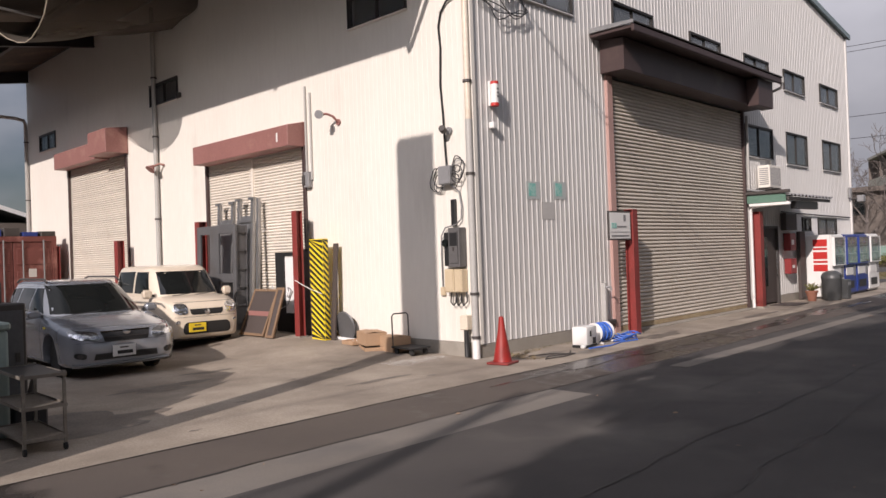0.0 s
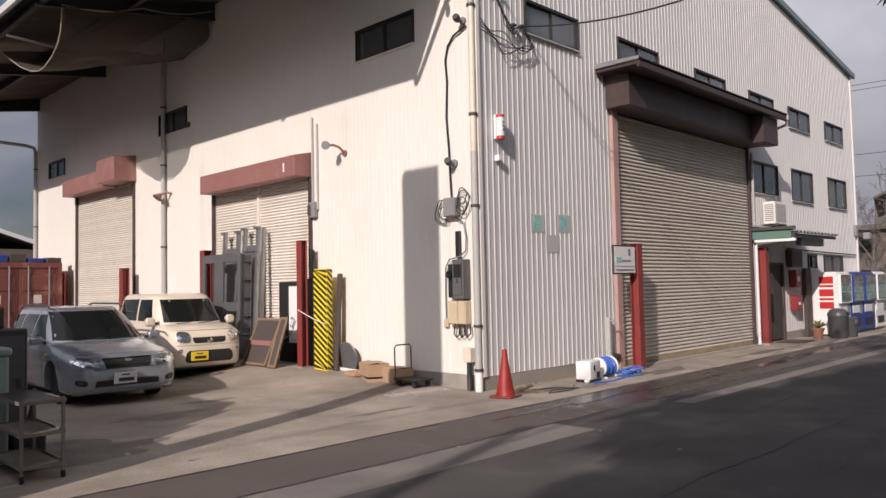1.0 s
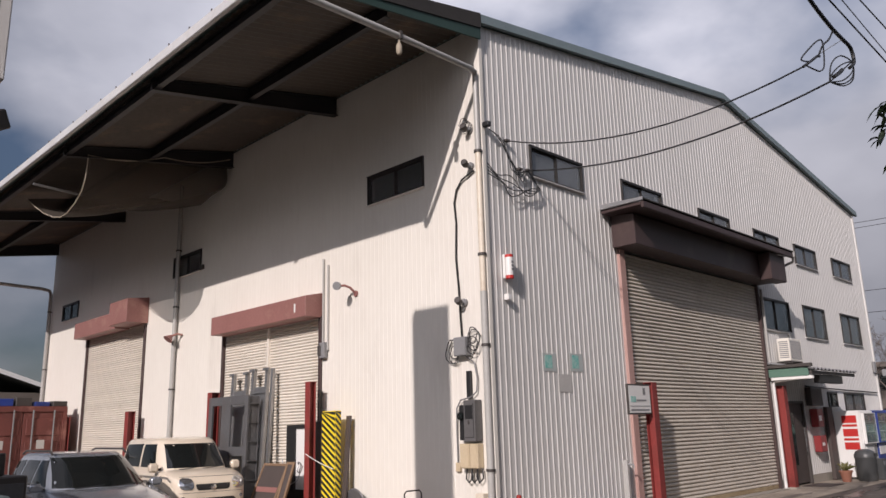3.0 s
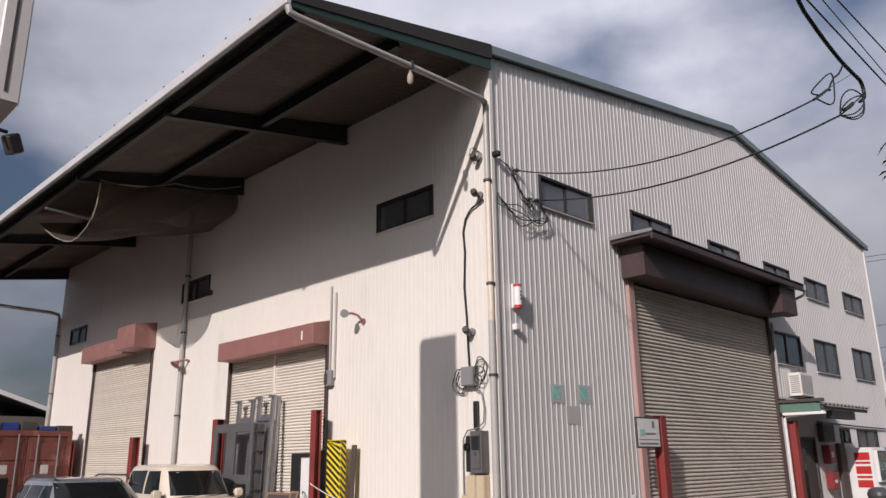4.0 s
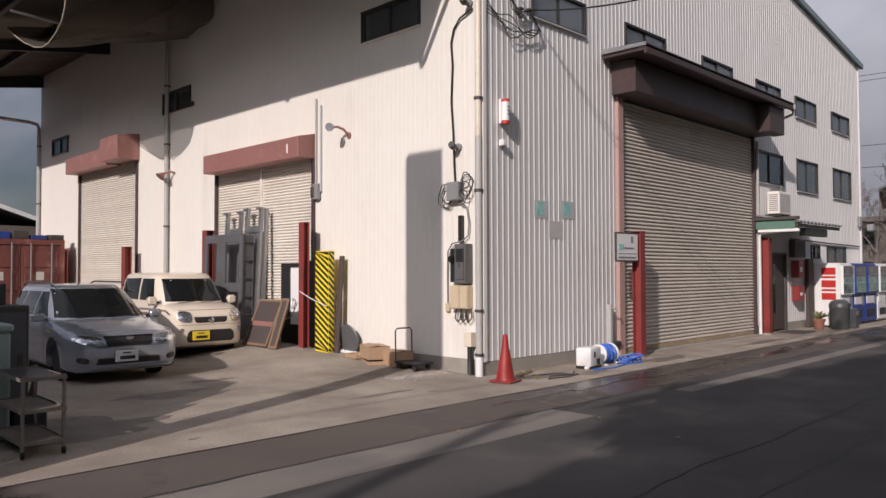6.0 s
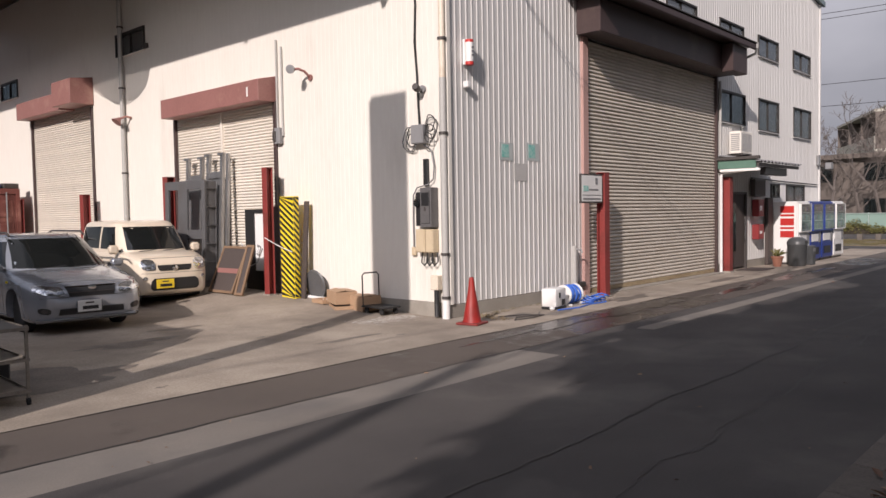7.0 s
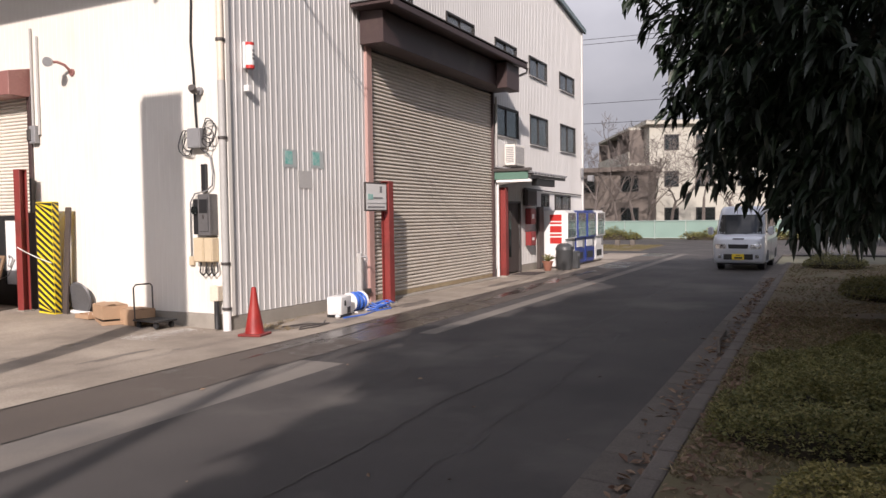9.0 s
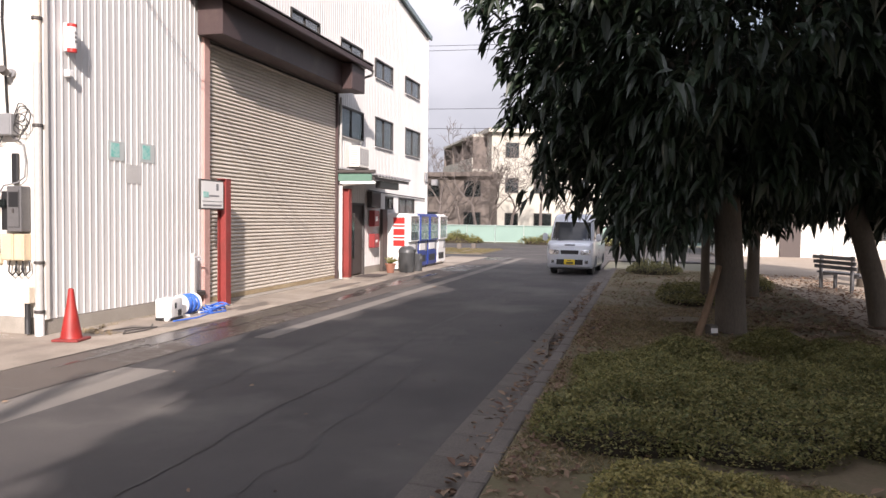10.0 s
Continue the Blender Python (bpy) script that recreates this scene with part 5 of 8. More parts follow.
def car(name, label, m, paint, length, stations, cabin, wheel_y, wheel_r, track, front, sides, extras):
    t = thing(name, label, "car" if name == "car" else "van", m)
    y0 = -length / 2
    bm = bmesh.new()
    loft(bm, [body_section(y0 + r[0], *r[1:]) for r in smooth_rows(stations)])
    bmesh.ops.recalc_face_normals(bm, faces=bm.faces[:])
    me = bpy.data.meshes.new("lower_body")
    bm.to_mesh(me)
    bm.free()
    shell = new("lower_body", me)
    cut = bmesh.new()
    for wy in wheel_y:
        for s in (-1, 1):
            cyl(cut, (s * (track - 0.16), y0 + wy, wheel_r), (s * (track + 0.4), y0 + wy, wheel_r), wheel_r + 0.05, n=28)
    cme = bpy.data.meshes.new("cutter")
    cut.to_mesh(cme)
    cut.free()
    cutter = new("cutter", cme)
    mod = shell.modifiers.new("arches", "BOOLEAN")
    mod.operation, mod.object, mod.solver = "DIFFERENCE", cutter, "EXACT"
    deps = bpy.context.evaluated_depsgraph_get()
    done = bpy.data.meshes.new_from_object(shell.evaluated_get(deps))
    bpy.data.objects.remove(shell)
    bpy.data.objects.remove(cutter)
    bm = bmesh.new()
    bm.from_mesh(done)
    bpy.data.meshes.remove(done)
    top = bmesh.new()
    loft(top, [cabin_ring(z, y0 + ya, y0 + yb, w, bow) for z, ya, yb, w, bow in smooth_rows(cabin, 3)])
    bmesh.ops.recalc_face_normals(top, faces=top.faces[:])
    tmp = bpy.data.meshes.new("tmp")
    top.to_mesh(tmp)
    top.free()
    bm.from_mesh(tmp)
    bpy.data.meshes.remove(tmp)
    bmesh.ops.triangulate(bm, faces=[f for f in bm.faces if len(f.verts) > 4])
    tree = BVHTree.FromBMesh(bm)
    body = part("body", bm, paint, t, smooth=True)

    def drape(name, corners, material, side="front", off=0.006, nu=10, nv=5, thick=0.012, parent=None, label_="", round_=0.0):
        """A thin panel laid on the shell: four corners in front view (x, z) or side view (y, z)."""
        g = bmesh.new()
        rows = []
        (ax, az), (bx, bz), (cx, cz), (dx, dz) = corners
        for j in range(nv + 1):
            v = j / nv
            row = []
            for i in range(nu + 1):
                u = i / nu
                uu = u
                if round_:
                    k = round_ * (1 - math.sqrt(max(0, 1 - abs(2 * v - 1) ** 3)))
                    uu = k + u * (1 - 2 * k)
                p = (1 - v) * ((1 - uu) * ax + uu * bx) + v * ((1 - uu) * dx + uu * cx)
                q = (1 - v) * ((1 - uu) * az + uu * bz) + v * ((1 - uu) * dz + uu * cz)
                if side == "front":
                    o, d = Vector((p, y0 - 2, q)), Vector((0, 1, 0))
                elif side == "left":
                    o, d = Vector((-3, p, q)), Vector((1, 0, 0))
                else:
                    o, d = Vector((3, p, q)), Vector((-1, 0, 0))
                hit, nor, _, _ = tree.ray_cast(o, d)
                if hit is None:
                    hit, nor = (Vector((p, y0 + 0.1, q)) if side == "front" else Vector((math.copysign(track + 0.1, o.x), p, q))), -d
                if nor.dot(d) > 0:
                    nor = -nor
                row.append((hit, (nor * 0.6 - d * 0.4).normalized()))
            rows.append(row)
        outer = [[g.verts.new(h + n * off) for h, n in r] for r in rows]
        inner = [[g.verts.new(h + n * (off - thick)) for h, n in r] for r in rows]
        for j in range(nv):
            for i in range(nu):
                g.faces.new((outer[j][i], outer[j][i + 1], outer[j + 1][i + 1], outer[j + 1][i]))
        ring_o = outer[0] + [r[-1] for r in outer[1:]] + outer[-1][-2::-1] + [r[0] for r in outer[-2:0:-1]]
        ring_i = inner[0] + [r[-1] for r in inner[1:]] + inner[-1][-2::-1] + [r[0] for r in inner[-2:0:-1]]
        for k in range(len(ring_o)):
            kk = (k + 1) % len(ring_o)
            g.faces.new((ring_o[k], ring_i[k], ring_i[kk], ring_o[kk]))
        bmesh.ops.recalc_face_normals(g, faces=g.faces[:])
        return part(name, g, material, parent or t, label_, smooth=True)

    made = {}
    for row in front:
        nm, corners, material = row[0], row[1], row[2]
        kw = row[3] if len(row) > 3 else {}
        both = kw.pop("both", False)
        into = made.get(kw.pop("into", ""), None)
        made[nm] = drape(nm, corners, material, parent=into, **kw)
        if both:
            drape(nm, [(-x, z) for x, z in corners], material, parent=into, **kw)
    for row in sides:
        nm, corners, material = row[0], [(y0 + y, z) for y, z in row[1]], row[2]
        for s in ("left", "right"):
            drape(nm, corners, material, side=s, **(row[3] if len(row) > 3 else {}))
    for wy in wheel_y:
        for s in (-1, 1):
            mm = pose(s * (track - 0.09), y0 + wy, wheel_r, 0, 90 * s, 0)
            bm = bmesh.new()
            r = wheel_r
            lathe(bm, ((r * 0.62, -0.09), (r * 0.9, -0.09), (r * 0.985, -0.07), (r, -0.03), (r, 0.03), (r * 0.985, 0.07), (r * 0.9, 0.09), (r * 0.62, 0.085)), 28, mm)
            w = part("tyre", bm, "tire", t, smooth=True)
            bm = bmesh.new()
            lathe(bm, ((0.02, 0.055), (r * 0.16, 0.07), (r * 0.2, 0.05), (r * 0.55, 0.03), (r * 0.6, 0.075), (r * 0.645, 0.08), (r * 0.645, -0.05), (r * 0.3, -0.05)), 28, mm)
            part("rim", bm, "rim", w, "alloy rim", smooth=True)
            for k in range(5):
                bm = bmesh.new()
                box(bm, -0.02, r * 0.12, 0.035, 0.02, r * 0.6, 0.078, 0.006, mm @ pose(0, 0, 0, 0, 0, 72 * k))
                part("spoke", bm, "rim", w)
    part("underside", boxes((-track + 0.12, y0 + 0.35, 0.16, track - 0.12, -y0 - 0.35, 0.34)), "black", t)
    extras(t, y0)
    return t


def plate(t, y, z, material, x=0.0):
    p = part("number_plate", boxes((x - 0.165, y - 0.012, z - 0.083, x + 0.165, y, z + 0.083), bevel=0.004), material, t)
    part("upper_bar", boxes((x - 0.06, y - 0.015, z + 0.035, x + 0.06, y - 0.0125, z + 0.055)), "steel_dark", p)
    part("lower_bar", boxes((x - 0.10, y - 0.015, z - 0.05, x + 0.12, y - 0.0125, z + 0.0)), "black", p)


def mirror(t, x, y, z, paint, w=0.17, h=0.12):
    for s in (-1, 1):
        bm = bmesh.new()
        box(bm, s * x - w / 2, y - 0.06, z - h / 2, s * x + w / 2, y + 0.054, z + h / 2)
        bmesh.ops.bevel(bm, geom=bm.edges[:], offset=0.032, segments=3, affect="EDGES")
        p = part("mirror", bm, paint, t, smooth=True)
        part("stalk", boxes((min(s * (x - 0.14), s * (x - 0.04)), y - 0.02, z - 0.05, max(s * (x - 0.14), s * (x - 0.04)), y + 0.03, z - 0.01)), "black", p)
        part("mirror_glass", boxes((s * x - w * 0.36, y + 0.055, z - h * 0.33, s * x + w * 0.36, y + 0.068, z + h * 0.33)), "chrome", p)


def wipers(t, y, z, span):
    for x0, x1 in ((-span * 0.75, -span * 0.05), (span * 0.05, span * 0.72)):
        part("wiper", tube(bmesh.new(), [(x0, y, z), ((x0 + x1) / 2, y - 0.015, z + 0.012), (x1, y + 0.02, z + 0.03)], 0.008, 5), "black", t)


def estate_extras(t, y0):
    plate(t, y0 - 0.035, 0.40, "plate_white", -0.05)
    mirror(t, 0.90, y0 + 1.42, 0.93, "paint_silver", 0.2, 0.13)
    wipers(t, y0 + 0.97, 0.915, 0.62)
    for s in (-1, 1):
        part("roof_rail", tube(bmesh.new(), [(s * 0.56, y0 + 1.95, 1.40), (s * 0.57, y0 + 2.1, 1.455), (s * 0.57, y0 + 3.6, 1.455), (s * 0.56, y0 + 3.85, 1.40)], 0.018, 8), "steel_dark", t, smooth=True)
    bm = bmesh.new()
    lathe(bm, ((0.035, 0.0), (0.06, 0.004), (0.062, 0.010), (0.055, 0.012)), 24, pose(0, y0 - 0.004, 0.665, 90, 0, 0) @ Matrix.Diagonal((0.9, 0.6, 1, 1)))
    part("emblem", bm, "chrome", t, smooth=True)


car("car", "silver estate car with roof rails parked on the shaded concrete", pose(-3.99, 5.52, 0.012, 0, 0, -4), "paint_silver", 4.41,
    [(0.0, 0.34, 0.56, 0.62, 0.50), (0.03, 0.25, 0.60, 0.66, 0.62), (0.10, 0.20, 0.64, 0.70, 0.72), (0.22, 0.18, 0.685, 0.745, 0.785), (0.45, 0.175, 0.735, 0.80, 0.828), (0.80, 0.175, 0.795, 0.87, 0.843), (1.10, 0.175, 0.85, 0.91, 0.847), (1.7, 0.175, 0.895, 0.92, 0.848), (3.4, 0.18, 0.915, 0.93, 0.848), (4.1, 0.20, 0.91, 0.92, 0.825), (4.33, 0.28, 0.88, 0.89, 0.77), (4.41, 0.36, 0.82, 0.83, 0.70)],
    [(0.81, 0.86, 4.30, 0.775, 0.26), (0.95, 1.08, 4.25, 0.755, 0.25), (1.13, 1.38, 4.16, 0.70, 0.22), (1.29, 1.68, 4.06, 0.635, 0.18), (1.38, 1.90, 3.98, 0.585, 0.14), (1.415, 2.08, 3.90, 0.52, 0.10), (1.43, 2.4, 3.6, 0.35, 0.05)],
    (0.86, 3.46), 0.305, 0.755,
    [("windscreen", [(-0.68, 0.915), (0.68, 0.915), (0.56, 1.35), (-0.56, 1.35)], "car_glass", {"nu": 16, "nv": 8}),
     ("upper_grille", [(-0.31, 0.545), (0.31, 0.545), (0.35, 0.672), (-0.35, 0.672)], "black", {"nu": 16, "off": 0.008}),
     ("grille_bar", [(-0.32, 0.60), (0.32, 0.60), (0.32, 0.608), (-0.32, 0.608)], "steel_dark", {"nu": 16, "nv": 1, "off": 0.014, "into": "upper_grille"}),
     ("grille_trim", [(-0.355, 0.668), (0.355, 0.668), (0.355, 0.684), (-0.355, 0.684)], "chrome", {"nu": 16, "nv": 1, "off": 0.014, "into": "upper_grille"}),
     ("headlight", [(0.37, 0.555), (0.735, 0.60), (0.755, 0.725), (0.39, 0.675)], "lamp_glass", {"both": True, "off": 0.012, "nu": 14, "nv": 6, "round_": 0.12, "thick": 0.03}),
     ("lower_grille", [(-0.46, 0.285), (0.46, 0.285), (0.44, 0.375), (-0.44, 0.375)], "black", {"nu": 16}),
     ("fog_recess", [(0.56, 0.30), (0.71, 0.33), (0.71, 0.41), (0.55, 0.385)], "black", {"both": True, "round_": 0.25}),
     ("fog_lamp", [(0.60, 0.325), (0.67, 0.335), (0.67, 0.39), (0.60, 0.38)], "steel_dark", {"both": True, "off": 0.012, "round_": 0.35, "into": "fog_recess"}),
     ("bumper_seam", [(-0.72, 0.535), (0.72, 0.535), (0.72, 0.541), (-0.72, 0.541)], "black", {"nu": 24, "nv": 1, "off": 0.002}),
     ("chin_spoiler", [(-0.70, 0.195), (0.70, 0.195), (0.72, 0.24), (-0.72, 0.24)], "paint_silver", {"nu": 20, "nv": 2, "off": 0.03, "thick": 0.04})],
    [("front_side_window", [(1.55, 0.93), (2.28, 0.94), (2.28, 1.31), (2.02, 1.31)], "car_glass"),
     ("rear_side_window", [(2.36, 0.94), (3.15, 0.95), (3.12, 1.31), (2.36, 1.31)], "car_glass"),
     ("quarter_window", [(3.24, 0.96), (3.98, 0.99), (3.78, 1.29), (3.22, 1.31)], "car_glass"),
     ("door_seam", [(1.32, 0.25), (1.327, 0.25), (1.327, 0.88), (1.32, 0.88)], "black", {"off": 0.002, "nu": 1, "nv": 12}),
     ("door_seam", [(2.32, 0.25), (2.327, 0.25), (2.327, 0.89), (2.32, 0.89)], "black", {"off": 0.002, "nu": 1, "nv": 12}),
     ("door_handle", [(2.06, 0.82), (2.24, 0.825), (2.24, 0.85), (2.06, 0.845)], "paint_silver", {"off": 0.03, "thick": 0.03, "nv": 2}),
     ("side_sill", [(1.25, 0.20), (3.1, 0.20), (3.1, 0.235), (1.25, 0.235)], "paint_silver", {"off": 0.015, "nv": 2}),
     ("repeater_lamp", [(1.05, 0.72), (1.13, 0.72), (1.13, 0.745), (1.05, 0.745)], "yellow", {"nv": 2})],
    estate_extras)


def kei_extras(t, y0):
    plate(t, y0 - 0.02, 0.42, "plate_yellow", -0.20)
    mirror(t, 0.80, y0 + 0.88, 1.05, "paint_cream", 0.18, 0.17)
    wipers(t, y0 + 0.60, 1.01, 0.55)
    bm = bmesh.new()
    lathe(bm, ((0.03, 0.0), (0.052, 0.004), (0.054, 0.010), (0.046, 0.012)), 20, pose(0, y0 - 0.004, 0.70, 90, 0, 0))
    p = part("emblem", bm, "chrome", t, smooth=True)
    part("emblem_bar", boxes((-0.06, y0 - 0.02, 0.69, 0.06, y0 - 0.008, 0.71)), "chrome", p)


car("car", "cream boxy small car parked in the sun beside the cream wall", pose(-1.64, 6.95, 0.035, 0, 0, -5), "paint_cream", 3.395,
    [(0.0, 0.34, 0.66, 0.72, 0.46), (0.03, 0.26, 0.74, 0.80, 0.56), (0.09, 0.22, 0.80, 0.87, 0.635), (0.20, 0.20, 0.855, 0.93, 0.685), (0.42, 0.19, 0.91, 0.985, 0.72), (0.72, 0.185, 0.955, 1.02, 0.735), (1.3, 0.185, 0.985, 1.01, 0.738), (2.7, 0.19, 0.99, 1.01, 0.738), (3.2, 0.22, 0.98, 1.0, 0.72), (3.35, 0.30, 0.95, 0.96, 0.67), (3.395, 0.36, 0.85, 0.86, 0.60)],
    [(0.93, 0.58, 3.33, 0.70, 0.20), (1.06, 0.69, 3.32, 0.69, 0.19), (1.25, 0.87, 3.28, 0.665, 0.17), (1.44, 1.05, 3.22, 0.63, 0.14), (1.53, 1.17, 3.17, 0.59, 0.11), (1.575, 1.30, 3.08, 0.53, 0.08), (1.595, 1.55, 2.85, 0.36, 0.04)],
    (0.62, 3.02 - 0.0), 0.275, 0.655,
    [("windscreen", [(-0.555, 1.03), (0.555, 1.03), (0.495, 1.465), (-0.495, 1.465)], "car_glass", {"nu": 16, "nv": 8}),
     ("upper_grille", [(-0.30, 0.655), (0.30, 0.655), (0.33, 0.775), (-0.33, 0.775)], "black", {"nu": 14, "round_": 0.05}),
     ("grille_trim", [(-0.30, 0.76), (0.30, 0.76), (0.315, 0.785), (-0.315, 0.785)], "paint_cream", {"nu": 14, "nv": 2, "off": 0.012, "into": "upper_grille"}),
     ("headlight", [(0.36, 0.665), (0.60, 0.68), (0.60, 0.87), (0.37, 0.865)], "lamp_glass", {"both": True, "off": 0.014, "nu": 12, "nv": 10, "round_": 0.30, "thick": 0.03}),
     ("lower_grille", [(-0.47, 0.30), (0.47, 0.30), (0.44, 0.52), (-0.44, 0.52)], "black", {"nu": 16, "round_": 0.06}),
     ("fog_lamp", [(0.51, 0.50), (0.58, 0.50), (0.58, 0.56), (0.51, 0.56)], "lamp_glass", {"both": True, "off": 0.012, "round_": 0.35}),
     ("bonnet_seam", [(-0.56, 0.885), (0.56, 0.885), (0.56, 0.891), (-0.56, 0.891)], "black", {"nu": 24, "nv": 1, "off": 0.002}),
     ("bumper_seam", [(-0.60, 0.615), (0.60, 0.615), (0.60, 0.621), (-0.60, 0.621)], "black", {"nu": 24, "nv": 1, "off": 0.002})],
    [("front_side_window", [(1.12, 1.045), (1.86, 1.05), (1.86, 1.47), (1.34, 1.47)], "car_glass"),
     ("rear_side_window", [(1.96, 1.05), (2.95, 1.06), (2.90, 1.47), (1.96, 1.48)], "car_glass"),
     ("door_seam", [(0.98, 0.26), (0.987, 0.26), (0.987, 0.98), (0.98, 0.98)], "black", {"off": 0.002, "nu": 1, "nv": 12}),
     ("door_seam", [(1.91, 0.26), (1.917, 0.26), (1.917, 0.99), (1.91, 0.99)], "black", {"off": 0.002, "nu": 1, "nv": 12}),
     ("door_handle", [(1.66, 0.86), (1.83, 0.86), (1.83, 0.885), (1.66, 0.885)], "paint_cream", {"off": 0.03, "thick": 0.03, "nv": 2})],
    kei_extras)


def van_extras(t, y0):
    plate(t, y0 - 0.02, 0.40, "plate_yellow", 0.0)
    mirror(t, 0.83, y0 + 0.42, 1.15, "paint_van", 0.16, 0.24)
    wipers(t, y0 + 0.16, 1.05, 0.55)


car("minivan", "pale silver small van parked at the roadside kerb", pose(16.35, -5.92, 0.0, 0, 0, -93), "paint_van", 3.395,
    [(0.0, 0.34, 0.72, 0.78, 0.52), (0.02, 0.26, 0.86, 0.92, 0.62), (0.06, 0.22, 0.95, 1.00, 0.68), (0.14, 0.20, 1.00, 1.05, 0.715), (0.4, 0.19, 1.04, 1.07, 0.735), (1.2, 0.19, 1.05, 1.07, 0.738), (2.7, 0.19, 1.05, 1.07, 0.738), (3.3, 0.22, 1.04, 1.06, 0.72), (3.395, 0.36, 0.9, 0.92, 0.66)],
    [(0.98, 0.10, 3.36, 0.71, 0.12), (1.15, 0.18, 3.36, 0.705, 0.12), (1.45, 0.37, 3.34, 0.68, 0.10), (1.68, 0.54, 3.30, 0.655, 0.08), (1.80, 0.66, 3.26, 0.63, 0.06), (1.86, 0.85, 3.15, 0.57, 0.04), (1.88, 1.1, 2.9, 0.4, 0.02)],
    (0.62, 2.7), 0.275, 0.655,
    [("windscreen", [(-0.60, 1.06), (0.60, 1.06), (0.55, 1.62), (-0.55, 1.62)], "car_glass", {"nu": 16, "nv": 8}),
     ("upper_grille", [(-0.26, 0.64), (0.26, 0.64), (0.28, 0.76), (-0.28, 0.76)], "black", {"nu": 12}),
     ("headlight", [(0.33, 0.63), (0.62, 0.64), (0.63, 0.78), (0.33, 0.77)], "lamp_glass", {"both": True, "off": 0.012, "nu": 12, "nv": 6, "round_": 0.1, "thick": 0.03}),
     ("lower_grille", [(-0.40, 0.32), (0.40, 0.32), (0.40, 0.48), (-0.40, 0.48)], "black", {"nu": 12}),
     ("fog_lamp", [(0.46, 0.36), (0.56, 0.36), (0.56, 0.46), (0.46, 0.46)], "lamp_glass", {"both": True, "off": 0.012}),
     ("bonnet_vent", [(-0.16, 0.90), (0.16, 0.90), (0.15, 0.94), (-0.15, 0.94)], "black", {"nu": 6, "nv": 2})],
    [("front_side_window", [(0.55, 1.10), (1.30, 1.10), (1.30, 1.65), (0.80, 1.65)], "car_glass"),
     ("rear_side_window", [(1.40, 1.10), (2.35, 1.10), (2.35, 1.65), (1.40, 1.65)], "car_glass"),
     ("quarter_window", [(2.45, 1.10), (3.15, 1.10), (3.12, 1.65), (2.45, 1.65)], "car_glass"),
     ("door_seam", [(1.35, 0.26), (1.357, 0.26), (1.357, 1.03), (1.35, 1.03)], "black", {"off": 0.002, "nu": 1, "nv": 12})],
    van_extras)


# ---- things in the yard ----
t = thing("traffic_cone", "worn red traffic cone on a flat square base", "traffic cone", pose(-0.27, -0.66, 0.004, 0, 0, 12))
part("base", boxes((-0.18, -0.18, 0, 0.18, 0.18, 0.035), bevel=0.01), "red_post", t, "dirty red base plate")
bm = bmesh.new()
lathe(bm, ((0.145, 0.036), (0.135, 0.06), (0.06, 0.48), (0.034, 0.69), (0.02, 0.70)), 24)
part("cone_body", bm, "cone", t, smooth=True)
part("text_bar", boxes((0.085, -0.02, 0.22, 0.1, 0.02, 0.42), bevel=0.004), "white", t, "faded white strip")

t = thing("hose_reel_box", "white plastic hose box on the concrete apron", "hose box", pose(1.95, -0.62, 0.004, 0, 0, 8))
bm = bmesh.new()
box(bm, -0.20, -0.14, 0.04, 0.20, 0.14, 0.35, 0.03)
part("case", bm, "white", t, smooth=True)
part("base", boxes((-0.20, -0.14, 0, 0.20, 0.14, 0.045), bevel=0.01), "black", t)
part("opening", boxes((-0.09, -0.148, 0.19, -0.04, -0.141, 0.28)), "black", t)
part("side_opening", boxes((0.02, -0.148, 0.06, 0.13, -0.141, 0.16)), "black", t)
part("leg", boxes((-0.29, -0.13, 0.0, -0.20, -0.05, 0.06), bevel=0.02), "white", t)
t = thing("hose_reel", "blue hose wound on a white reel beside the box", "hose reel", pose(2.62, -0.5, 0.004))
rnd = random.Random(9)
for k in range(7):
    r = 0.155 - 0.012 * (k % 3)
    part("hose_turn", tube(bmesh.new(), [(-0.14 + 0.045 * k + 0.01 * math.sin(2 * a), r * math.cos(a), 0.18 + r * math.sin(a) * (1 + 0.08 * math.sin(k))) for a in (2 * math.pi * i / 20 for i in range(21))], 0.018, 6), "blue_hose", t)
for x in (-0.19, 0.19):
    bm = bmesh.new()
    lathe(bm, ((0.13, -0.012), (0.17, -0.012), (0.175, 0.0), (0.17, 0.012), (0.13, 0.012)), 22, pose(x, 0, 0.18, 0, 90, 0))
    f = part("flange", bm, "white", t, smooth=True)
    part("spoke", boxes((x - 0.008, -0.15, 0.165, x + 0.008, 0.15, 0.195)), "white", f)
    part("spoke", boxes((x - 0.008, -0.015, 0.03, x + 0.008, 0.015, 0.33)), "white", f)
part("stand", boxes((-0.22, -0.2, 0.0, -0.2, 0.2, 0.03), (0.2, -0.2, 0.0, 0.22, 0.2, 0.03), (-0.2, -0.02, 0.0, 0.2, 0.02, 0.03)), "white", t)
bm = bmesh.new()
tube(bm, [(0.1, -0.2, 0.02), (0.35, -0.28, 0.012), (0.6, -0.10, 0.012), (0.85, -0.22, 0.012), (0.55, -0.42, 0.012), (0.1, -0.36, 0.012), (-0.4, -0.46, 0.012), (-0.9, -0.36, 0.012)], 0.014, 6)
part("loose_hose", bm, "blue_hose", t)
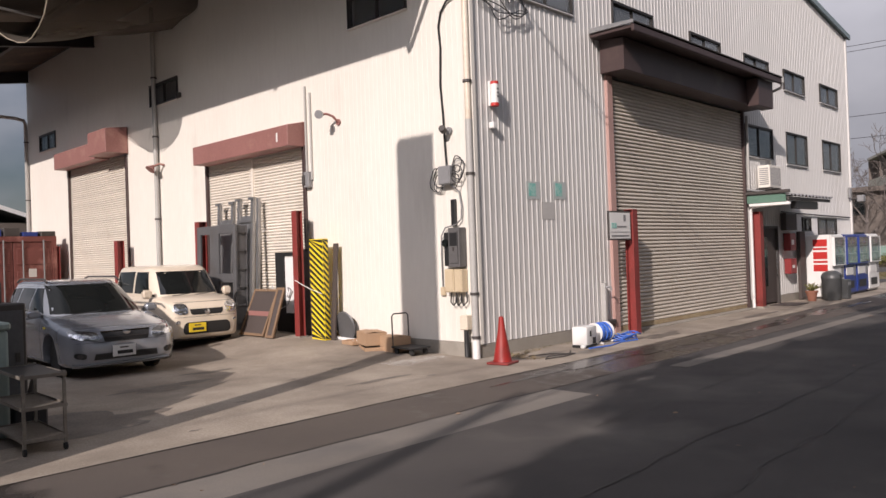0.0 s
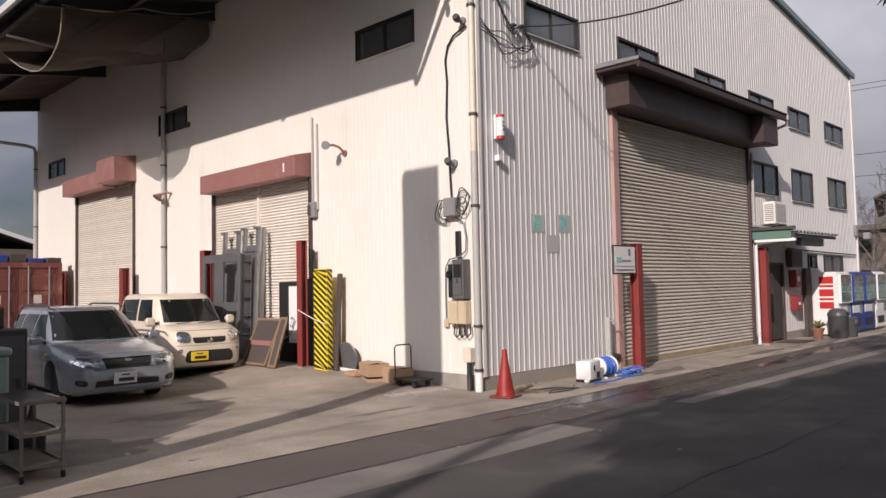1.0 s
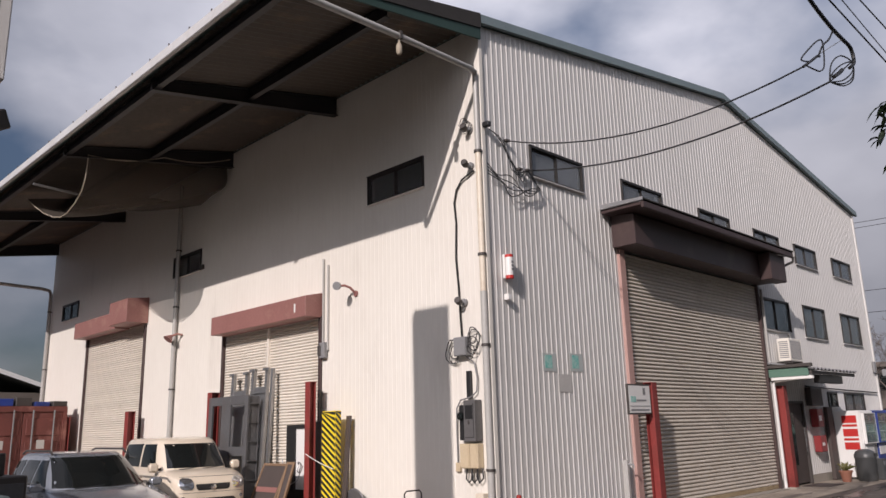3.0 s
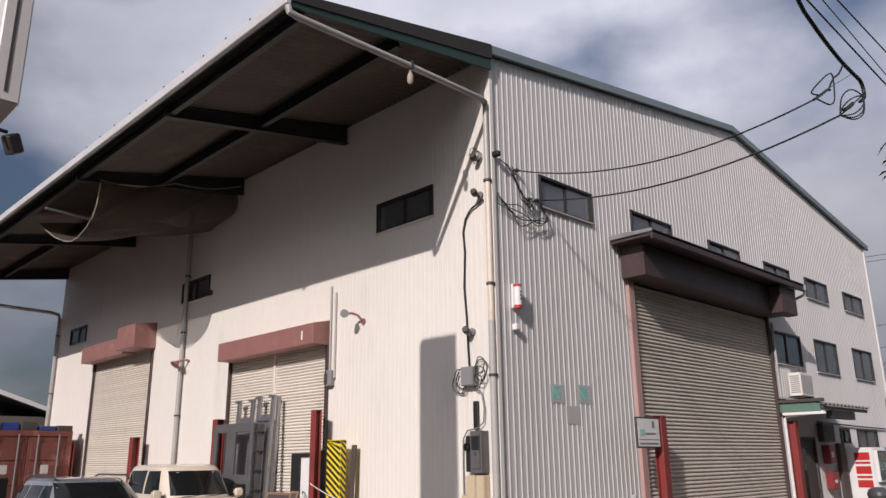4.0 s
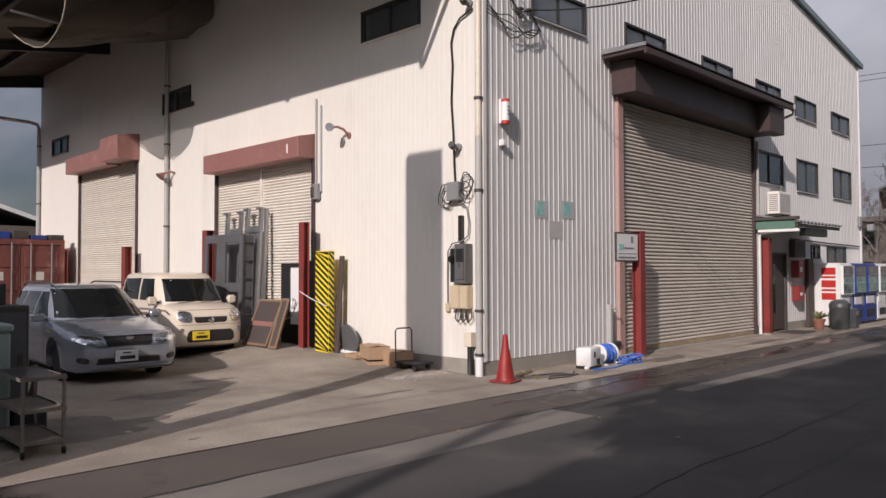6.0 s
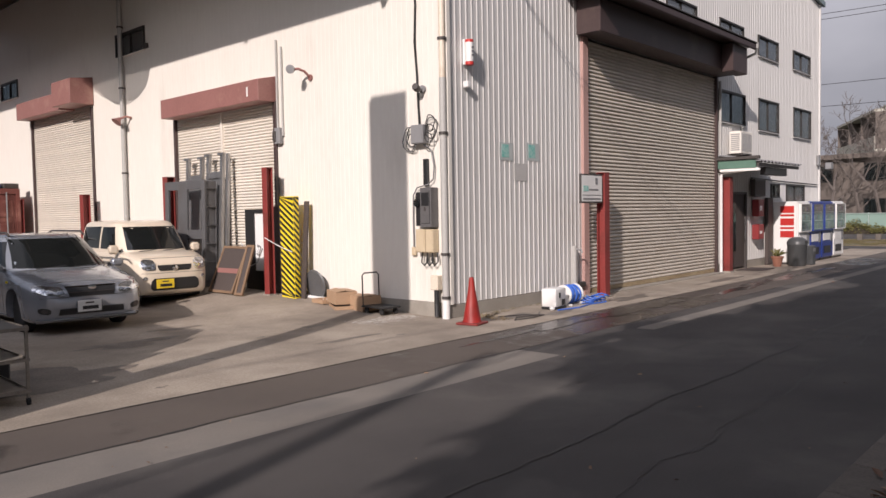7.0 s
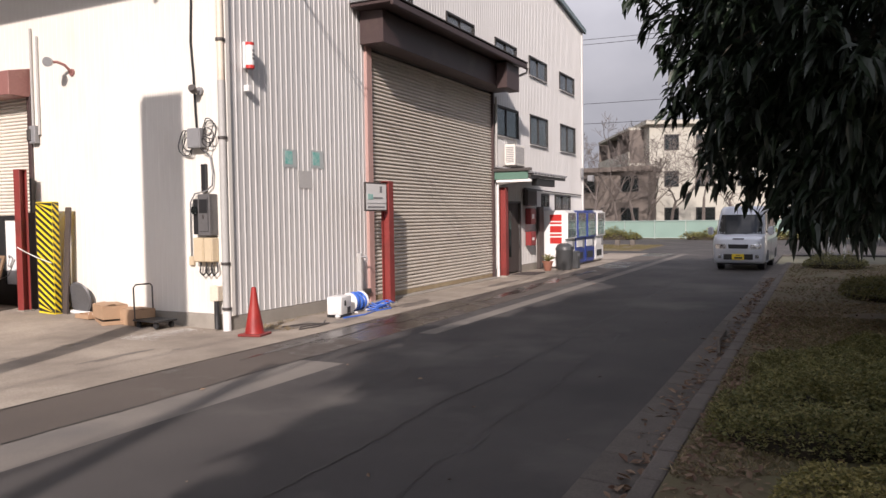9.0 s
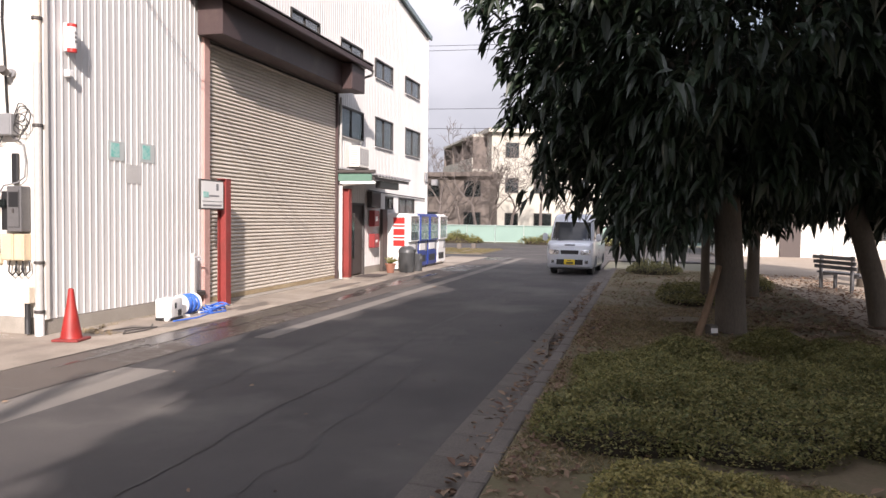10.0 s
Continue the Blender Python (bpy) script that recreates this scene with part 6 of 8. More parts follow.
for k in range(4):
    part("hose_coil", tube(bmesh.new(), [(0.42 + 0.05 * k + (0.2 + 0.03 * k) * math.cos(a), -0.12 - 0.04 * k + 0.16 * math.sin(a), 0.02 + 0.028 * k + 0.02 * math.sin(3 * a)) for a in (2 * math.pi * i / 16 for i in range(17))], 0.014, 6), "blue_hose", t)
cable("dark hose lying in curls on the apron", [(1.35, -0.75, 0.018), (1.0, -0.95, 0.018), (0.62, -0.82, 0.018), (0.35, -0.98, 0.018), (0.72, -1.05, 0.018), (1.1, -1.0, 0.018), (0.9, -0.72, 0.018), (0.5, -0.55, 0.018)], 0.008, "steel_dark")


def carton(label, x, y, z, a, w, d, h, flaps=True):
    t = thing("cardboard_box", label, "cardboard box", pose(x, y, z, 0, 0, a), group="cardboard boxes")
    k = 0.006
    part("bottom", boxes((-w / 2, -d / 2, 0, w / 2, d / 2, k)), "card", t)
    part("side_panel", boxes((-w / 2, -d / 2, k, -w / 2 + k, d / 2, h)), "card", t)
    part("side_panel", boxes((w / 2 - k, -d / 2, k, w / 2, d / 2, h)), "card", t)
    part("end_panel", boxes((-w / 2 + k, -d / 2, k, w / 2 - k, -d / 2 + k, h)), "card", t)
    part("end_panel", boxes((-w / 2 + k, d / 2 - k, k, w / 2 - k, d / 2, h)), "card", t)
    if flaps:
        bm = bmesh.new()
        box(bm, -w / 2 + k, 0, 0, w / 2 - k, d * 0.48, k, m=pose(0, -d / 2, h, 3, 0, 0))
        part("flap", bm, "card", t)
        bm = bmesh.new()
        box(bm, -w / 2 + k, -d * 0.48, 0, w / 2 - k, 0, k, m=pose(0, d / 2, h, -7, 0, 0))
        part("flap", bm, "card", t)
    return t


carton("brown cardboard box with half-open flaps by the wall", -0.38, 2.18, ground_z(2.18) + 0.075, 66, 0.56, 0.38, 0.21)
carton("flattened brown carton under another box", -0.40, 2.12, ground_z(1.9) + 0.006, 60, 0.62, 0.40, 0.06, False)
carton("worn cardboard box leaning beside the trolley", -0.30, 1.66, ground_z(1.66) + 0.006, 78, 0.42, 0.36, 0.24)
carton("low open carton at the end of the boxes", -0.30, 2.72, ground_z(2.72) + 0.012, 80, 0.40, 0.34, 0.07, False)

t = thing("hand_trolley", "small dark platform trolley with an upright handle", "trolley", pose(-0.36, 1.22, ground_z(1.22) + 0.004, 0, 0, 85))
part("platform", boxes((-0.28, -0.2, 0.10, 0.28, 0.2, 0.13), bevel=0.01), "black", t)
part("handle", tube(bmesh.new(), [(0.26, -0.17, 0.12), (0.27, -0.17, 0.62), (0.27, -0.13, 0.66), (0.27, 0.13, 0.66), (0.27, 0.17, 0.62), (0.26, 0.17, 0.12)], 0.012, 8), "steel_dark", t, smooth=True)
for x in (-0.2, 0.2):
    for y in (-0.14, 0.14):
        bm = bmesh.new()
        cyl(bm, (x, y - 0.015, 0.05), (x, y + 0.015, 0.05), 0.05, n=14)
        part("wheel", bm, "tire", t)
for k, (y0_, y1_) in enumerate(((2.7, 3.5), (2.9, 3.6))):
    bm = bmesh.new()
    cyl(bm, (-0.12 - 0.07 * k, y0_, ground_z(y0_) + 0.035), (-0.10 - 0.05 * k, y1_, ground_z(y1_) + 0.035), 0.03, n=10)
    tagged(part("plastic_pipe", bm, "white"), "pale plastic pipe lying along the wall foot", "pipe")

# hazard board and what leans beside it
hz = thing("hazard_board", "tall black and yellow striped hazard board", "hazard board")
part("panel", boxes((-0.40, 3.47, 0.135, -0.27, 3.88, 2.02), bevel=0.003), "yellow", hz)
HZ0, HZ1, STEP = 0.15, 2.01, 0.112


def stripe(p0, p1, rise, out):
    """One slanting black stripe between two upright lines of the board."""
    for k in range(-2, 17):
        z = HZ0 + STEP * k
        lo = [(p0, z + rise), (p1, z), (p1, z + STEP * 0.52), (p0, z + rise + STEP * 0.52)]
        lo = [(p, min(max(zz, HZ0), HZ1)) for p, zz in lo]
        if lo[3][1] - lo[0][1] < 0.004 and lo[2][1] - lo[1][1] < 0.004:
            continue
        bm = bmesh.new()
        v = [[bm.verts.new(Vector(p) + o) for p, zz in lo] for o in (out * 0.0005, out * 0.004)]
        for ring in v:
            for q, (p, zz) in zip(ring, lo):
                q.co.z = zz
        for f in (v[0], v[1][::-1]):
            bm.faces.new(f)
        for i in range(4):
            bm.faces.new((v[0][i], v[1][i], v[1][(i + 1) % 4], v[0][(i + 1) % 4]))
        bmesh.ops.recalc_face_normals(bm, faces=bm.faces[:])
        part("stripe", bm, "black", hz)


stripe((-0.40, 3.877, 0), (-0.40, 3.473, 0), 0.26, Vector((-1, 0, 0)))
stripe((-0.397, 3.47, 0), (-0.273, 3.47, 0), 0.13, Vector((0, -1, 0)))
t = thing("plank", "brown plank leaning behind the hazard board", "plank")
bm = bmesh.new()
box(bm, -0.02, 0.0, 0.0, 0.02, 0.12, 1.80, 0.004, pose(-0.25, 3.36, 0.13, 0, 4, 0))
part("board", bm, "wood_dark", t)
t = thing("grey_disc", "round grey disc leaning against the wall", "disc")
bm = bmesh.new()
lathe(bm, ((0.02, -0.02), (0.26, -0.02), (0.28, 0.0), (0.26, 0.02), (0.02, 0.02)), 28, pose(-0.14, 3.20, ground_z(3.2) + 0.275, 0, 80, 0))
part("plate", bm, "grey_steel", t, smooth=True)
t = thing("white_board", "black framed board with a white sheet beside the post", "notice board")
part("frame", boxes((-0.16, 5.10, 0.19, -0.10, 5.40, 1.80), (-0.16, 4.44, 0.19, -0.10, 4.50, 1.80), (-0.16, 4.50, 1.73, -0.10, 5.10, 1.80), (-0.16, 4.50, 0.19, -0.10, 5.10, 0.58)), "black", t)
part("panel", boxes((-0.13, 4.50, 0.58, -0.11, 5.10, 1.73)), "white", t, "white sheet")
t = thing("dark_panel", "tall dark panel behind the hazard board", "panel")
part("panel", boxes((-0.18, 4.06, 0.17, -0.12, 4.42, 1.85), bevel=0.004), "wood_dark", t)
t = thing("angle_post", "short grey steel angle beside the guide rail", "steel angle")
part("angle", boxes((-0.12, 4.36, 0.17, -0.06, 4.42, 2.45)), "steel_dark", t)
cable("white rope tied from the red post to the board", sag((-0.53, 4.20, 1.26), (-0.42, 3.5, 1.0), 0.02, 8), 0.008, "white", name="rope")
cable("pale rope hanging in a loop from the post", [(-0.53, 4.28, 1.05), (-0.50, 4.5, 0.78), (-0.45, 4.8, 0.70), (-0.40, 5.05, 0.80), (-0.35, 5.25, 1.15)], 0.01, "galv", name="rope")
part_ = thing("rope_coil", "pale rope coil hung on the red post", "rope")
part("coil", tube(bmesh.new(), loop_cable((-0.56, 4.36, 1.02), 0.05, "x", 2.0, 24, 2.0), 0.012, 6), "galv", part_)


def a_board(label, x, y, a, lean, w, h, mid):
    t = thing("leaning_board", label, "board", pose(x, y, ground_z(y) + 0.004, 0, 0, a))
    mm = pose(0, 0, 0, lean, 0, 0)
    for x0, x1, z0, z1, nm in ((-w / 2, -w / 2 + 0.05, 0, h, "stile"), (w / 2 - 0.05, w / 2, 0, h, "stile"), (-w / 2 + 0.05, w / 2 - 0.05, h - 0.05, h, "rail"), (-w / 2 + 0.05, w / 2 - 0.05, 0.0, 0.05, "rail")):
        bm = bmesh.new()
        box(bm, x0, -0.02, z0, x1, 0.02, z1, 0.003, mm)
        part(nm, bm, "wood", t)
    bm = bmesh.new()
    box(bm, -w / 2 + 0.05, -0.008, 0.05, w / 2 - 0.05, 0.008, h - 0.05, 0.0, mm)
    part("panel", bm, "wood_dark", t)
    if mid:
        bm = bmesh.new()
        box(bm, -w / 2 + 0.06, -0.014, h * 0.42, w / 2 - 0.07, -0.009, h * 0.52, 0.0, mm)
        part("brown_strip", bm, "maroon", t)
    return t


a_board("dark wooden-framed board leaning near the post", -0.97, 5.08, -90, -24, 0.84, 0.96, True)
a_board("narrow wooden frame leaning on the dark board", -0.93, 4.52, -80, -21, 0.22, 1.0, False)

# grey steel frame and aluminium frames stacked at the shutter
fr = thing("machine_guard", "large dark grey steel frame with cut-outs leaning at the shutter", "steel guard", pose(-0.64, 6.17, 0.235, 0, 1, 0))
for y0_, y1_, z0_, z1_ in ((0.0, 0.12, 0.0, 2.20), (0.69, 1.06, 0.0, 2.20), (1.47, 1.62, 0.0, 2.20), (0.12, 0.69, 2.02, 2.20), (1.06, 1.47, 2.02, 2.20), (0.12, 0.69, 0.98, 1.17), (1.06, 1.47, 0.98, 1.17), (0.12, 0.69, 0.0, 0.14), (1.06, 1.47, 0.0, 0.14)):
    part("member", boxes((0.0, y0_, z0_, 0.05, y1_, z1_), bevel=0.005), "grey_steel", fr)
part("side_web", boxes((0.052, 0.03, 0.0, 0.26, 0.05, 2.18)), "grey_steel", fr)
part("rear_flange", boxes((0.262, 0.0, 0.0, 0.28, 0.10, 2.18)), "grey_steel", fr)
for k in range(6):
    part("side_rib", boxes((0.055, -0.02, 0.12 + 0.38 * k, 0.26, 0.028, 0.135 + 0.38 * k)), "grey_steel", fr)
for k, (ya, wide, tall) in enumerate(((6.10, 0.62, 2.74), (6.90, 0.66, 2.70))):
    al = thing("metal_rack", "tall galvanised rack frame stacked against the shutter", "metal rack", pose(-0.34, ya, 0.24, 0, 3, 0), group="stacked rack frames")
    for y in (0.0, wide - 0.09):
        part("upright", boxes((0, y, 0, 0.02, y + 0.09, tall), (0.02, y, 0, 0.07, y + 0.015, tall), (0.02, y + 0.075, 0, 0.07, y + 0.09, tall)), "galv", al)
    part("web_panel", boxes((0.03, 0.09, 0.3, 0.045, wide - 0.09, tall - 0.36)), "galv", al)
    for z in (0.5, tall - 0.5):
        part("crossbar", boxes((-0.012, 0.0, z, -0.001, wide, z + 0.05)), "galv", al)
    for y in (0.0, wide - 0.09):
        part("hook", boxes((-0.03, y - 0.06, tall + 0.002, 0.05, y + 0.15, tall + 0.02), (-0.03, y - 0.06, tall - 0.03, -0.02, y + 0.15, tall + 0.002)), "galv", al)
t = thing("steel_angle", "long pale steel angle leaning on the shutter", "steel angle", pose(-0.36, 5.82, 0.235, -2.5, 4, 0))
part("long_leg", boxes((0, 0, 0, 0.012, 0.08, 2.75)), "galv", t)
part("short_leg", boxes((0.012, 0, 0, 0.06, 0.012, 2.75)), "galv", t)

# tool cart and machines at the side of the yard
ct = thing("tool_cart", "three-tier grey steel tool cart on castors", "tool cart", pose(-6.55, -0.16, 0.004, 0, 0, -2))
for x in (-0.17, 0.17):
    for y in (-0.44, 0.44):
        part("leg", boxes((x - 0.013, y - 0.013, 0.06, x + 0.013, y - 0.008, 0.72), (x - 0.013, y - 0.008, 0.06, x - 0.008, y + 0.013, 0.72)), "old_steel", ct)
        bm = bmesh.new()
        cyl(bm, (x - 0.012, y, 0.035), (x + 0.012, y, 0.035), 0.035, n=12)
        part("castor", bm, "tire", ct)
for z in (0.12, 0.40, 0.68):
    s = part("tray", boxes((-0.185, -0.455, z, 0.185, 0.455, z + 0.008)), "old_steel", ct)
    part("tray_lip", boxes((-0.19, -0.46, z - 0.006, -0.185, 0.46, z + 0.024), (0.185, -0.46, z - 0.006, 0.19, 0.46, z + 0.024), (-0.185, -0.46, z - 0.006, 0.185, -0.455, z + 0.024), (-0.185, 0.455, z - 0.006, 0.185, 0.46, z + 0.024)), "old_steel", s)
part("mat", boxes((-0.18, -0.45, 0.689, 0.18, 0.45, 0.698), bevel=0.002), "black", ct, "dark rubber mat")
t = thing("machine_cabinet", "dark grey machine cabinet with a small box on top", "machine", pose(-6.52, 1.05, ground_z(1.05) + 0.004, 0, 0, 6))
part("cabinet", boxes((-0.26, -0.25, 0.05, 0.24, 0.30, 1.27), bevel=0.015), "steel_dark", t)
part("plinth", boxes((-0.24, -0.23, 0.0, 0.22, 0.28, 0.05)), "black", t)
part("control_box", boxes((-0.12, -0.12, 1.275, 0.06, 0.10, 1.50), bevel=0.012), "steel_dark", t)
part("door", boxes((-0.22, -0.262, 0.15, 0.20, -0.252, 1.2), bevel=0.003), "grey_steel", t)
part("latch", boxes((0.12, -0.275, 0.66, 0.16, -0.263, 0.76)), "steel_dark", t)
t = thing("storage_bin", "pale green plastic bin with a lid", "bin", pose(-6.78, 0.58, ground_z(0.58) + 0.004))
part("tub", boxes((-0.25, -0.22, 0.0, 0.22, 0.2, 1.05), bevel=0.03), "pale_green", t)
part("lid", boxes((-0.27, -0.24, 1.052, 0.24, 0.22, 1.13), bevel=0.02), "pale_green", t)
t = thing("scrap_heap", "dark machine parts on the ground beside the cart", "machine parts", pose(-6.62, 0.62, 0.01))
part("block", boxes((0.1, -0.2, 0.0, 0.42, 0.15, 0.32), bevel=0.02), "black", t)
part("pipe_stub", tube(bmesh.new(), [(0.3, 0.0, 0.3), (0.34, -0.05, 0.52), (0.42, -0.08, 0.6)], 0.03, 8), "steel_dark", t)

# shipping container at the back of the yard
cz = 0.10
ctn = thing("shipping_container", "weathered red shipping container with locking bars", "shipping container", pose(-1.62, 17.0, cz))
W, H, LC = 2.44, 2.50, 6.06
part("corner_frame", boxes((-W / 2, 0, 0, -W / 2 + 0.12, 0.12, H), (W / 2 - 0.12, 0, 0, W / 2, 0.12, H), (-W / 2 + 0.12, 0, 0, W / 2 - 0.12, 0.1, 0.14), (-W / 2 + 0.12, 0, H - 0.13, W / 2 - 0.12, 0.1, H)), "rust_red", ctn)
for s in (-1, 1):
    bm = bmesh.new()
    n = 46
    rows_v = []
    for i in range(n + 1):
        y = 0.12 + (LC - 0.24) * i / n
        k = 0.0 if (i // 2) % 2 else -0.035
        rows_v.append([bm.verts.new((s * (W / 2 - 0.01 + k), y, z)) for z in (0.0, H)])
    for a, b in zip(rows_v, rows_v[1:]):
        bm.faces.new((a[0], b[0], b[1], a[1]))
    part("side_wall", bm, "rust_red", ctn)
    x0, x1 = (0.012, W / 2 - 0.125) if s > 0 else (-W / 2 + 0.125, -0.012)
    d = part("door", boxes((x0, 0.03, 0.15, x1, 0.07, H - 0.14), bevel=0.008), "rust_red", ctn)
    for k in range(3):
        z = 0.32 + 0.68 * k
        part("door_rib", boxes((x0 + 0.08, 0.005, z, x1 - 0.08, 0.029, z + 0.5), bevel=0.012), "rust_red", d)
    for x in (x0 + 0.25, x1 - 0.25):
        bm = bmesh.new()
        cyl(bm, (x, -0.02, 0.1), (x, -0.02, H - 0.08), 0.022, n=8)
        part("locking_bar", bm, "box_grey", d)
    part("label_sheet", boxes((x0 + 0.4, -0.001, 1.3, x0 + 0.62, 0.004, 1.55)), "sheet_grey", d)
part("roof_panel", boxes((-W / 2, 0.0, H, W / 2, LC, H + 0.03)), "rust_red", ctn)
part("rear_wall", boxes((-W / 2, LC - 0.06, 0, W / 2, LC, H)), "rust_red", ctn)
for k in range(5):
    t = thing("crate", "dark blue crate on top of the container", "crate", pose(-2.6 + 0.5 * k, 17.3, cz + H + 0.03, 0, 0, 4 * k - 8), group="crates on the container")
    part("tub", boxes((-0.22, -0.16, 0.0, 0.22, 0.16, (0.30, 0.22, 0.26, 0.14, 0.16)[k]), bevel=0.015), "blue" if k % 2 else "steel_dark", t)
t = thing("maroon_panel", "dark maroon panel standing between container and wall", "panel")
part("panel", boxes((-0.32, 17.6, 0.27, -0.10, 17.75, 2.2), bevel=0.008), "maroon", t)

# netting rolled under the canopy
net = thing("net", "beige net hanging in a swag under the canopy beams", "net")
bm = bmesh.new()
nu, nv = 24, 32
SWAG = ((8.2, 0.19), (8.21, 0.42), (8.26, 0.72), (8.42, 0.96), (8.75, 1.14), (9.2, 1.27), (9.6, 1.28), (10.1, 1.17), (10.8, 0.92), (11.5, 0.60), (12.2, 0.25))
grid_v = []
for i in range(nu + 1):
    u = i / nu
    x = -3.42 + 3.3 * u
    row = []
    for j in range(nv + 1):
        v = (len(SWAG) - 1) * j / nv
        k = min(int(v), len(SWAG) - 2)
        y, drop = (SWAG[k][q] + (SWAG[k + 1][q] - SWAG[k][q]) * (v - k) for q in (0, 1))
        drop = 0.19 + (drop - 0.19) * (1.0 - 0.22 * u) + 0.09 * abs(math.sin(6.28 * u)) * (1 - j / nv)
        row.append(bm.verts.new((x + 0.05 * math.sin(0.5 * j + 3 * u), y, canopy_z(x) - drop + 0.015 * math.sin(9 * u + 0.8 * j))))
    grid_v.append(row)
for a, b in zip(grid_v, grid_v[1:]):
    for j in range(nv):
        bm.faces.new((a[j], a[j + 1], b[j + 1], b[j]))
part("mesh_sheet", bm, "net_shaded", net, smooth=True)
part("side_rope", tube(bmesh.new(), [v_ for v_ in [(-3.43, y, canopy_z(-3.42) - d) for y, d in SWAG]], 0.012, 6), "net", net)
part("edge_rope", tube(bmesh.new(), [(-3.42 + 3.3 * k / 16, 8.17, canopy_z(-3.42 + 3.3 * k / 16) - 0.22 - 0.10 * abs(math.sin(math.pi * k / 8))) for k in range(17)], 0.014, 6), "net", net)
part("spreader_pole", tube(bmesh.new(), [(-3.98, 9.85, 7.20), (-2.9, 9.9, 7.16)], 0.03, 8), "galv", net)
t = thing("hanging_lamp", "small pale lamp hanging from the eave pipe", "lamp")
bm = bmesh.new()
lathe(bm, ((0.015, 0.0), (0.02, -0.08), (0.045, -0.13), (0.05, -0.22), (0.03, -0.27), (0.01, -0.28)), 14, pose(-1.9, -0.09, 7.45))
part("bulb_guard", bm, "net", t, smooth=True)
part("hook", boxes((-1.92, -0.15, 7.42, -1.88, -0.03, 7.55)), "steel_dark", t)

# ---- pylon sign by the yard entrance, overhead ----
py = thing("pylon_sign", "tall grey box sign on a steel pole with a floodlight", "pylon sign")
part("sign_box", boxes((-7.70, -1.83, 4.32, -7.50, -1.00, 7.94), bevel=0.012), "wall_grey", py)
part("sign_edge", boxes((-7.62, -1.836, 4.4, -7.60, -1.831, 7.9)), "steel_dark", py)
bm = bmesh.new()
cyl(bm, (-7.70, -1.14, 0.0), (-7.70, -1.14, 4.36), 0.20, n=18)
part("pole", bm, "galv", py, smooth=True)
fl = part("floodlight_arm", tube(bmesh.new(), [(-7.72, -1.52, 4.36), (-7.64, -1.50, 4.22), (-7.47, -1.45, 4.23)], 0.016, 8), "steel_dark", py, smooth=True)
bm = bmesh.new()
box(bm, -0.06, -0.05, -0.13, 0.06, 0.05, 0.03, 0.012, pose(-7.43, -1.42, 4.20, 10, -32, 20))
part("floodlight_head", bm, "steel_dark", fl)

# ---- unseen shed on the yard's sunny side, outlined to cast the yard's shade ----
nb = thing("shed", "plain dark unseen shed with a low sloping end, shaped to shade the yard", "shed")
bm = bmesh.new()
edge = ((-1.40, 0.0), (-1.40, 1.75), (-1.20, 2.25), (-1.08, 2.15), (-0.80, 2.75), (-0.70, 2.6), (-0.45, 3.2), (-0.35, 3.1), (0.0, 3.45), (0.5, 3.35), (26.0, 3.45), (26.0, 0.0))
v = [[bm.verts.new((x, y, z)) for y, z in edge] for x in (-20.0, -9.05)]
for k in range(len(edge)):
    q = (k + 1) % len(edge)
    bm.faces.new((v[0][k], v[0][q], v[1][q], v[1][k]))
bm.faces.new(v[0][::-1])
bm.faces.new(v[1])
bmesh.ops.recalc_face_normals(bm, faces=bm.faces[:])
# dark all over so that it bounces little light into the yard
part("wall", bm, "roof_black", nb)
# added unseen block: keeps low western sky off the wall under the canopy
nb = thing("sky_blocker", "unseen dark block added behind the shed to cut the western skylight", "building")
part("wall", boxes((-34, 5.0, 0.0, -22.0, 45, 12.0)), "steel_dark", nb)

def smooth_path(pts, n=6):
    """A rounded line through a few points."""
    p = [Vector(q) for q in pts]
    p = [p[0]] + p + [p[-1]]
    out = []
    for a, b, c, d in zip(p, p[1:], p[2:], p[3:]):
        for i in range(n):
            t = i / n
            out.append(0.5 * (2 * b + (c - a) * t + (2 * a - 5 * b + 4 * c - d) * t ** 2 + (3 * b - a - 3 * c + d) * t ** 3))
    return out + [p[-1]]


# ---- unseen pole behind the verge kerb, leaned to cast the band across the road ----
up_ = thing("utility_pole", "unseen grey concrete pole beside the verge kerb, added for its shadow on the road", "utility pole", pose(-17.8, -7.34, 0.05, 5, 0, 0))
part("shaft", tube(bmesh.new(), [(0, 0, -0.1), (0, 0, 4.0), (0, 0, 9.0)], [0.14, 0.12, 0.10], 14), "found", up_, smooth=True)

# ---- overhead cables ----
cable("thick black service cable bundle along the street", [Vector((-26 + 1.05 * i, -9.0 + 0.155 * i, 8.0 - 0.042 * i - 0.15 * math.sin(i / 25 * math.pi))) for i in range(25)] + smooth_path([(0.20, -5.12, 6.98), (0.80, -5.12, 6.83), (1.36, -5.12, 6.74), (1.78, -5.12, 6.72), (2.11, -5.12, 6.70), (2.16, -5.12, 6.50), (1.91, -5.12, 6.33)], 4), 0.026)
cable("black service drop to the warehouse wall", sag((1.10, -0.06, 6.01), (0.94, -5.12, 5.81), 0.30), 0.013)
cable("thin black drop wire to the warehouse wall", sag((0.57, -0.06, 6.43), (0.04, -5.12, 5.72), 0.36), 0.011)
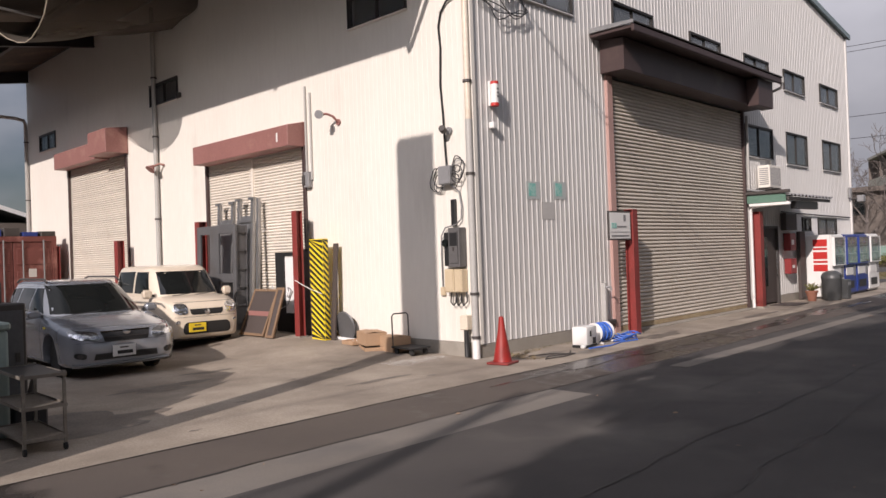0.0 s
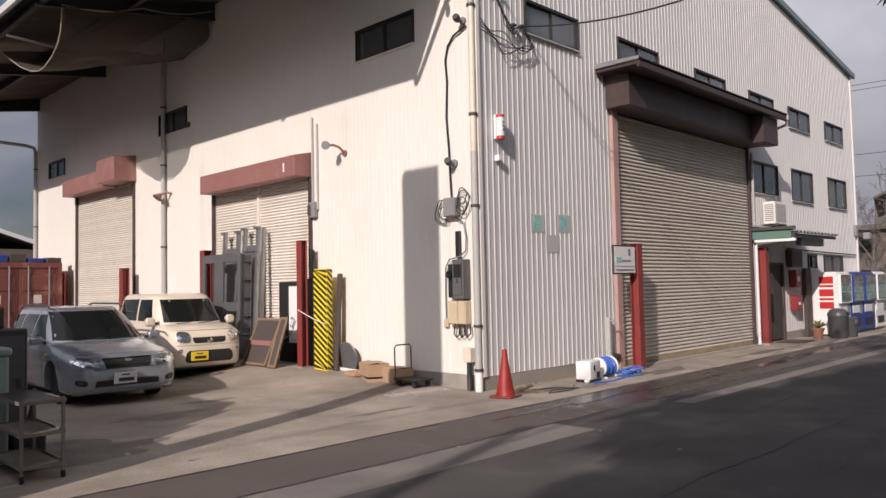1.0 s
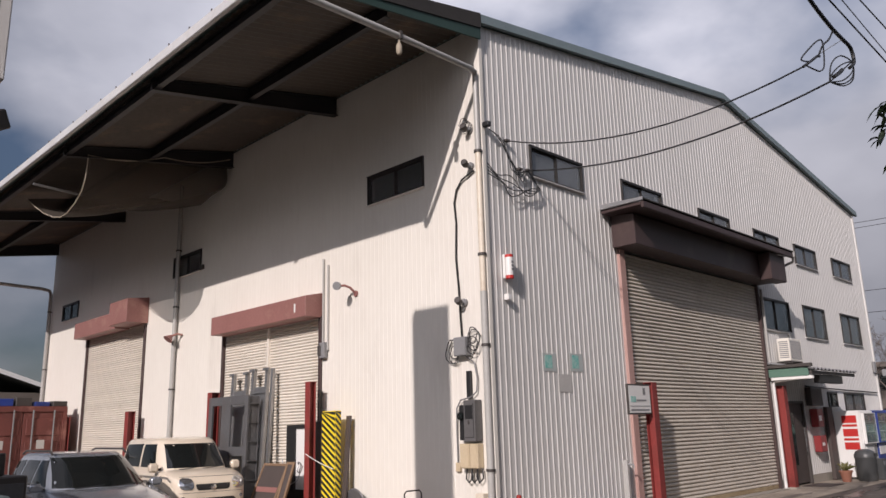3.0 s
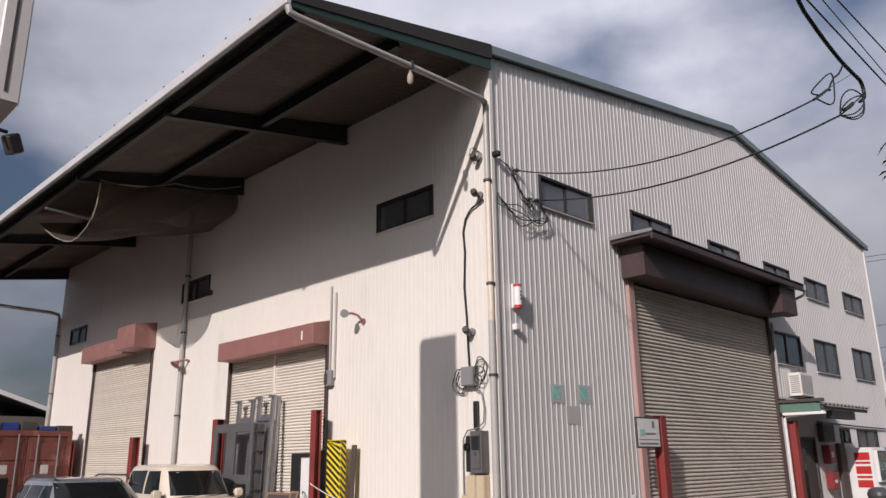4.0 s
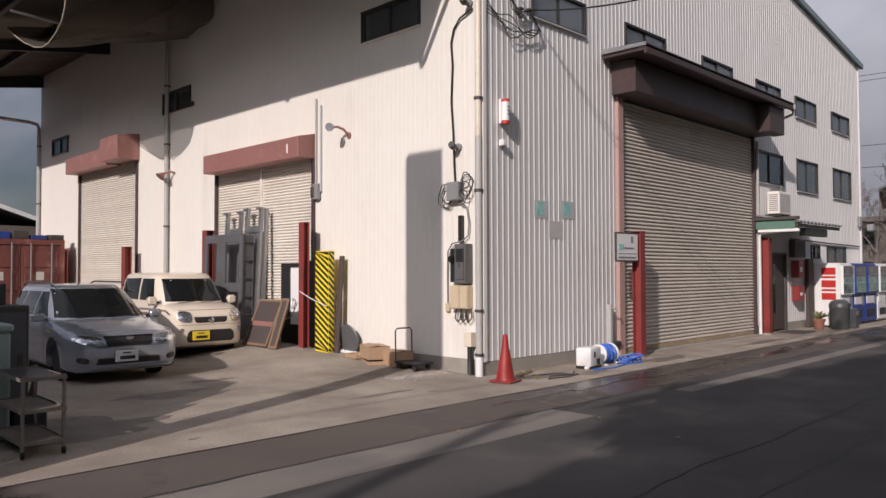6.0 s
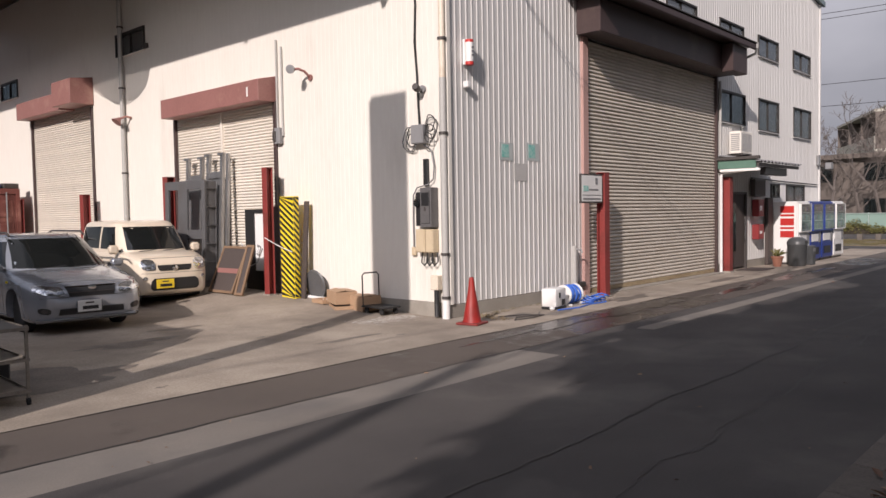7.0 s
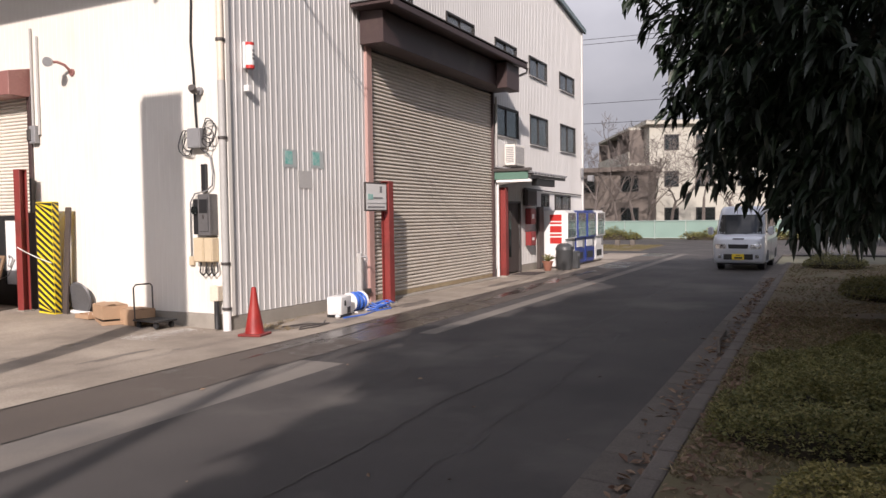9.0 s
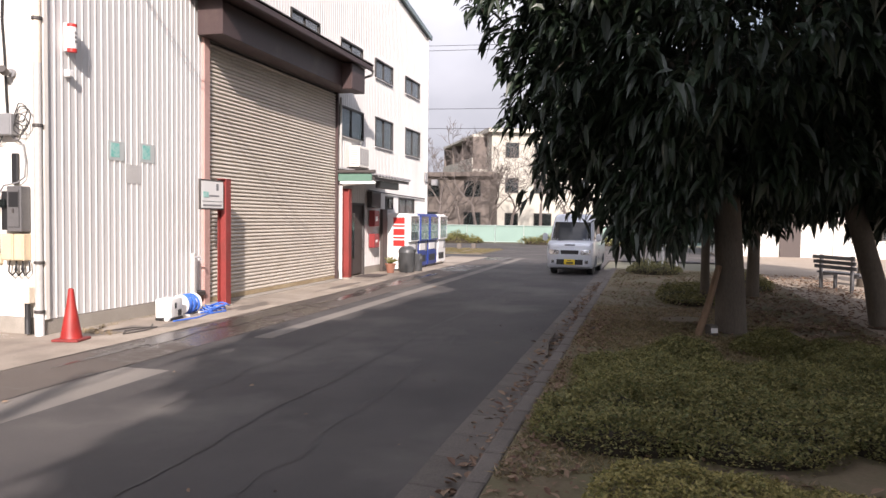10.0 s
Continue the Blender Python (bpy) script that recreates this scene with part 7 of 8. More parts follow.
for k, lift in enumerate((0.0, 0.16, -0.10)):
    cable("loop of black cable at the service joint", smooth_path([(0.94, -5.12, 5.81), (1.2, -5.1, 6.03 + 0.8 * lift), (1.67, -5.1, 6.31 + 0.8 * lift), (2.09, -5.12, 6.47), (1.95, -5.13, 6.21 + 0.4 * lift), (1.47, -5.13, 5.95 + 0.3 * lift), (0.94, -5.12, 5.81)], 4), 0.010)
cable("taped splice of the service cable", [(1.15, -5.12, 5.95), (1.39, -5.12, 6.08), (1.55, -5.12, 6.18)], 0.028, n=8)
cable("loop of black cable at the upper joint", smooth_path([(0.30, -5.12, 5.87), (0.00, -5.12, 5.80), (0.34, -5.12, 6.06), (0.74, -5.12, 6.32), (0.90, -5.12, 6.34), (0.83, -5.12, 6.01), (0.66, -5.12, 5.87), (0.48, -5.12, 5.82), (0.14, -5.12, 5.77)], 5), 0.010)
cable("taped splice of the upper wire", [(0.04, -5.12, 5.72), (0.30, -5.12, 5.87), (0.60, -5.12, 6.05), (0.69, -5.12, 6.08)], 0.018, n=8)
cable("black tail from the thick cable to the upper joint", smooth_path([(0.66, -5.12, 6.08), (0.90, -5.12, 6.31), (1.19, -5.12, 6.50), (1.47, -5.12, 6.76)], 4), 0.013)
cable("grey stay wire to the thick cable", [(0.69, -5.12, 6.11), (1.78, -5.12, 6.71)], 0.006, "cable_grey")
for xa, za, xb, zb, r_ in ((0.23, 6.86, 2.61, 6.78, 0.011), (0.70, 7.12, 2.39, 7.0, 0.007), (1.5, 7.43, 2.93, 7.44, 0.010)):
    k = (zb - za) / (xb - xa)
    cable("thin overhead wire along the street", [(x, -5.3, za + k * (x - xa)) for x in (-28, 2, 30)], r_)
for z, dz in ((13.6, 0.9), (13.1, 0.5), (9.3, 0.3), (8.1, 0.4)):
    cable("thin overhead wire across the junction", sag((38.5, 34, z + 0.6), (38.5, -26, z - dz), 0.8), 0.015)
# wires gathered on the ribbed wall
rnd = random.Random(61)
for k in range(4):
    cable("slack black wire on the ribbed wall", smooth_path([(0.04, -0.07, 5.90 - 0.06 * k), (0.25 + 0.04 * k, -0.09, 5.74 - 0.04 * k), (0.60, -0.10, 5.78 - 0.12 * k), (0.95 + 0.06 * k, -0.10, 5.52 + 0.05 * k), (1.22 + 0.05 * k, -0.11, 5.60 + 0.03 * k), (1.27 - 0.02 * k, -0.10, 5.82), (1.08, -0.08, 6.0)], 4), 0.009)
for k in range(4):
    cable("slack black wire between two wall brackets", smooth_path([(0.10 + 0.12 * k, -0.07, 6.52 - 0.02 * k), (0.40 + 0.05 * k, -0.09, 6.40 - 0.10 * k), (0.55 + 0.06 * k, -0.10, 6.12 - 0.05 * k), (0.62 + 0.09 * k, -0.10, 5.90 - 0.05 * k), (0.86 + 0.05 * k, -0.09, 5.92), (1.06, -0.08, 6.0)], 4), 0.008)
for x, z in ((0.57, 6.43), (1.10, 6.01), (0.88, 5.98)):
    t = thing("wire_bracket", "small dark wire bracket on the ribbed wall", "bracket")
    part("hook", boxes((x - 0.05, -0.10, z - 0.02, x + 0.05, -0.02, z + 0.02), bevel=0.004), "steel_dark", t)


# ---- kerb, verge and leaf litter ----
bm = bmesh.new()
box(bm, 0.004, -0.365, -0.06, 0.596, 0.0, 0.0)
for v in bm.verts:
    if v.co.z > -0.01 and v.co.y < -0.2:
        v.co.z = -0.02
bmesh.ops.bevel(bm, geom=bm.edges[:], offset=0.008, segments=1, affect="EDGES")
gutter_me = bpy.data.meshes.new("gutter_block")
bm.to_mesh(gutter_me)
bm.free()
gutter_me.materials.append(M["kerb"])
bm = bmesh.new()
box(bm, 0.004, -0.15, -0.08, 0.596, -0.0, 0.07, 0.025)
kerb_me = bpy.data.meshes.new("kerb_block")
bm.to_mesh(kerb_me)
bm.free()
kerb_me.materials.append(M["kerb"])
gutter = thing("gutter", "worn concrete gutter and low kerb along the verge", "kerb", kind="structure")
rnd = random.Random(3)
for i in range(50):
    x = -12.0 + 0.6 * i
    again("gutter_block", gutter_me, gutter, pose(x, -6.615, 0.012 + rnd.uniform(-0.003, 0.003), 0, 0, rnd.uniform(-0.2, 0.2)))
    again("kerb_block", kerb_me, gutter, pose(x, -6.985, rnd.uniform(-0.006, 0.006), 0, 0, rnd.uniform(-0.3, 0.3)))


part("gutter_run", boxes((-60, -6.98, -0.06, -12.0, -6.615, 0.006)), "kerb", gutter)
part("kerb_run", boxes((-60, -7.137, -0.08, -12.0, -6.985, 0.066), bevel=0.015), "kerb", gutter)


def leaf_object(name, label, category, verts, faces, material):
    me = bpy.data.meshes.new(name)
    me.from_pydata(verts.tolist(), [], faces.tolist())
    me.materials.append(M[material])
    ob = new(name, me)
    if label:
        tagged(ob, label, category, kind="stuff")
    return ob


def scatter(name, label, category, centres, ways, ups, lengths, widths, material, fold=0.25, droop=0.0, simple=False):
    """Many leaves as one mesh: each a folded, pointed blade of six corners."""
    c, d, u = np.array(centres), np.array(ways), np.array(ups)
    d /= np.linalg.norm(d, axis=1)[:, None] + 1e-9
    s = np.cross(d, u)
    s /= np.linalg.norm(s, axis=1)[:, None] + 1e-9
    n = np.cross(s, d)
    ln, wd = np.array(lengths)[:, None], np.array(widths)[:, None]
    down = np.array([[0, 0, -1.0]])
    p0 = c
    p1 = c + d * ln * 0.38 + s * wd * 0.5 + n * wd * fold + down * ln * droop * 0.15
    p2 = c + d * ln * 0.38 - s * wd * 0.5 + n * wd * fold + down * ln * droop * 0.15
    p3 = c + d * ln * 0.72 + s * wd * 0.38 + n * wd * fold * 0.6 + down * ln * droop * 0.45
    p4 = c + d * ln * 0.72 - s * wd * 0.38 + n * wd * fold * 0.6 + down * ln * droop * 0.45
    p5 = c + d * ln + down * ln * droop
    m1 = c + d * ln * 0.55 + down * ln * droop * 0.28
    if simple:
        verts = np.stack([p0, p1, p5, p2], 1).reshape(-1, 3)
        k = np.arange(len(c))[:, None] * 4
        return leaf_object(name, label, category, verts, np.concatenate([k + np.array([f]) for f in ((0, 1, 2), (0, 2, 3))], 0), material)
    verts = np.stack([p0, p1, p2, p3, p4, p5, m1], 1).reshape(-1, 3)
    k = np.arange(len(c))[:, None] * 7
    faces = np.concatenate([k + np.array([f]) for f in ((0, 1, 6), (0, 6, 2), (1, 3, 6), (2, 6, 4), (3, 5, 6), (4, 6, 5))], 0)
    return leaf_object(name, label, category, verts, faces, material)


rng = np.random.default_rng(4)


def leaf_litter(name, label, n, xs, ys, z, size, material, curl=0.5):
    x, y = rng.uniform(*xs, n), ys(n)
    a = rng.uniform(0, 6.28, n)
    way = np.stack([np.cos(a), np.sin(a), rng.uniform(-0.1, curl, n)], 1)
    up = np.stack([rng.normal(0, 0.3, n), rng.normal(0, 0.3, n), np.ones(n)], 1)
    ln = rng.uniform(size * 0.6, size * 1.3, n)
    return scatter(name, label, "fallen leaves", np.stack([x, y, z + rng.uniform(0, 0.012, n)], 1), way, up, ln, ln * rng.uniform(0.35, 0.55, n), material)


leaf_litter("fallen_leaves", "brown dead leaves gathered along the kerb", 640, (-9, 12), lambda n: -6.97 + np.abs(rng.normal(0, 0.11, n)), 0.005, 0.08, "dead_leaf")
leaf_litter("fallen_leaves", "scattered dry leaves on the grass verge", 1700, (-8, 16), lambda n: rng.uniform(-11.3, -7.2, n), 0.085, 0.075, "dead_leaf")
leaf_litter("fallen_leaves", "dense brown leaves under the park trees", 2600, (1.5, 16), lambda n: rng.uniform(-13.0, -9.8, n), 0.085, 0.10, "dead_leaf")
leaf_litter("fallen_leaves", "dry brown leaves caught in the grass by the kerb", 1500, (-8, 5), lambda n: -7.16 - np.abs(rng.normal(0, 0.32, n)), 0.085, 0.06, "dead_leaf")
leaf_litter("fallen_leaves", "few pale leaves lying on the road", 60, (-7, 12), lambda n: rng.uniform(-6.5, -1.4, n), 0.006, 0.05, "dead_leaf", 0.25)


def grass(n, xs, ys, label, z=0.068, h=(0.04, 0.13), material="grass"):
    x, y = rng.uniform(*xs, n), rng.uniform(*ys, n)
    keep = np.array([noise.noise((a * 0.8, b * 0.8, 2.0)) for a, b in zip(x, y)]) > -0.22
    x, y = x[keep], y[keep]
    n = len(x)
    a = rng.uniform(0, 6.28, n)
    way = np.stack([0.7 * np.cos(a), 0.7 * np.sin(a), rng.uniform(0.4, 1.2, n)], 1)
    up = np.stack([np.cos(a), np.sin(a), np.full(n, 0.2)], 1)
    scatter("grass", label, "grass", np.stack([x, y, np.full(n, z)], 1), way, up, rng.uniform(*h, n), rng.uniform(0.005, 0.012, n), material, 0.1, 0.35, True)


leaf_litter("plaster_dust", "white plaster crumbs spilt on the concrete", 1500, (-1.3, -0.2), lambda n: 0.72 + rng.normal(0, 0.18, n), 0.010, 0.018, "plaster", 0.1)
grass(70000, (-6.5, 4.0), (-11.2, -7.15), "dry yellow-green grass on the verge", h=(0.02, 0.085))
grass(36000, (-6.5, 6.0), (-11.2, -7.15), "brown withered grass among the green", h=(0.03, 0.09), material="straw")
grass(9000, (4.0, 17.0), (-11.0, -7.2), "thin dry grass further along the verge")
grass(900, (0.25, 1.6), (-0.85, -0.2), "dry weeds and dirt at the wall foot", 0.004, (0.03, 0.10), "straw")
grass(500, (0.3, 3.3), (-0.45, -0.05), "small weeds along the foundation", 0.004, (0.03, 0.09))
grass(5000, (26.5, 32.0), (-0.5, 2.6), "sunlit dry grass patch at the junction", 0.02, (0.08, 0.2))
slab("grass_patch", "low sunlit grass patch at the junction", "soil", 26.3, 32.2, -0.6, 2.8, 0.03, 0.08, category="grass patch")


def shrub(label, x0, x1, y0, y1, h, n, material="shrub_leaf", size=0.055, z0=0.06):
    """A low clipped mound of leaves: a dark uneven core, coloured as stems and shaded gaps, and many small leaves over
    it.
    """
    t = thing("groundcover_shrub", label, "shrub", pose((x0 + x1) / 2, (y0 + y1) / 2, z0))
    hx, hy = (x1 - x0) / 2, (y1 - y0) / 2
    bm = bmesh.new()
    bmesh.ops.create_icosphere(bm, subdivisions=4, radius=1.0)

    def height(px, py):
        r = min(1.0, (abs(px / hx) ** 2.3 + abs(py / hy) ** 2.3))
        return h * (1 - r) ** 0.33 * (0.72 + 0.55 * noise.noise((px * 1.5 + x0, py * 1.9 + y0, 0.3)) + 0.35 * noise.noise((px * 5, py * 5, y0)))

    for v in bm.verts:
        px, py = v.co.x * hx, v.co.y * hy
        px, py = px * 0.88, py * 0.88
        v.co = Vector((px, py, max(0.0, height(px, py) * 0.5) if v.co.z > 0 else -0.01))
    part("twig_core", bm, "twig_gap_dark" if h > 0.3 else "soil", t, "uneven core, coloured for stems and shaded gaps", smooth=True)
    px, py = rng.uniform(-hx, hx, n * 2), rng.uniform(-hy, hy, n * 2)
    ok = (np.abs(px / hx) ** 2.3 + np.abs(py / hy) ** 2.3) < 1.0
    px, py = px[ok][:n], py[ok][:n]
    pz = np.array([height(a, b) for a, b in zip(px, py)]) * rng.uniform(0.45, 1.08, len(px))
    twigs = bmesh.new()
    for q in range(int(26 * hx * hy) + 10):
        g = rng.uniform(0, 6.28)
        r0, r1 = rng.uniform(0.2, 0.75), rng.uniform(0.7, 0.98)
        e = Vector((hx * r1 * math.cos(g), hy * r1 * math.sin(g), 0))
        e.z = max(0.03, height(e.x, e.y) * rng.uniform(0.5, 1.1))
        tube(twigs, [Vector((hx * r0 * math.cos(g), hy * r0 * math.sin(g), 0.0)), e], [0.006, 0.003], 3)
    part("twig", twigs, "twig_gap_dark", t)
    a = rng.uniform(0, 6.28, len(px))
    way = np.stack([np.cos(a), np.sin(a), rng.uniform(-0.2, 0.9, len(px))], 1)
    up = np.stack([rng.normal(0, 0.5, len(px)), rng.normal(0, 0.5, len(px)), np.ones(len(px))], 1)
    ob = scatter("leaves", "", "", np.stack([px, py, pz], 1), way, up, rng.uniform(size * 0.6, size * 1.3, len(px)), rng.uniform(size * 0.4, size * 0.7, len(px)), material, simple=True)
    ob.parent = t
    tagged(ob, kind="stuff")
    return t


rnd = random.Random(21)
for cx, cy, w, h in [(-2.55 + 1.0 * i, -8.0 - 0.9 * j, 0.76, (0.46, 0.38, 0.30)[i]) for i in range(3) for j in range(4)] + [(-5.6 + 1.05 * i, -8.45 - 0.95 * j, 0.80, 0.25) for i in range(2) for j in range(4)] + [(0.9, -8.6, 0.5, 0.24), (1.3, -9.7, 0.5, 0.25), (1.0, -10.6, 0.5, 0.3)]:
    cx, cy, w, h = cx + rnd.uniform(-0.32, 0.32), cy + rnd.uniform(-0.22, 0.22), w * rnd.uniform(0.85, 1.15), h * rnd.uniform(0.75, 1.15)
    tagged(shrub("low green groundcover shrub on the shaded verge" if h > 0.28 else "sparse low groundcover shrub on the dry verge", cx - w, cx + w, cy - w * 0.9, cy + w * 0.9, h, 13000 if cx > -3.6 else 12000, "shrub_leaf" if cx > -3.6 else "shrub_yellow", size=0.034), group="groundcover shrubs")
shrub("dark low shrub beside the tree trunks", 6.2, 9.2, -9.6, -8.3, 0.38, 4500)
shrub("dark low shrub near the bench", 9.8, 13.0, -11.1, -9.9, 0.42, 3500)
shrub("dark low shrub at the end of the verge", 14.6, 17.0, -9.2, -7.5, 0.45, 3500)


# ---- trees ----
def limb(bm, p, d, length, r, depth, rnd, tips, spread=0.7, gravity=0.0, n=6, least=0.004):
    pts, rad = [p.copy()], [r]
    steps = 4
    for i in range(steps):
        r = max(r, least)
        d = (d + Vector((rnd.gauss(0, 0.13), rnd.gauss(0, 0.13), rnd.gauss(0, 0.10) + gravity))).normalized()
        p = p + d * length / steps
        pts.append(p.copy())
        rad.append(r * (1 - 0.42 * (i + 1) / steps))
    tube(bm, pts, rad, n)
    if depth == 0:
        tips.append((p, d))
        return
    for k in range(rnd.choice((2, 3, 3))):
        a = d.orthogonal().normalized()
        a.rotate(Matrix.Rotation(rnd.uniform(0, 6.28), 3, d))
        q = pts[-1] if k < 2 else pts[rnd.choice((2, 3))]
        limb(bm, q, (d + a * rnd.uniform(0.5, 1.0) * spread).normalized(), length * rnd.uniform(0.62, 0.8), rad[-1] * 0.78, depth - 1, rnd, tips, spread, gravity, max(4, n - 1), least)


def evergreen(label, x, y, z, trunk_r, trunk_h, lean, centre, radii, clumps, per, seed, size=0.19, low=1.6, lift=0.0, simple=False):
    """A broad-leaved evergreen: tapered trunk, limbs, and hanging leaves in clumps over a gappy crown."""
    t = thing("evergreen_tree", label, "tree", pose(x, y, z))
    rnd = random.Random(seed)
    g = np.random.default_rng(seed)
    bm = bmesh.new()
    top = Vector((lean[0], lean[1], trunk_h))
    pts = [Vector((0, 0, -0.1)), Vector((0, 0, 0.05)), Vector((lean[0] * 0.2, lean[1] * 0.2, trunk_h * 0.3)), Vector((lean[0] * 0.6, lean[1] * 0.6, trunk_h * 0.65)), top]
    tube(bm, pts, [trunk_r * 1.25, trunk_r * 1.12, trunk_r, trunk_r * 0.94, trunk_r * 0.88], 14)
    part("trunk", bm, "bark", t, smooth=True)
    bm = bmesh.new()
    c = Vector(centre) - Vector((x, y, z))
    tips = []
    for k in range(7):
        a = 6.28 * k / 7 + rnd.uniform(-0.3, 0.3)
        d = Vector((math.cos(a) * 0.8, math.sin(a) * 0.8, rnd.uniform(0.2, 1.1))).normalized()
        limb(bm, top - Vector((0, 0, rnd.uniform(0, 0.4))), d, radii[0] * 0.42, trunk_r * 0.45, 2, rnd, tips, 0.7)
    part("limb_crown", bm, "bark", t, smooth=True)
    # clump centres spread through the outer half of an uneven ellipsoid
    v = g.normal(size=(clumps, 3))
    v /= np.linalg.norm(v, axis=1)[:, None]
    lump = np.array([0.86 + 0.30 * noise.noise((a * 2.2 + seed, b * 2.2, cc * 2.2)) for a, b, cc in v])
    r = g.uniform(0.45, 1.0, clumps) ** 0.55 * lump
    cc = v * r[:, None] * np.array(radii) + np.array(c)
    floor = low - z + 0.35 * np.array([noise.noise((a * 0.9, b * 0.9, seed)) for a, b, _ in cc])
    floor = floor + np.clip((-8.45 - (cc[:, 1] + y)) * 1.7, 0.0, lift)
    cc[:, 2] = np.where(cc[:, 2] < floor, floor + g.uniform(0, 0.7, clumps), cc[:, 2])
    out = (cc - np.array(c)) / np.array(radii)
    twig = bmesh.new()
    for p, o in list(zip(cc, out))[:: max(1, clumps // 420)]:
        e = Vector(p)
        s = e - Vector(o) * g.uniform(0.5, 1.0) + Vector((0, 0, g.uniform(-0.1, 0.3)))
        tube(twig, [s, s.lerp(e, 0.5) + Vector((0, 0, 0.05)), e], [0.014, 0.010, 0.005], 4)
    tagged(part("twig_work", twig, "bark", t), kind="stuff")
    idx = np.repeat(np.arange(clumps), per)
    n = len(idx)
    jit = g.normal(0, 0.075, (n, 3))
    way = out[idx] * 0.9 + g.normal(0, 0.7, (n, 3)) + np.array([[0, 0, -0.18]])
    ln = g.uniform(size * 0.65, size * 1.25, n)
    up = g.normal(0, 0.5, (n, 3)) + np.array([[0, 0, 1.0]])
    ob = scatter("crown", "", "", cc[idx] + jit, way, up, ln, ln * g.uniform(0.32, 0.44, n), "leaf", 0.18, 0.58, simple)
    ob.parent = t
    tagged(ob, kind="stuff")
    return t


evergreen("broad evergreen tree with long drooping leaves over the verge", 3.10, -9.30, 0.06, 0.205, 2.7, (0.05, 0.15), (2.9, -9.2, 4.9), (4.15, 3.95, 4.7), 3900, 11, 11, 0.225, 1.48, 0.80)
evergreen("leaning evergreen tree at the edge of the park", 4.45, -11.66, 0.06, 0.16, 2.4, (-0.1, 0.62), (4.4, -12.3, 3.9), (2.9, 2.3, 2.9), 1500, 10, 12, 0.22, 1.72)
evergreen("slim evergreen tree further along the verge", 6.9, -9.2, 0.06, 0.085, 2.4, (0.1, 0.0), (8.6, -10.6, 3.8), (3.2, 2.8, 2.7), 1700, 9, 13, 0.20, 1.22)
evergreen("thin evergreen tree behind the larger tree", 8.7, -10.3, 0.06, 0.13, 2.4, (0.1, -0.05), (8.7, -10.0, 3.3), (2.0, 1.6, 1.9), 800, 9, 14, 0.20, 1.15)
evergreen("evergreen tree beside the park bench", 13.0, -13.6, 0.05, 0.2, 2.4, (0.0, 0.0), (13.0, -13.6, 4.2), (3.4, 3.4, 2.8), 800, 9, 15, 0.24, 1.9)
# five unseen trees, set and thickened for their shade on road and verge
evergreen("unseen tall evergreen tree behind on the verge, placed to shade the road", -13.2, -11.9, 0.06, 0.22, 3.6, (0.0, 0.0), (-13.5, -11.6, 6.9), (4.4, 3.8, 3.6), 2400, 12, 16, 0.50, 3.6, simple=True)
evergreen("unseen tall evergreen tree close behind the verge path, placed to shade the road", -9.9, -12.2, 0.06, 0.2, 4.4, (0.0, 0.3), (-9.9, -11.4, 7.3), (3.4, 2.9, 2.7), 2200, 12, 20, 0.48, 4.6, simple=True)
evergreen("unseen tall evergreen tree further back on the verge, placed to shade the road", -19.5, -14.5, 0.05, 0.22, 3.6, (0.0, 0.0), (-19.5, -14.3, 7.0), (4.4, 4.0, 3.6), 2200, 12, 17, 0.52, 3.4, simple=True)
evergreen("unseen tall evergreen tree in the park behind, placed for its shade", -11.5, -17.5, 0.05, 0.22, 3.6, (0.0, 0.0), (-11.5, -17.3, 6.4), (4.6, 4.0, 3.8), 1500, 12, 18, 0.52, 3.0, simple=True)
evergreen("unseen tall evergreen tree placed to shade the verge", -2.9, -13.6, 0.05, 0.24, 4.2, (0.0, 0.0), (-2.9, -13.4, 7.4), (4.4, 3.9, 3.8), 2600, 10, 19, 0.25, 3.7)


evergreen("low bushy evergreen at the end of the verge", 18.0, -10.6, 0.05, 0.10, 1.6, (0.0, 0.0), (18.0, -10.6, 2.6), (1.8, 1.6, 2.0), 520, 9, 23, 0.20, 0.7)


def bare_tree(label, x, y, h, seed, r=0.15, depth=6):
    t = thing("bare_tree", label, "tree", pose(x, y, -0.05), group="bare trees")
    rnd = random.Random(seed)
    bm = bmesh.new()
    tips = []
    limb(bm, Vector((0, 0, 0)), Vector((rnd.uniform(-0.1, 0.1), rnd.uniform(-0.1, 0.1), 1)).normalized(), h * 0.30, r, depth, rnd, tips, 0.9, 0.02, 5, 0.015)
    part("branch_crown", bm, "bark_bare", t, smooth=True)
    return t


for i, (x, y, h) in enumerate(((45.0, 6.9, 9.5), (46.5, 5.2, 9.0), (45.0, 3.4, 9.5), (47.0, 1.6, 9.0), (45.5, -0.6, 9.5), (48.0, 8.2, 10.0), (46.0, -3.0, 9.0), (48.6, 3.8, 10.5), (48.8, 10.4, 10.0))):
    bare_tree("leafless tree with fine branches beyond the junction", x, y, h, 30 + i)

# stick, stones and small things on the verge
for k, (x0, y0, x1, y1) in enumerate(((0.4, -6.93, 2.3, -6.80), (13.6, -7.25, 15.2, -7.55), (2.2, -7.2, 2.7, -7.35))):
    cable("dry fallen stick lying by the kerb", [(x0, y0, 0.04), ((x0 + x1) / 2, (y0 + y1) / 2 + 0.04, 0.05), (x1, y1, 0.10 if k else 0.035)], 0.02, "bark", 5, "stick")
t = thing("tree_stake", "pale wooden stake leaning on the tree trunk", "stake")
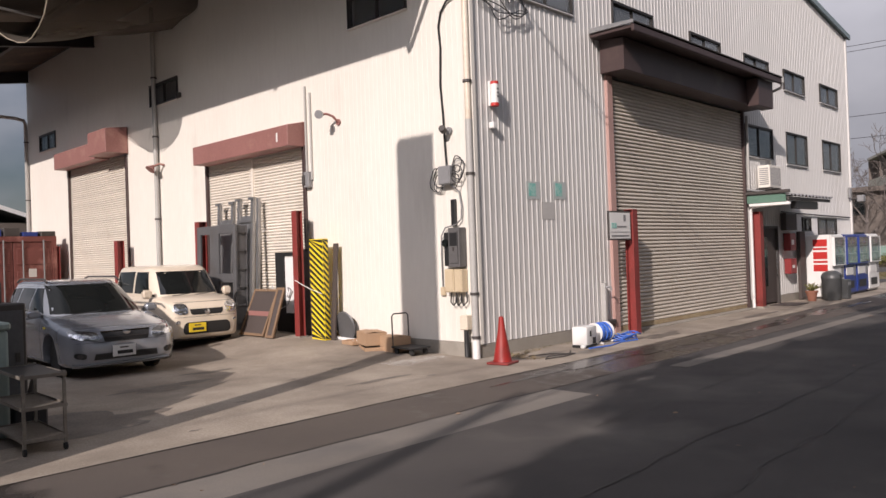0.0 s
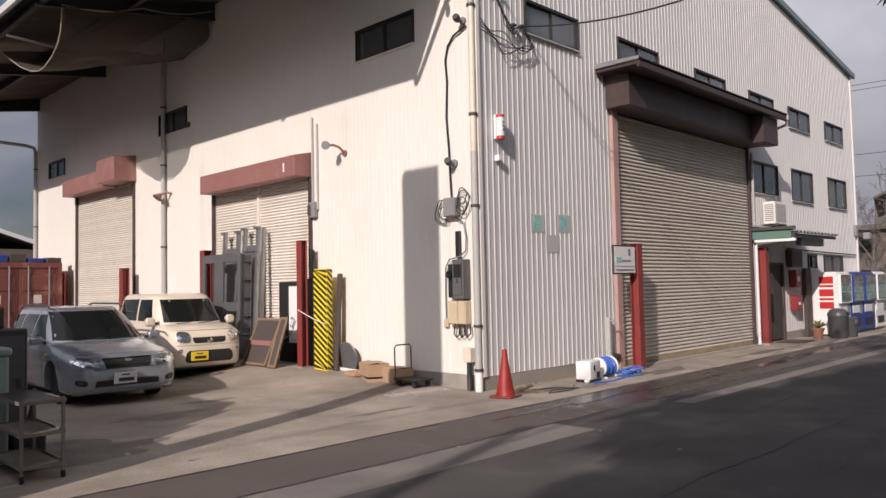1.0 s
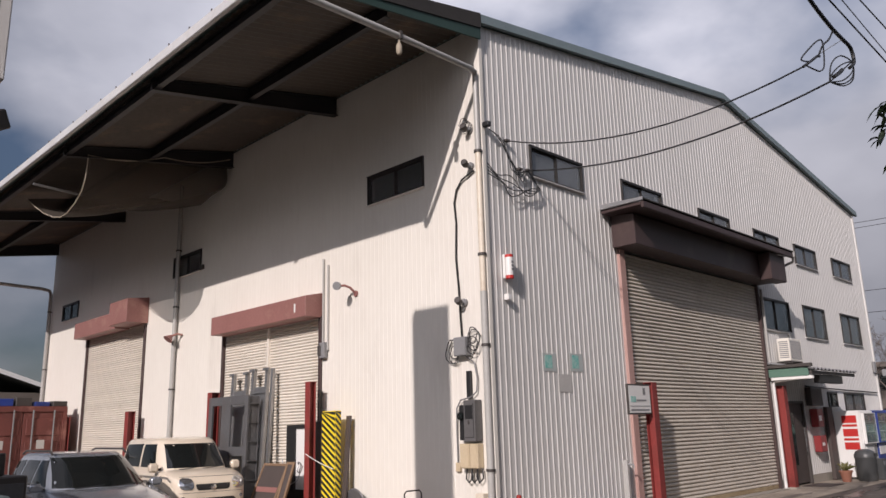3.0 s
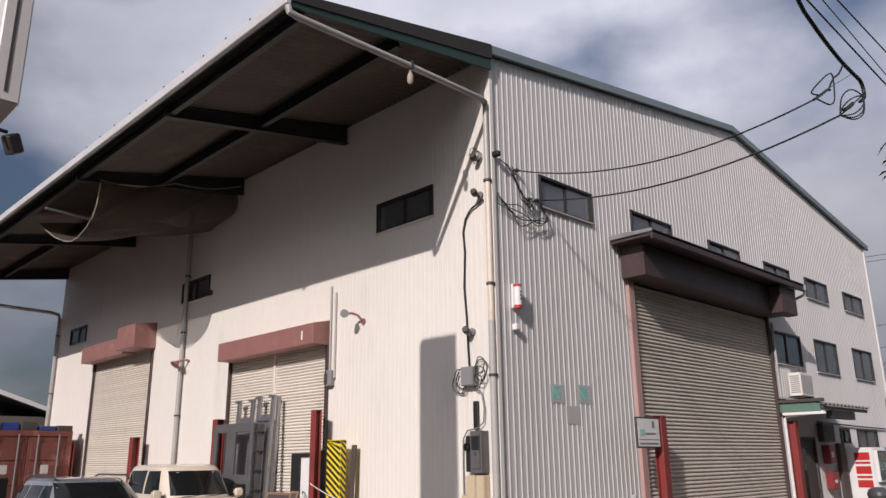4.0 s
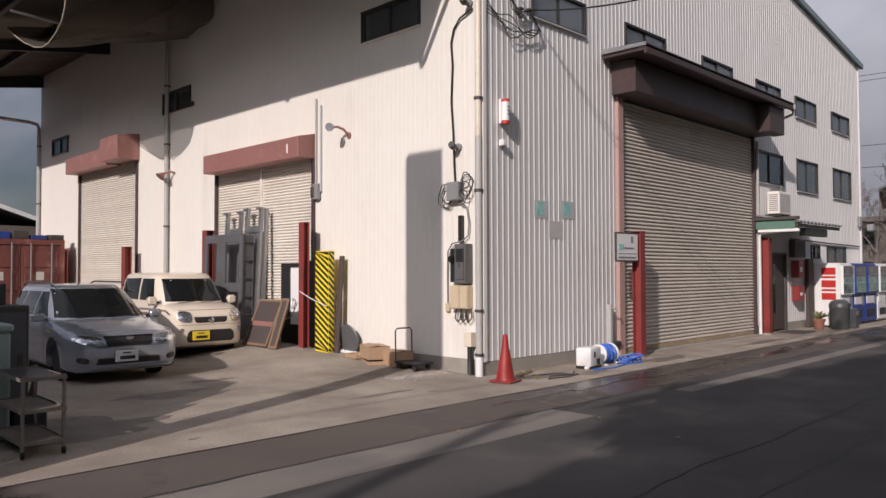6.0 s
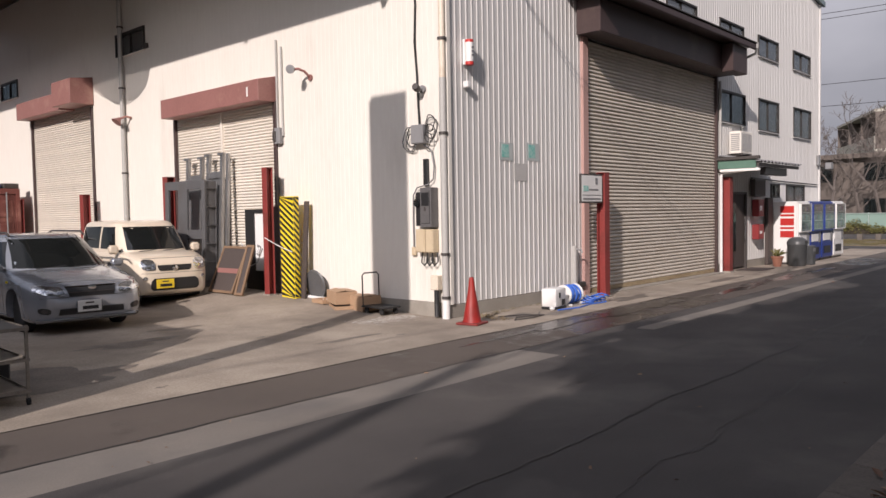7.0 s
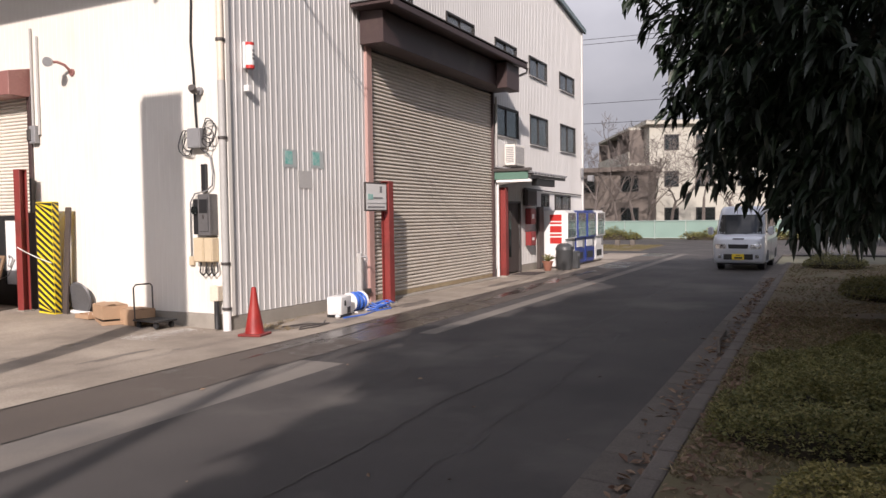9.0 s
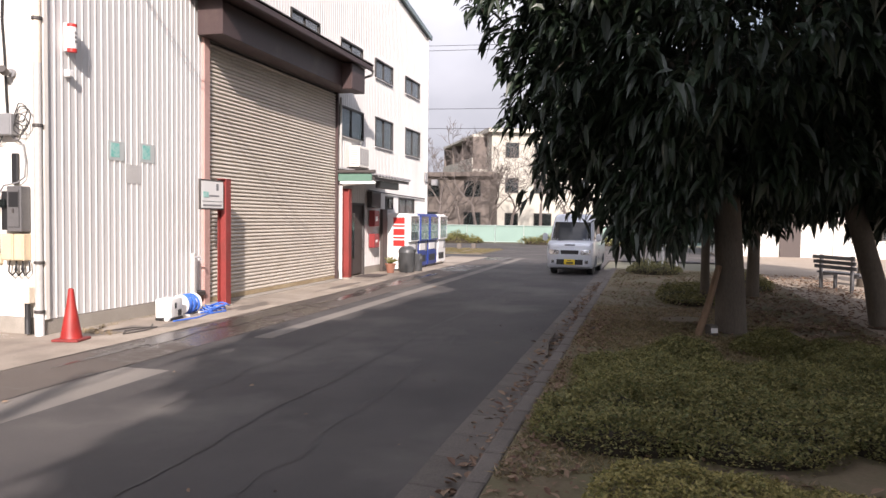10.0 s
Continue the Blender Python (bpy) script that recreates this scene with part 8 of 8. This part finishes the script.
part("stake", tube(bmesh.new(), [(2.60, -8.80, 0.04), (2.78, -8.95, 0.5), (2.97, -9.10, 1.05)], [0.055, 0.05, 0.045], 8), "wood", t)
t = thing("marker_block", "small pale block marker at the foot of the tree", "marker", pose(2.72, -9.0, 0.06, 0, 0, 20))
part("block", boxes((-0.09, -0.06, 0, 0.09, 0.06, 0.16), bevel=0.01), "kerb", t)
part("plate", boxes((-0.095, -0.05, 0.05, -0.091, 0.05, 0.12)), "white", t)
t = thing("stone", "pale stone at the end of the verge", "stone", pose(17.2, -8.5, 0.06))
bm = bmesh.new()
bmesh.ops.create_icosphere(bm, subdivisions=2, radius=0.12)
for v in bm.verts:
    v.co = v.co * (1 + 0.25 * noise.noise(v.co * 9)) + Vector((0, 0, 0.08))
part("rock", bm, "kerb", t)
bn = thing("park_bench", "grey slatted park bench on sandy ground", "bench", pose(11.5, -12.75, 0.055, 0, 0, 25))
for k in range(4):
    part("seat_slat", boxes((-0.75, -0.20 + 0.11 * k, 0.40, 0.75, -0.11 + 0.11 * k, 0.44), bevel=0.006), "grey_steel", bn)
for k in range(3):
    part("back_slat", boxes((-0.75, 0.26 + 0.03 * k, 0.52 + 0.12 * k, 0.75, 0.29 + 0.03 * k, 0.61 + 0.12 * k), bevel=0.006), "grey_steel", bn)
for x in (-0.55, 0.55):
    part("leg_frame", boxes((x - 0.03, -0.2, 0.0, x + 0.03, -0.13, 0.40), (x - 0.03, 0.2, 0.0, x + 0.03, 0.27, 0.86), (x - 0.03, -0.13, 0.34, x + 0.03, 0.2, 0.40)), "grey_steel", bn)
for x, y in ((16.4, -8.6), (17.0, -8.2), (20.5, -9.2)):
    t = thing("guard_pole", "white pole standing at the end of the verge", "pole")
    bm = bmesh.new()
    cyl(bm, (x, y, 0), (x, y, 1.25), 0.035, n=10)
    part("shaft", bm, "white", t)

# ---- beyond the junction ----
fn = thing("net_fence", "pale green mesh fence on a low kerb across the junction", "fence")
for i in range(19):
    y = -18 + 2.0 * i
    bm = bmesh.new()
    cyl(bm, (43.0, y, 0), (43.0, y, 1.28), 0.03, n=8)
    part("post", bm, "pale_green", fn)
    if i < 18:
        part("mesh_panel", boxes((43.02, y + 0.04, 0.12, 43.03, y + 1.96, 1.20)), "fence_green", fn)
for z in (0.1, 1.22):
    bm = bmesh.new()
    cyl(bm, (42.98, -18, z), (42.98, 18, z), 0.025, n=8)
    part("rail", bm, "pale_green", fn)
shrub("clipped green hedge before the fence", 41.2, 42.4, 2.6, 6.6, 0.75, 2500, size=0.14, z0=0.0)
shrub("clipped green hedge along the fence", 41.0, 42.4, -8.0, 0.2, 0.75, 4000, size=0.14, z0=0.0)
for x, y in ((31.0, 1.6), (31.4, 0.9)):
    t = thing("road_sign_block", "small pale block beside the grass patch", "block", pose(x, y, 0.0))
    part("block", boxes((-0.12, -0.12, 0, 0.12, 0.12, 0.34), bevel=0.03), "kerb", t)


def building(label, x0, y0, x1, y1, h, storeys, wins, balcony=None, wall="apartment"):
    b = thing("apartment_building", label, "building", pose(0, 0, 0))
    part("wall", boxes((x0, y0, 0, x1, y1, h)), wall, b)
    part("roof_slab", boxes((x0 - 0.5, y0 - 0.4, h, x1 + 0.4, y1 + 0.4, h + 0.35), bevel=0.03), wall, b)
    sh_ = h / storeys
    for s in range(storeys):
        for (a, c) in wins:
            w = part("window", boxes((x0 - 0.05, a, s * sh_ + 0.9, x0 + 0.02, c, s * sh_ + 2.2)), "alu", b)
            part("pane", boxes((x0 - 0.07, a + 0.08, s * sh_ + 0.98, x0 - 0.052, c - 0.08, s * sh_ + 2.12)), "glass_dark", w)
        if balcony:
            a, c = balcony
            bl = part("balcony", boxes((x0 - 1.6, a, s * sh_ + sh_ - 0.2, x0 - 0.003, c, s * sh_ + sh_ + 0.02)), wall, b)
            part("railing", boxes((x0 - 1.6, a, s * sh_ + 0.05, x0 - 1.52, c, s * sh_ + 0.75)), wall, bl)
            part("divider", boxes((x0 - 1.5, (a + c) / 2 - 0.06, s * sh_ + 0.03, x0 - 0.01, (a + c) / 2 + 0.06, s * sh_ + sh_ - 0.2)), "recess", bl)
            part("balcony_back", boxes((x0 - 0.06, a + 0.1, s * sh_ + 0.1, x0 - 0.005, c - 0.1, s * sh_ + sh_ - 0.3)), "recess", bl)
    return b


apt = building("cream three-storey apartment block behind bare trees", 0.0, -18.0, 14.8, 0.0, 9.0, 3, [(-16, -14.4), (-12.4, -10.8), (-8.8, -7.2), (-5.4, -3.8), (-2.4, -1.2)])
apt.matrix_world = pose(55.0, 4.7, 0, 0, 0, 26)
for k in range(3):
    z = 3.0 * k
    bl = part("balcony", boxes((1.6, 0.003, z + 2.78, 14.6, 1.35, z + 2.98)), "apartment", apt)
    part("railing", boxes((1.6, 1.27, z + 0.0, 14.6, 1.35, z + 0.95)), "apartment", bl)
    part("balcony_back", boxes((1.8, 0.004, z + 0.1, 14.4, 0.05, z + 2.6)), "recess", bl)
    for x in (1.6, 6.0, 10.3, 14.5):
        part("divider", boxes((x, 0.06, z + 0.0, x + 0.1, 1.26, z + 2.77)), "balcony", bl)
building("brown two-storey houses beyond the bare trees", 50.4, 3.9, 53.6, 17.0, 5.0, 2, [(4.6, 6.0), (8, 9.6), (12, 13.6)], None, "balcony")
pk = building("pale low building behind the park", 30.0, -30.0, 38.0, -11.5, 3.0, 1, [(-28, -26), (-24, -22), (-20, -18.5)], None, "park_wall")
part("doorway", boxes((29.9, -15.1, 0.0, 29.99, -14.2, 2.6)), "wood_dark", pk, "dark doorway")
part("red_eave", boxes((29.4, -30.2, 2.36, 29.995, -15.15, 2.52)), "red_dull", pk, "dull red eave")
for y in (-16.5, -18.0, -20.9, -22.0):
    part("panel_joint", boxes((29.985, y - 0.02, 0.1, 29.999, y + 0.02, 2.34)), "recess", pk)


def house(label, x, y, w, d, h, rise):
    t = thing("house", label, "house", pose(x, y, 0))
    part("wall", boxes((-w / 2, -d / 2, 0, w / 2, d / 2, h)), "wood_dark", t)
    bm = bmesh.new()
    v = [[bm.verts.new(p) for p in ((-w / 2 - 0.5, yy, h - 0.1), (0, yy, h + rise), (w / 2 + 0.5, yy, h - 0.1), (w / 2 + 0.5, yy, h + 0.1), (0, yy, h + rise + 0.22), (-w / 2 - 0.5, yy, h + 0.1))] for yy in (-d / 2 - 0.5, d / 2 + 0.5)]
    for k in range(6):
        bm.faces.new((v[0][k], v[0][(k + 1) % 6], v[1][(k + 1) % 6], v[1][k]))
    bm.faces.new(v[0][::-1])
    bm.faces.new(v[1])
    bmesh.ops.recalc_face_normals(bm, faces=bm.faces[:])
    part("roof", bm, "roof_tile", t)
    bm = bmesh.new()
    for s in (-1, 1):
        q = [bm.verts.new(p) for p in ((s * (w / 2 + 0.5), -d / 2 - 0.52, h - 0.12), (0, -d / 2 - 0.52, h + rise - 0.02), (0, -d / 2 - 0.52, h + rise + 0.24), (s * (w / 2 + 0.5), -d / 2 - 0.52, h + 0.12))]
        bm.faces.new(q)
    part("bargeboard", bm, "white", t, "white bargeboard")
    part("gable", boxes((-w / 2, -d / 2 - 0.01, h * 0.55, w / 2, -d / 2 + 0.02, h)), "balcony", t)
    return t


house("dark gabled house beyond the yard", 2.2, 44.0, 8.5, 8.0, 4.3, 1.5)
house("grey roofed house further behind", -6.5, 60.0, 12.0, 8.0, 4.6, 2.2)
# low distant hills and roofs that close the view
bm = bmesh.new()
n = 90
lo, hi = [], []
for i in range(n + 1):
    a = 2 * math.pi * i / n
    r_ = 420
    z = 9 + 7 * noise.noise((math.cos(a) * 3, math.sin(a) * 3, 0.5)) + 3 * noise.noise((math.cos(a) * 17, math.sin(a) * 17, 0.5))
    lo.append(bm.verts.new((r_ * math.cos(a), r_ * math.sin(a), -2)))
    hi.append(bm.verts.new((r_ * 1.02 * math.cos(a), r_ * 1.02 * math.sin(a), z)))
for k in range(n):
    bm.faces.new((lo[k], lo[k + 1], hi[k + 1], hi[k]))
tagged(part("backdrop", bm, "balcony"), "low dark line of distant trees and roofs", "backdrop", kind="structure")
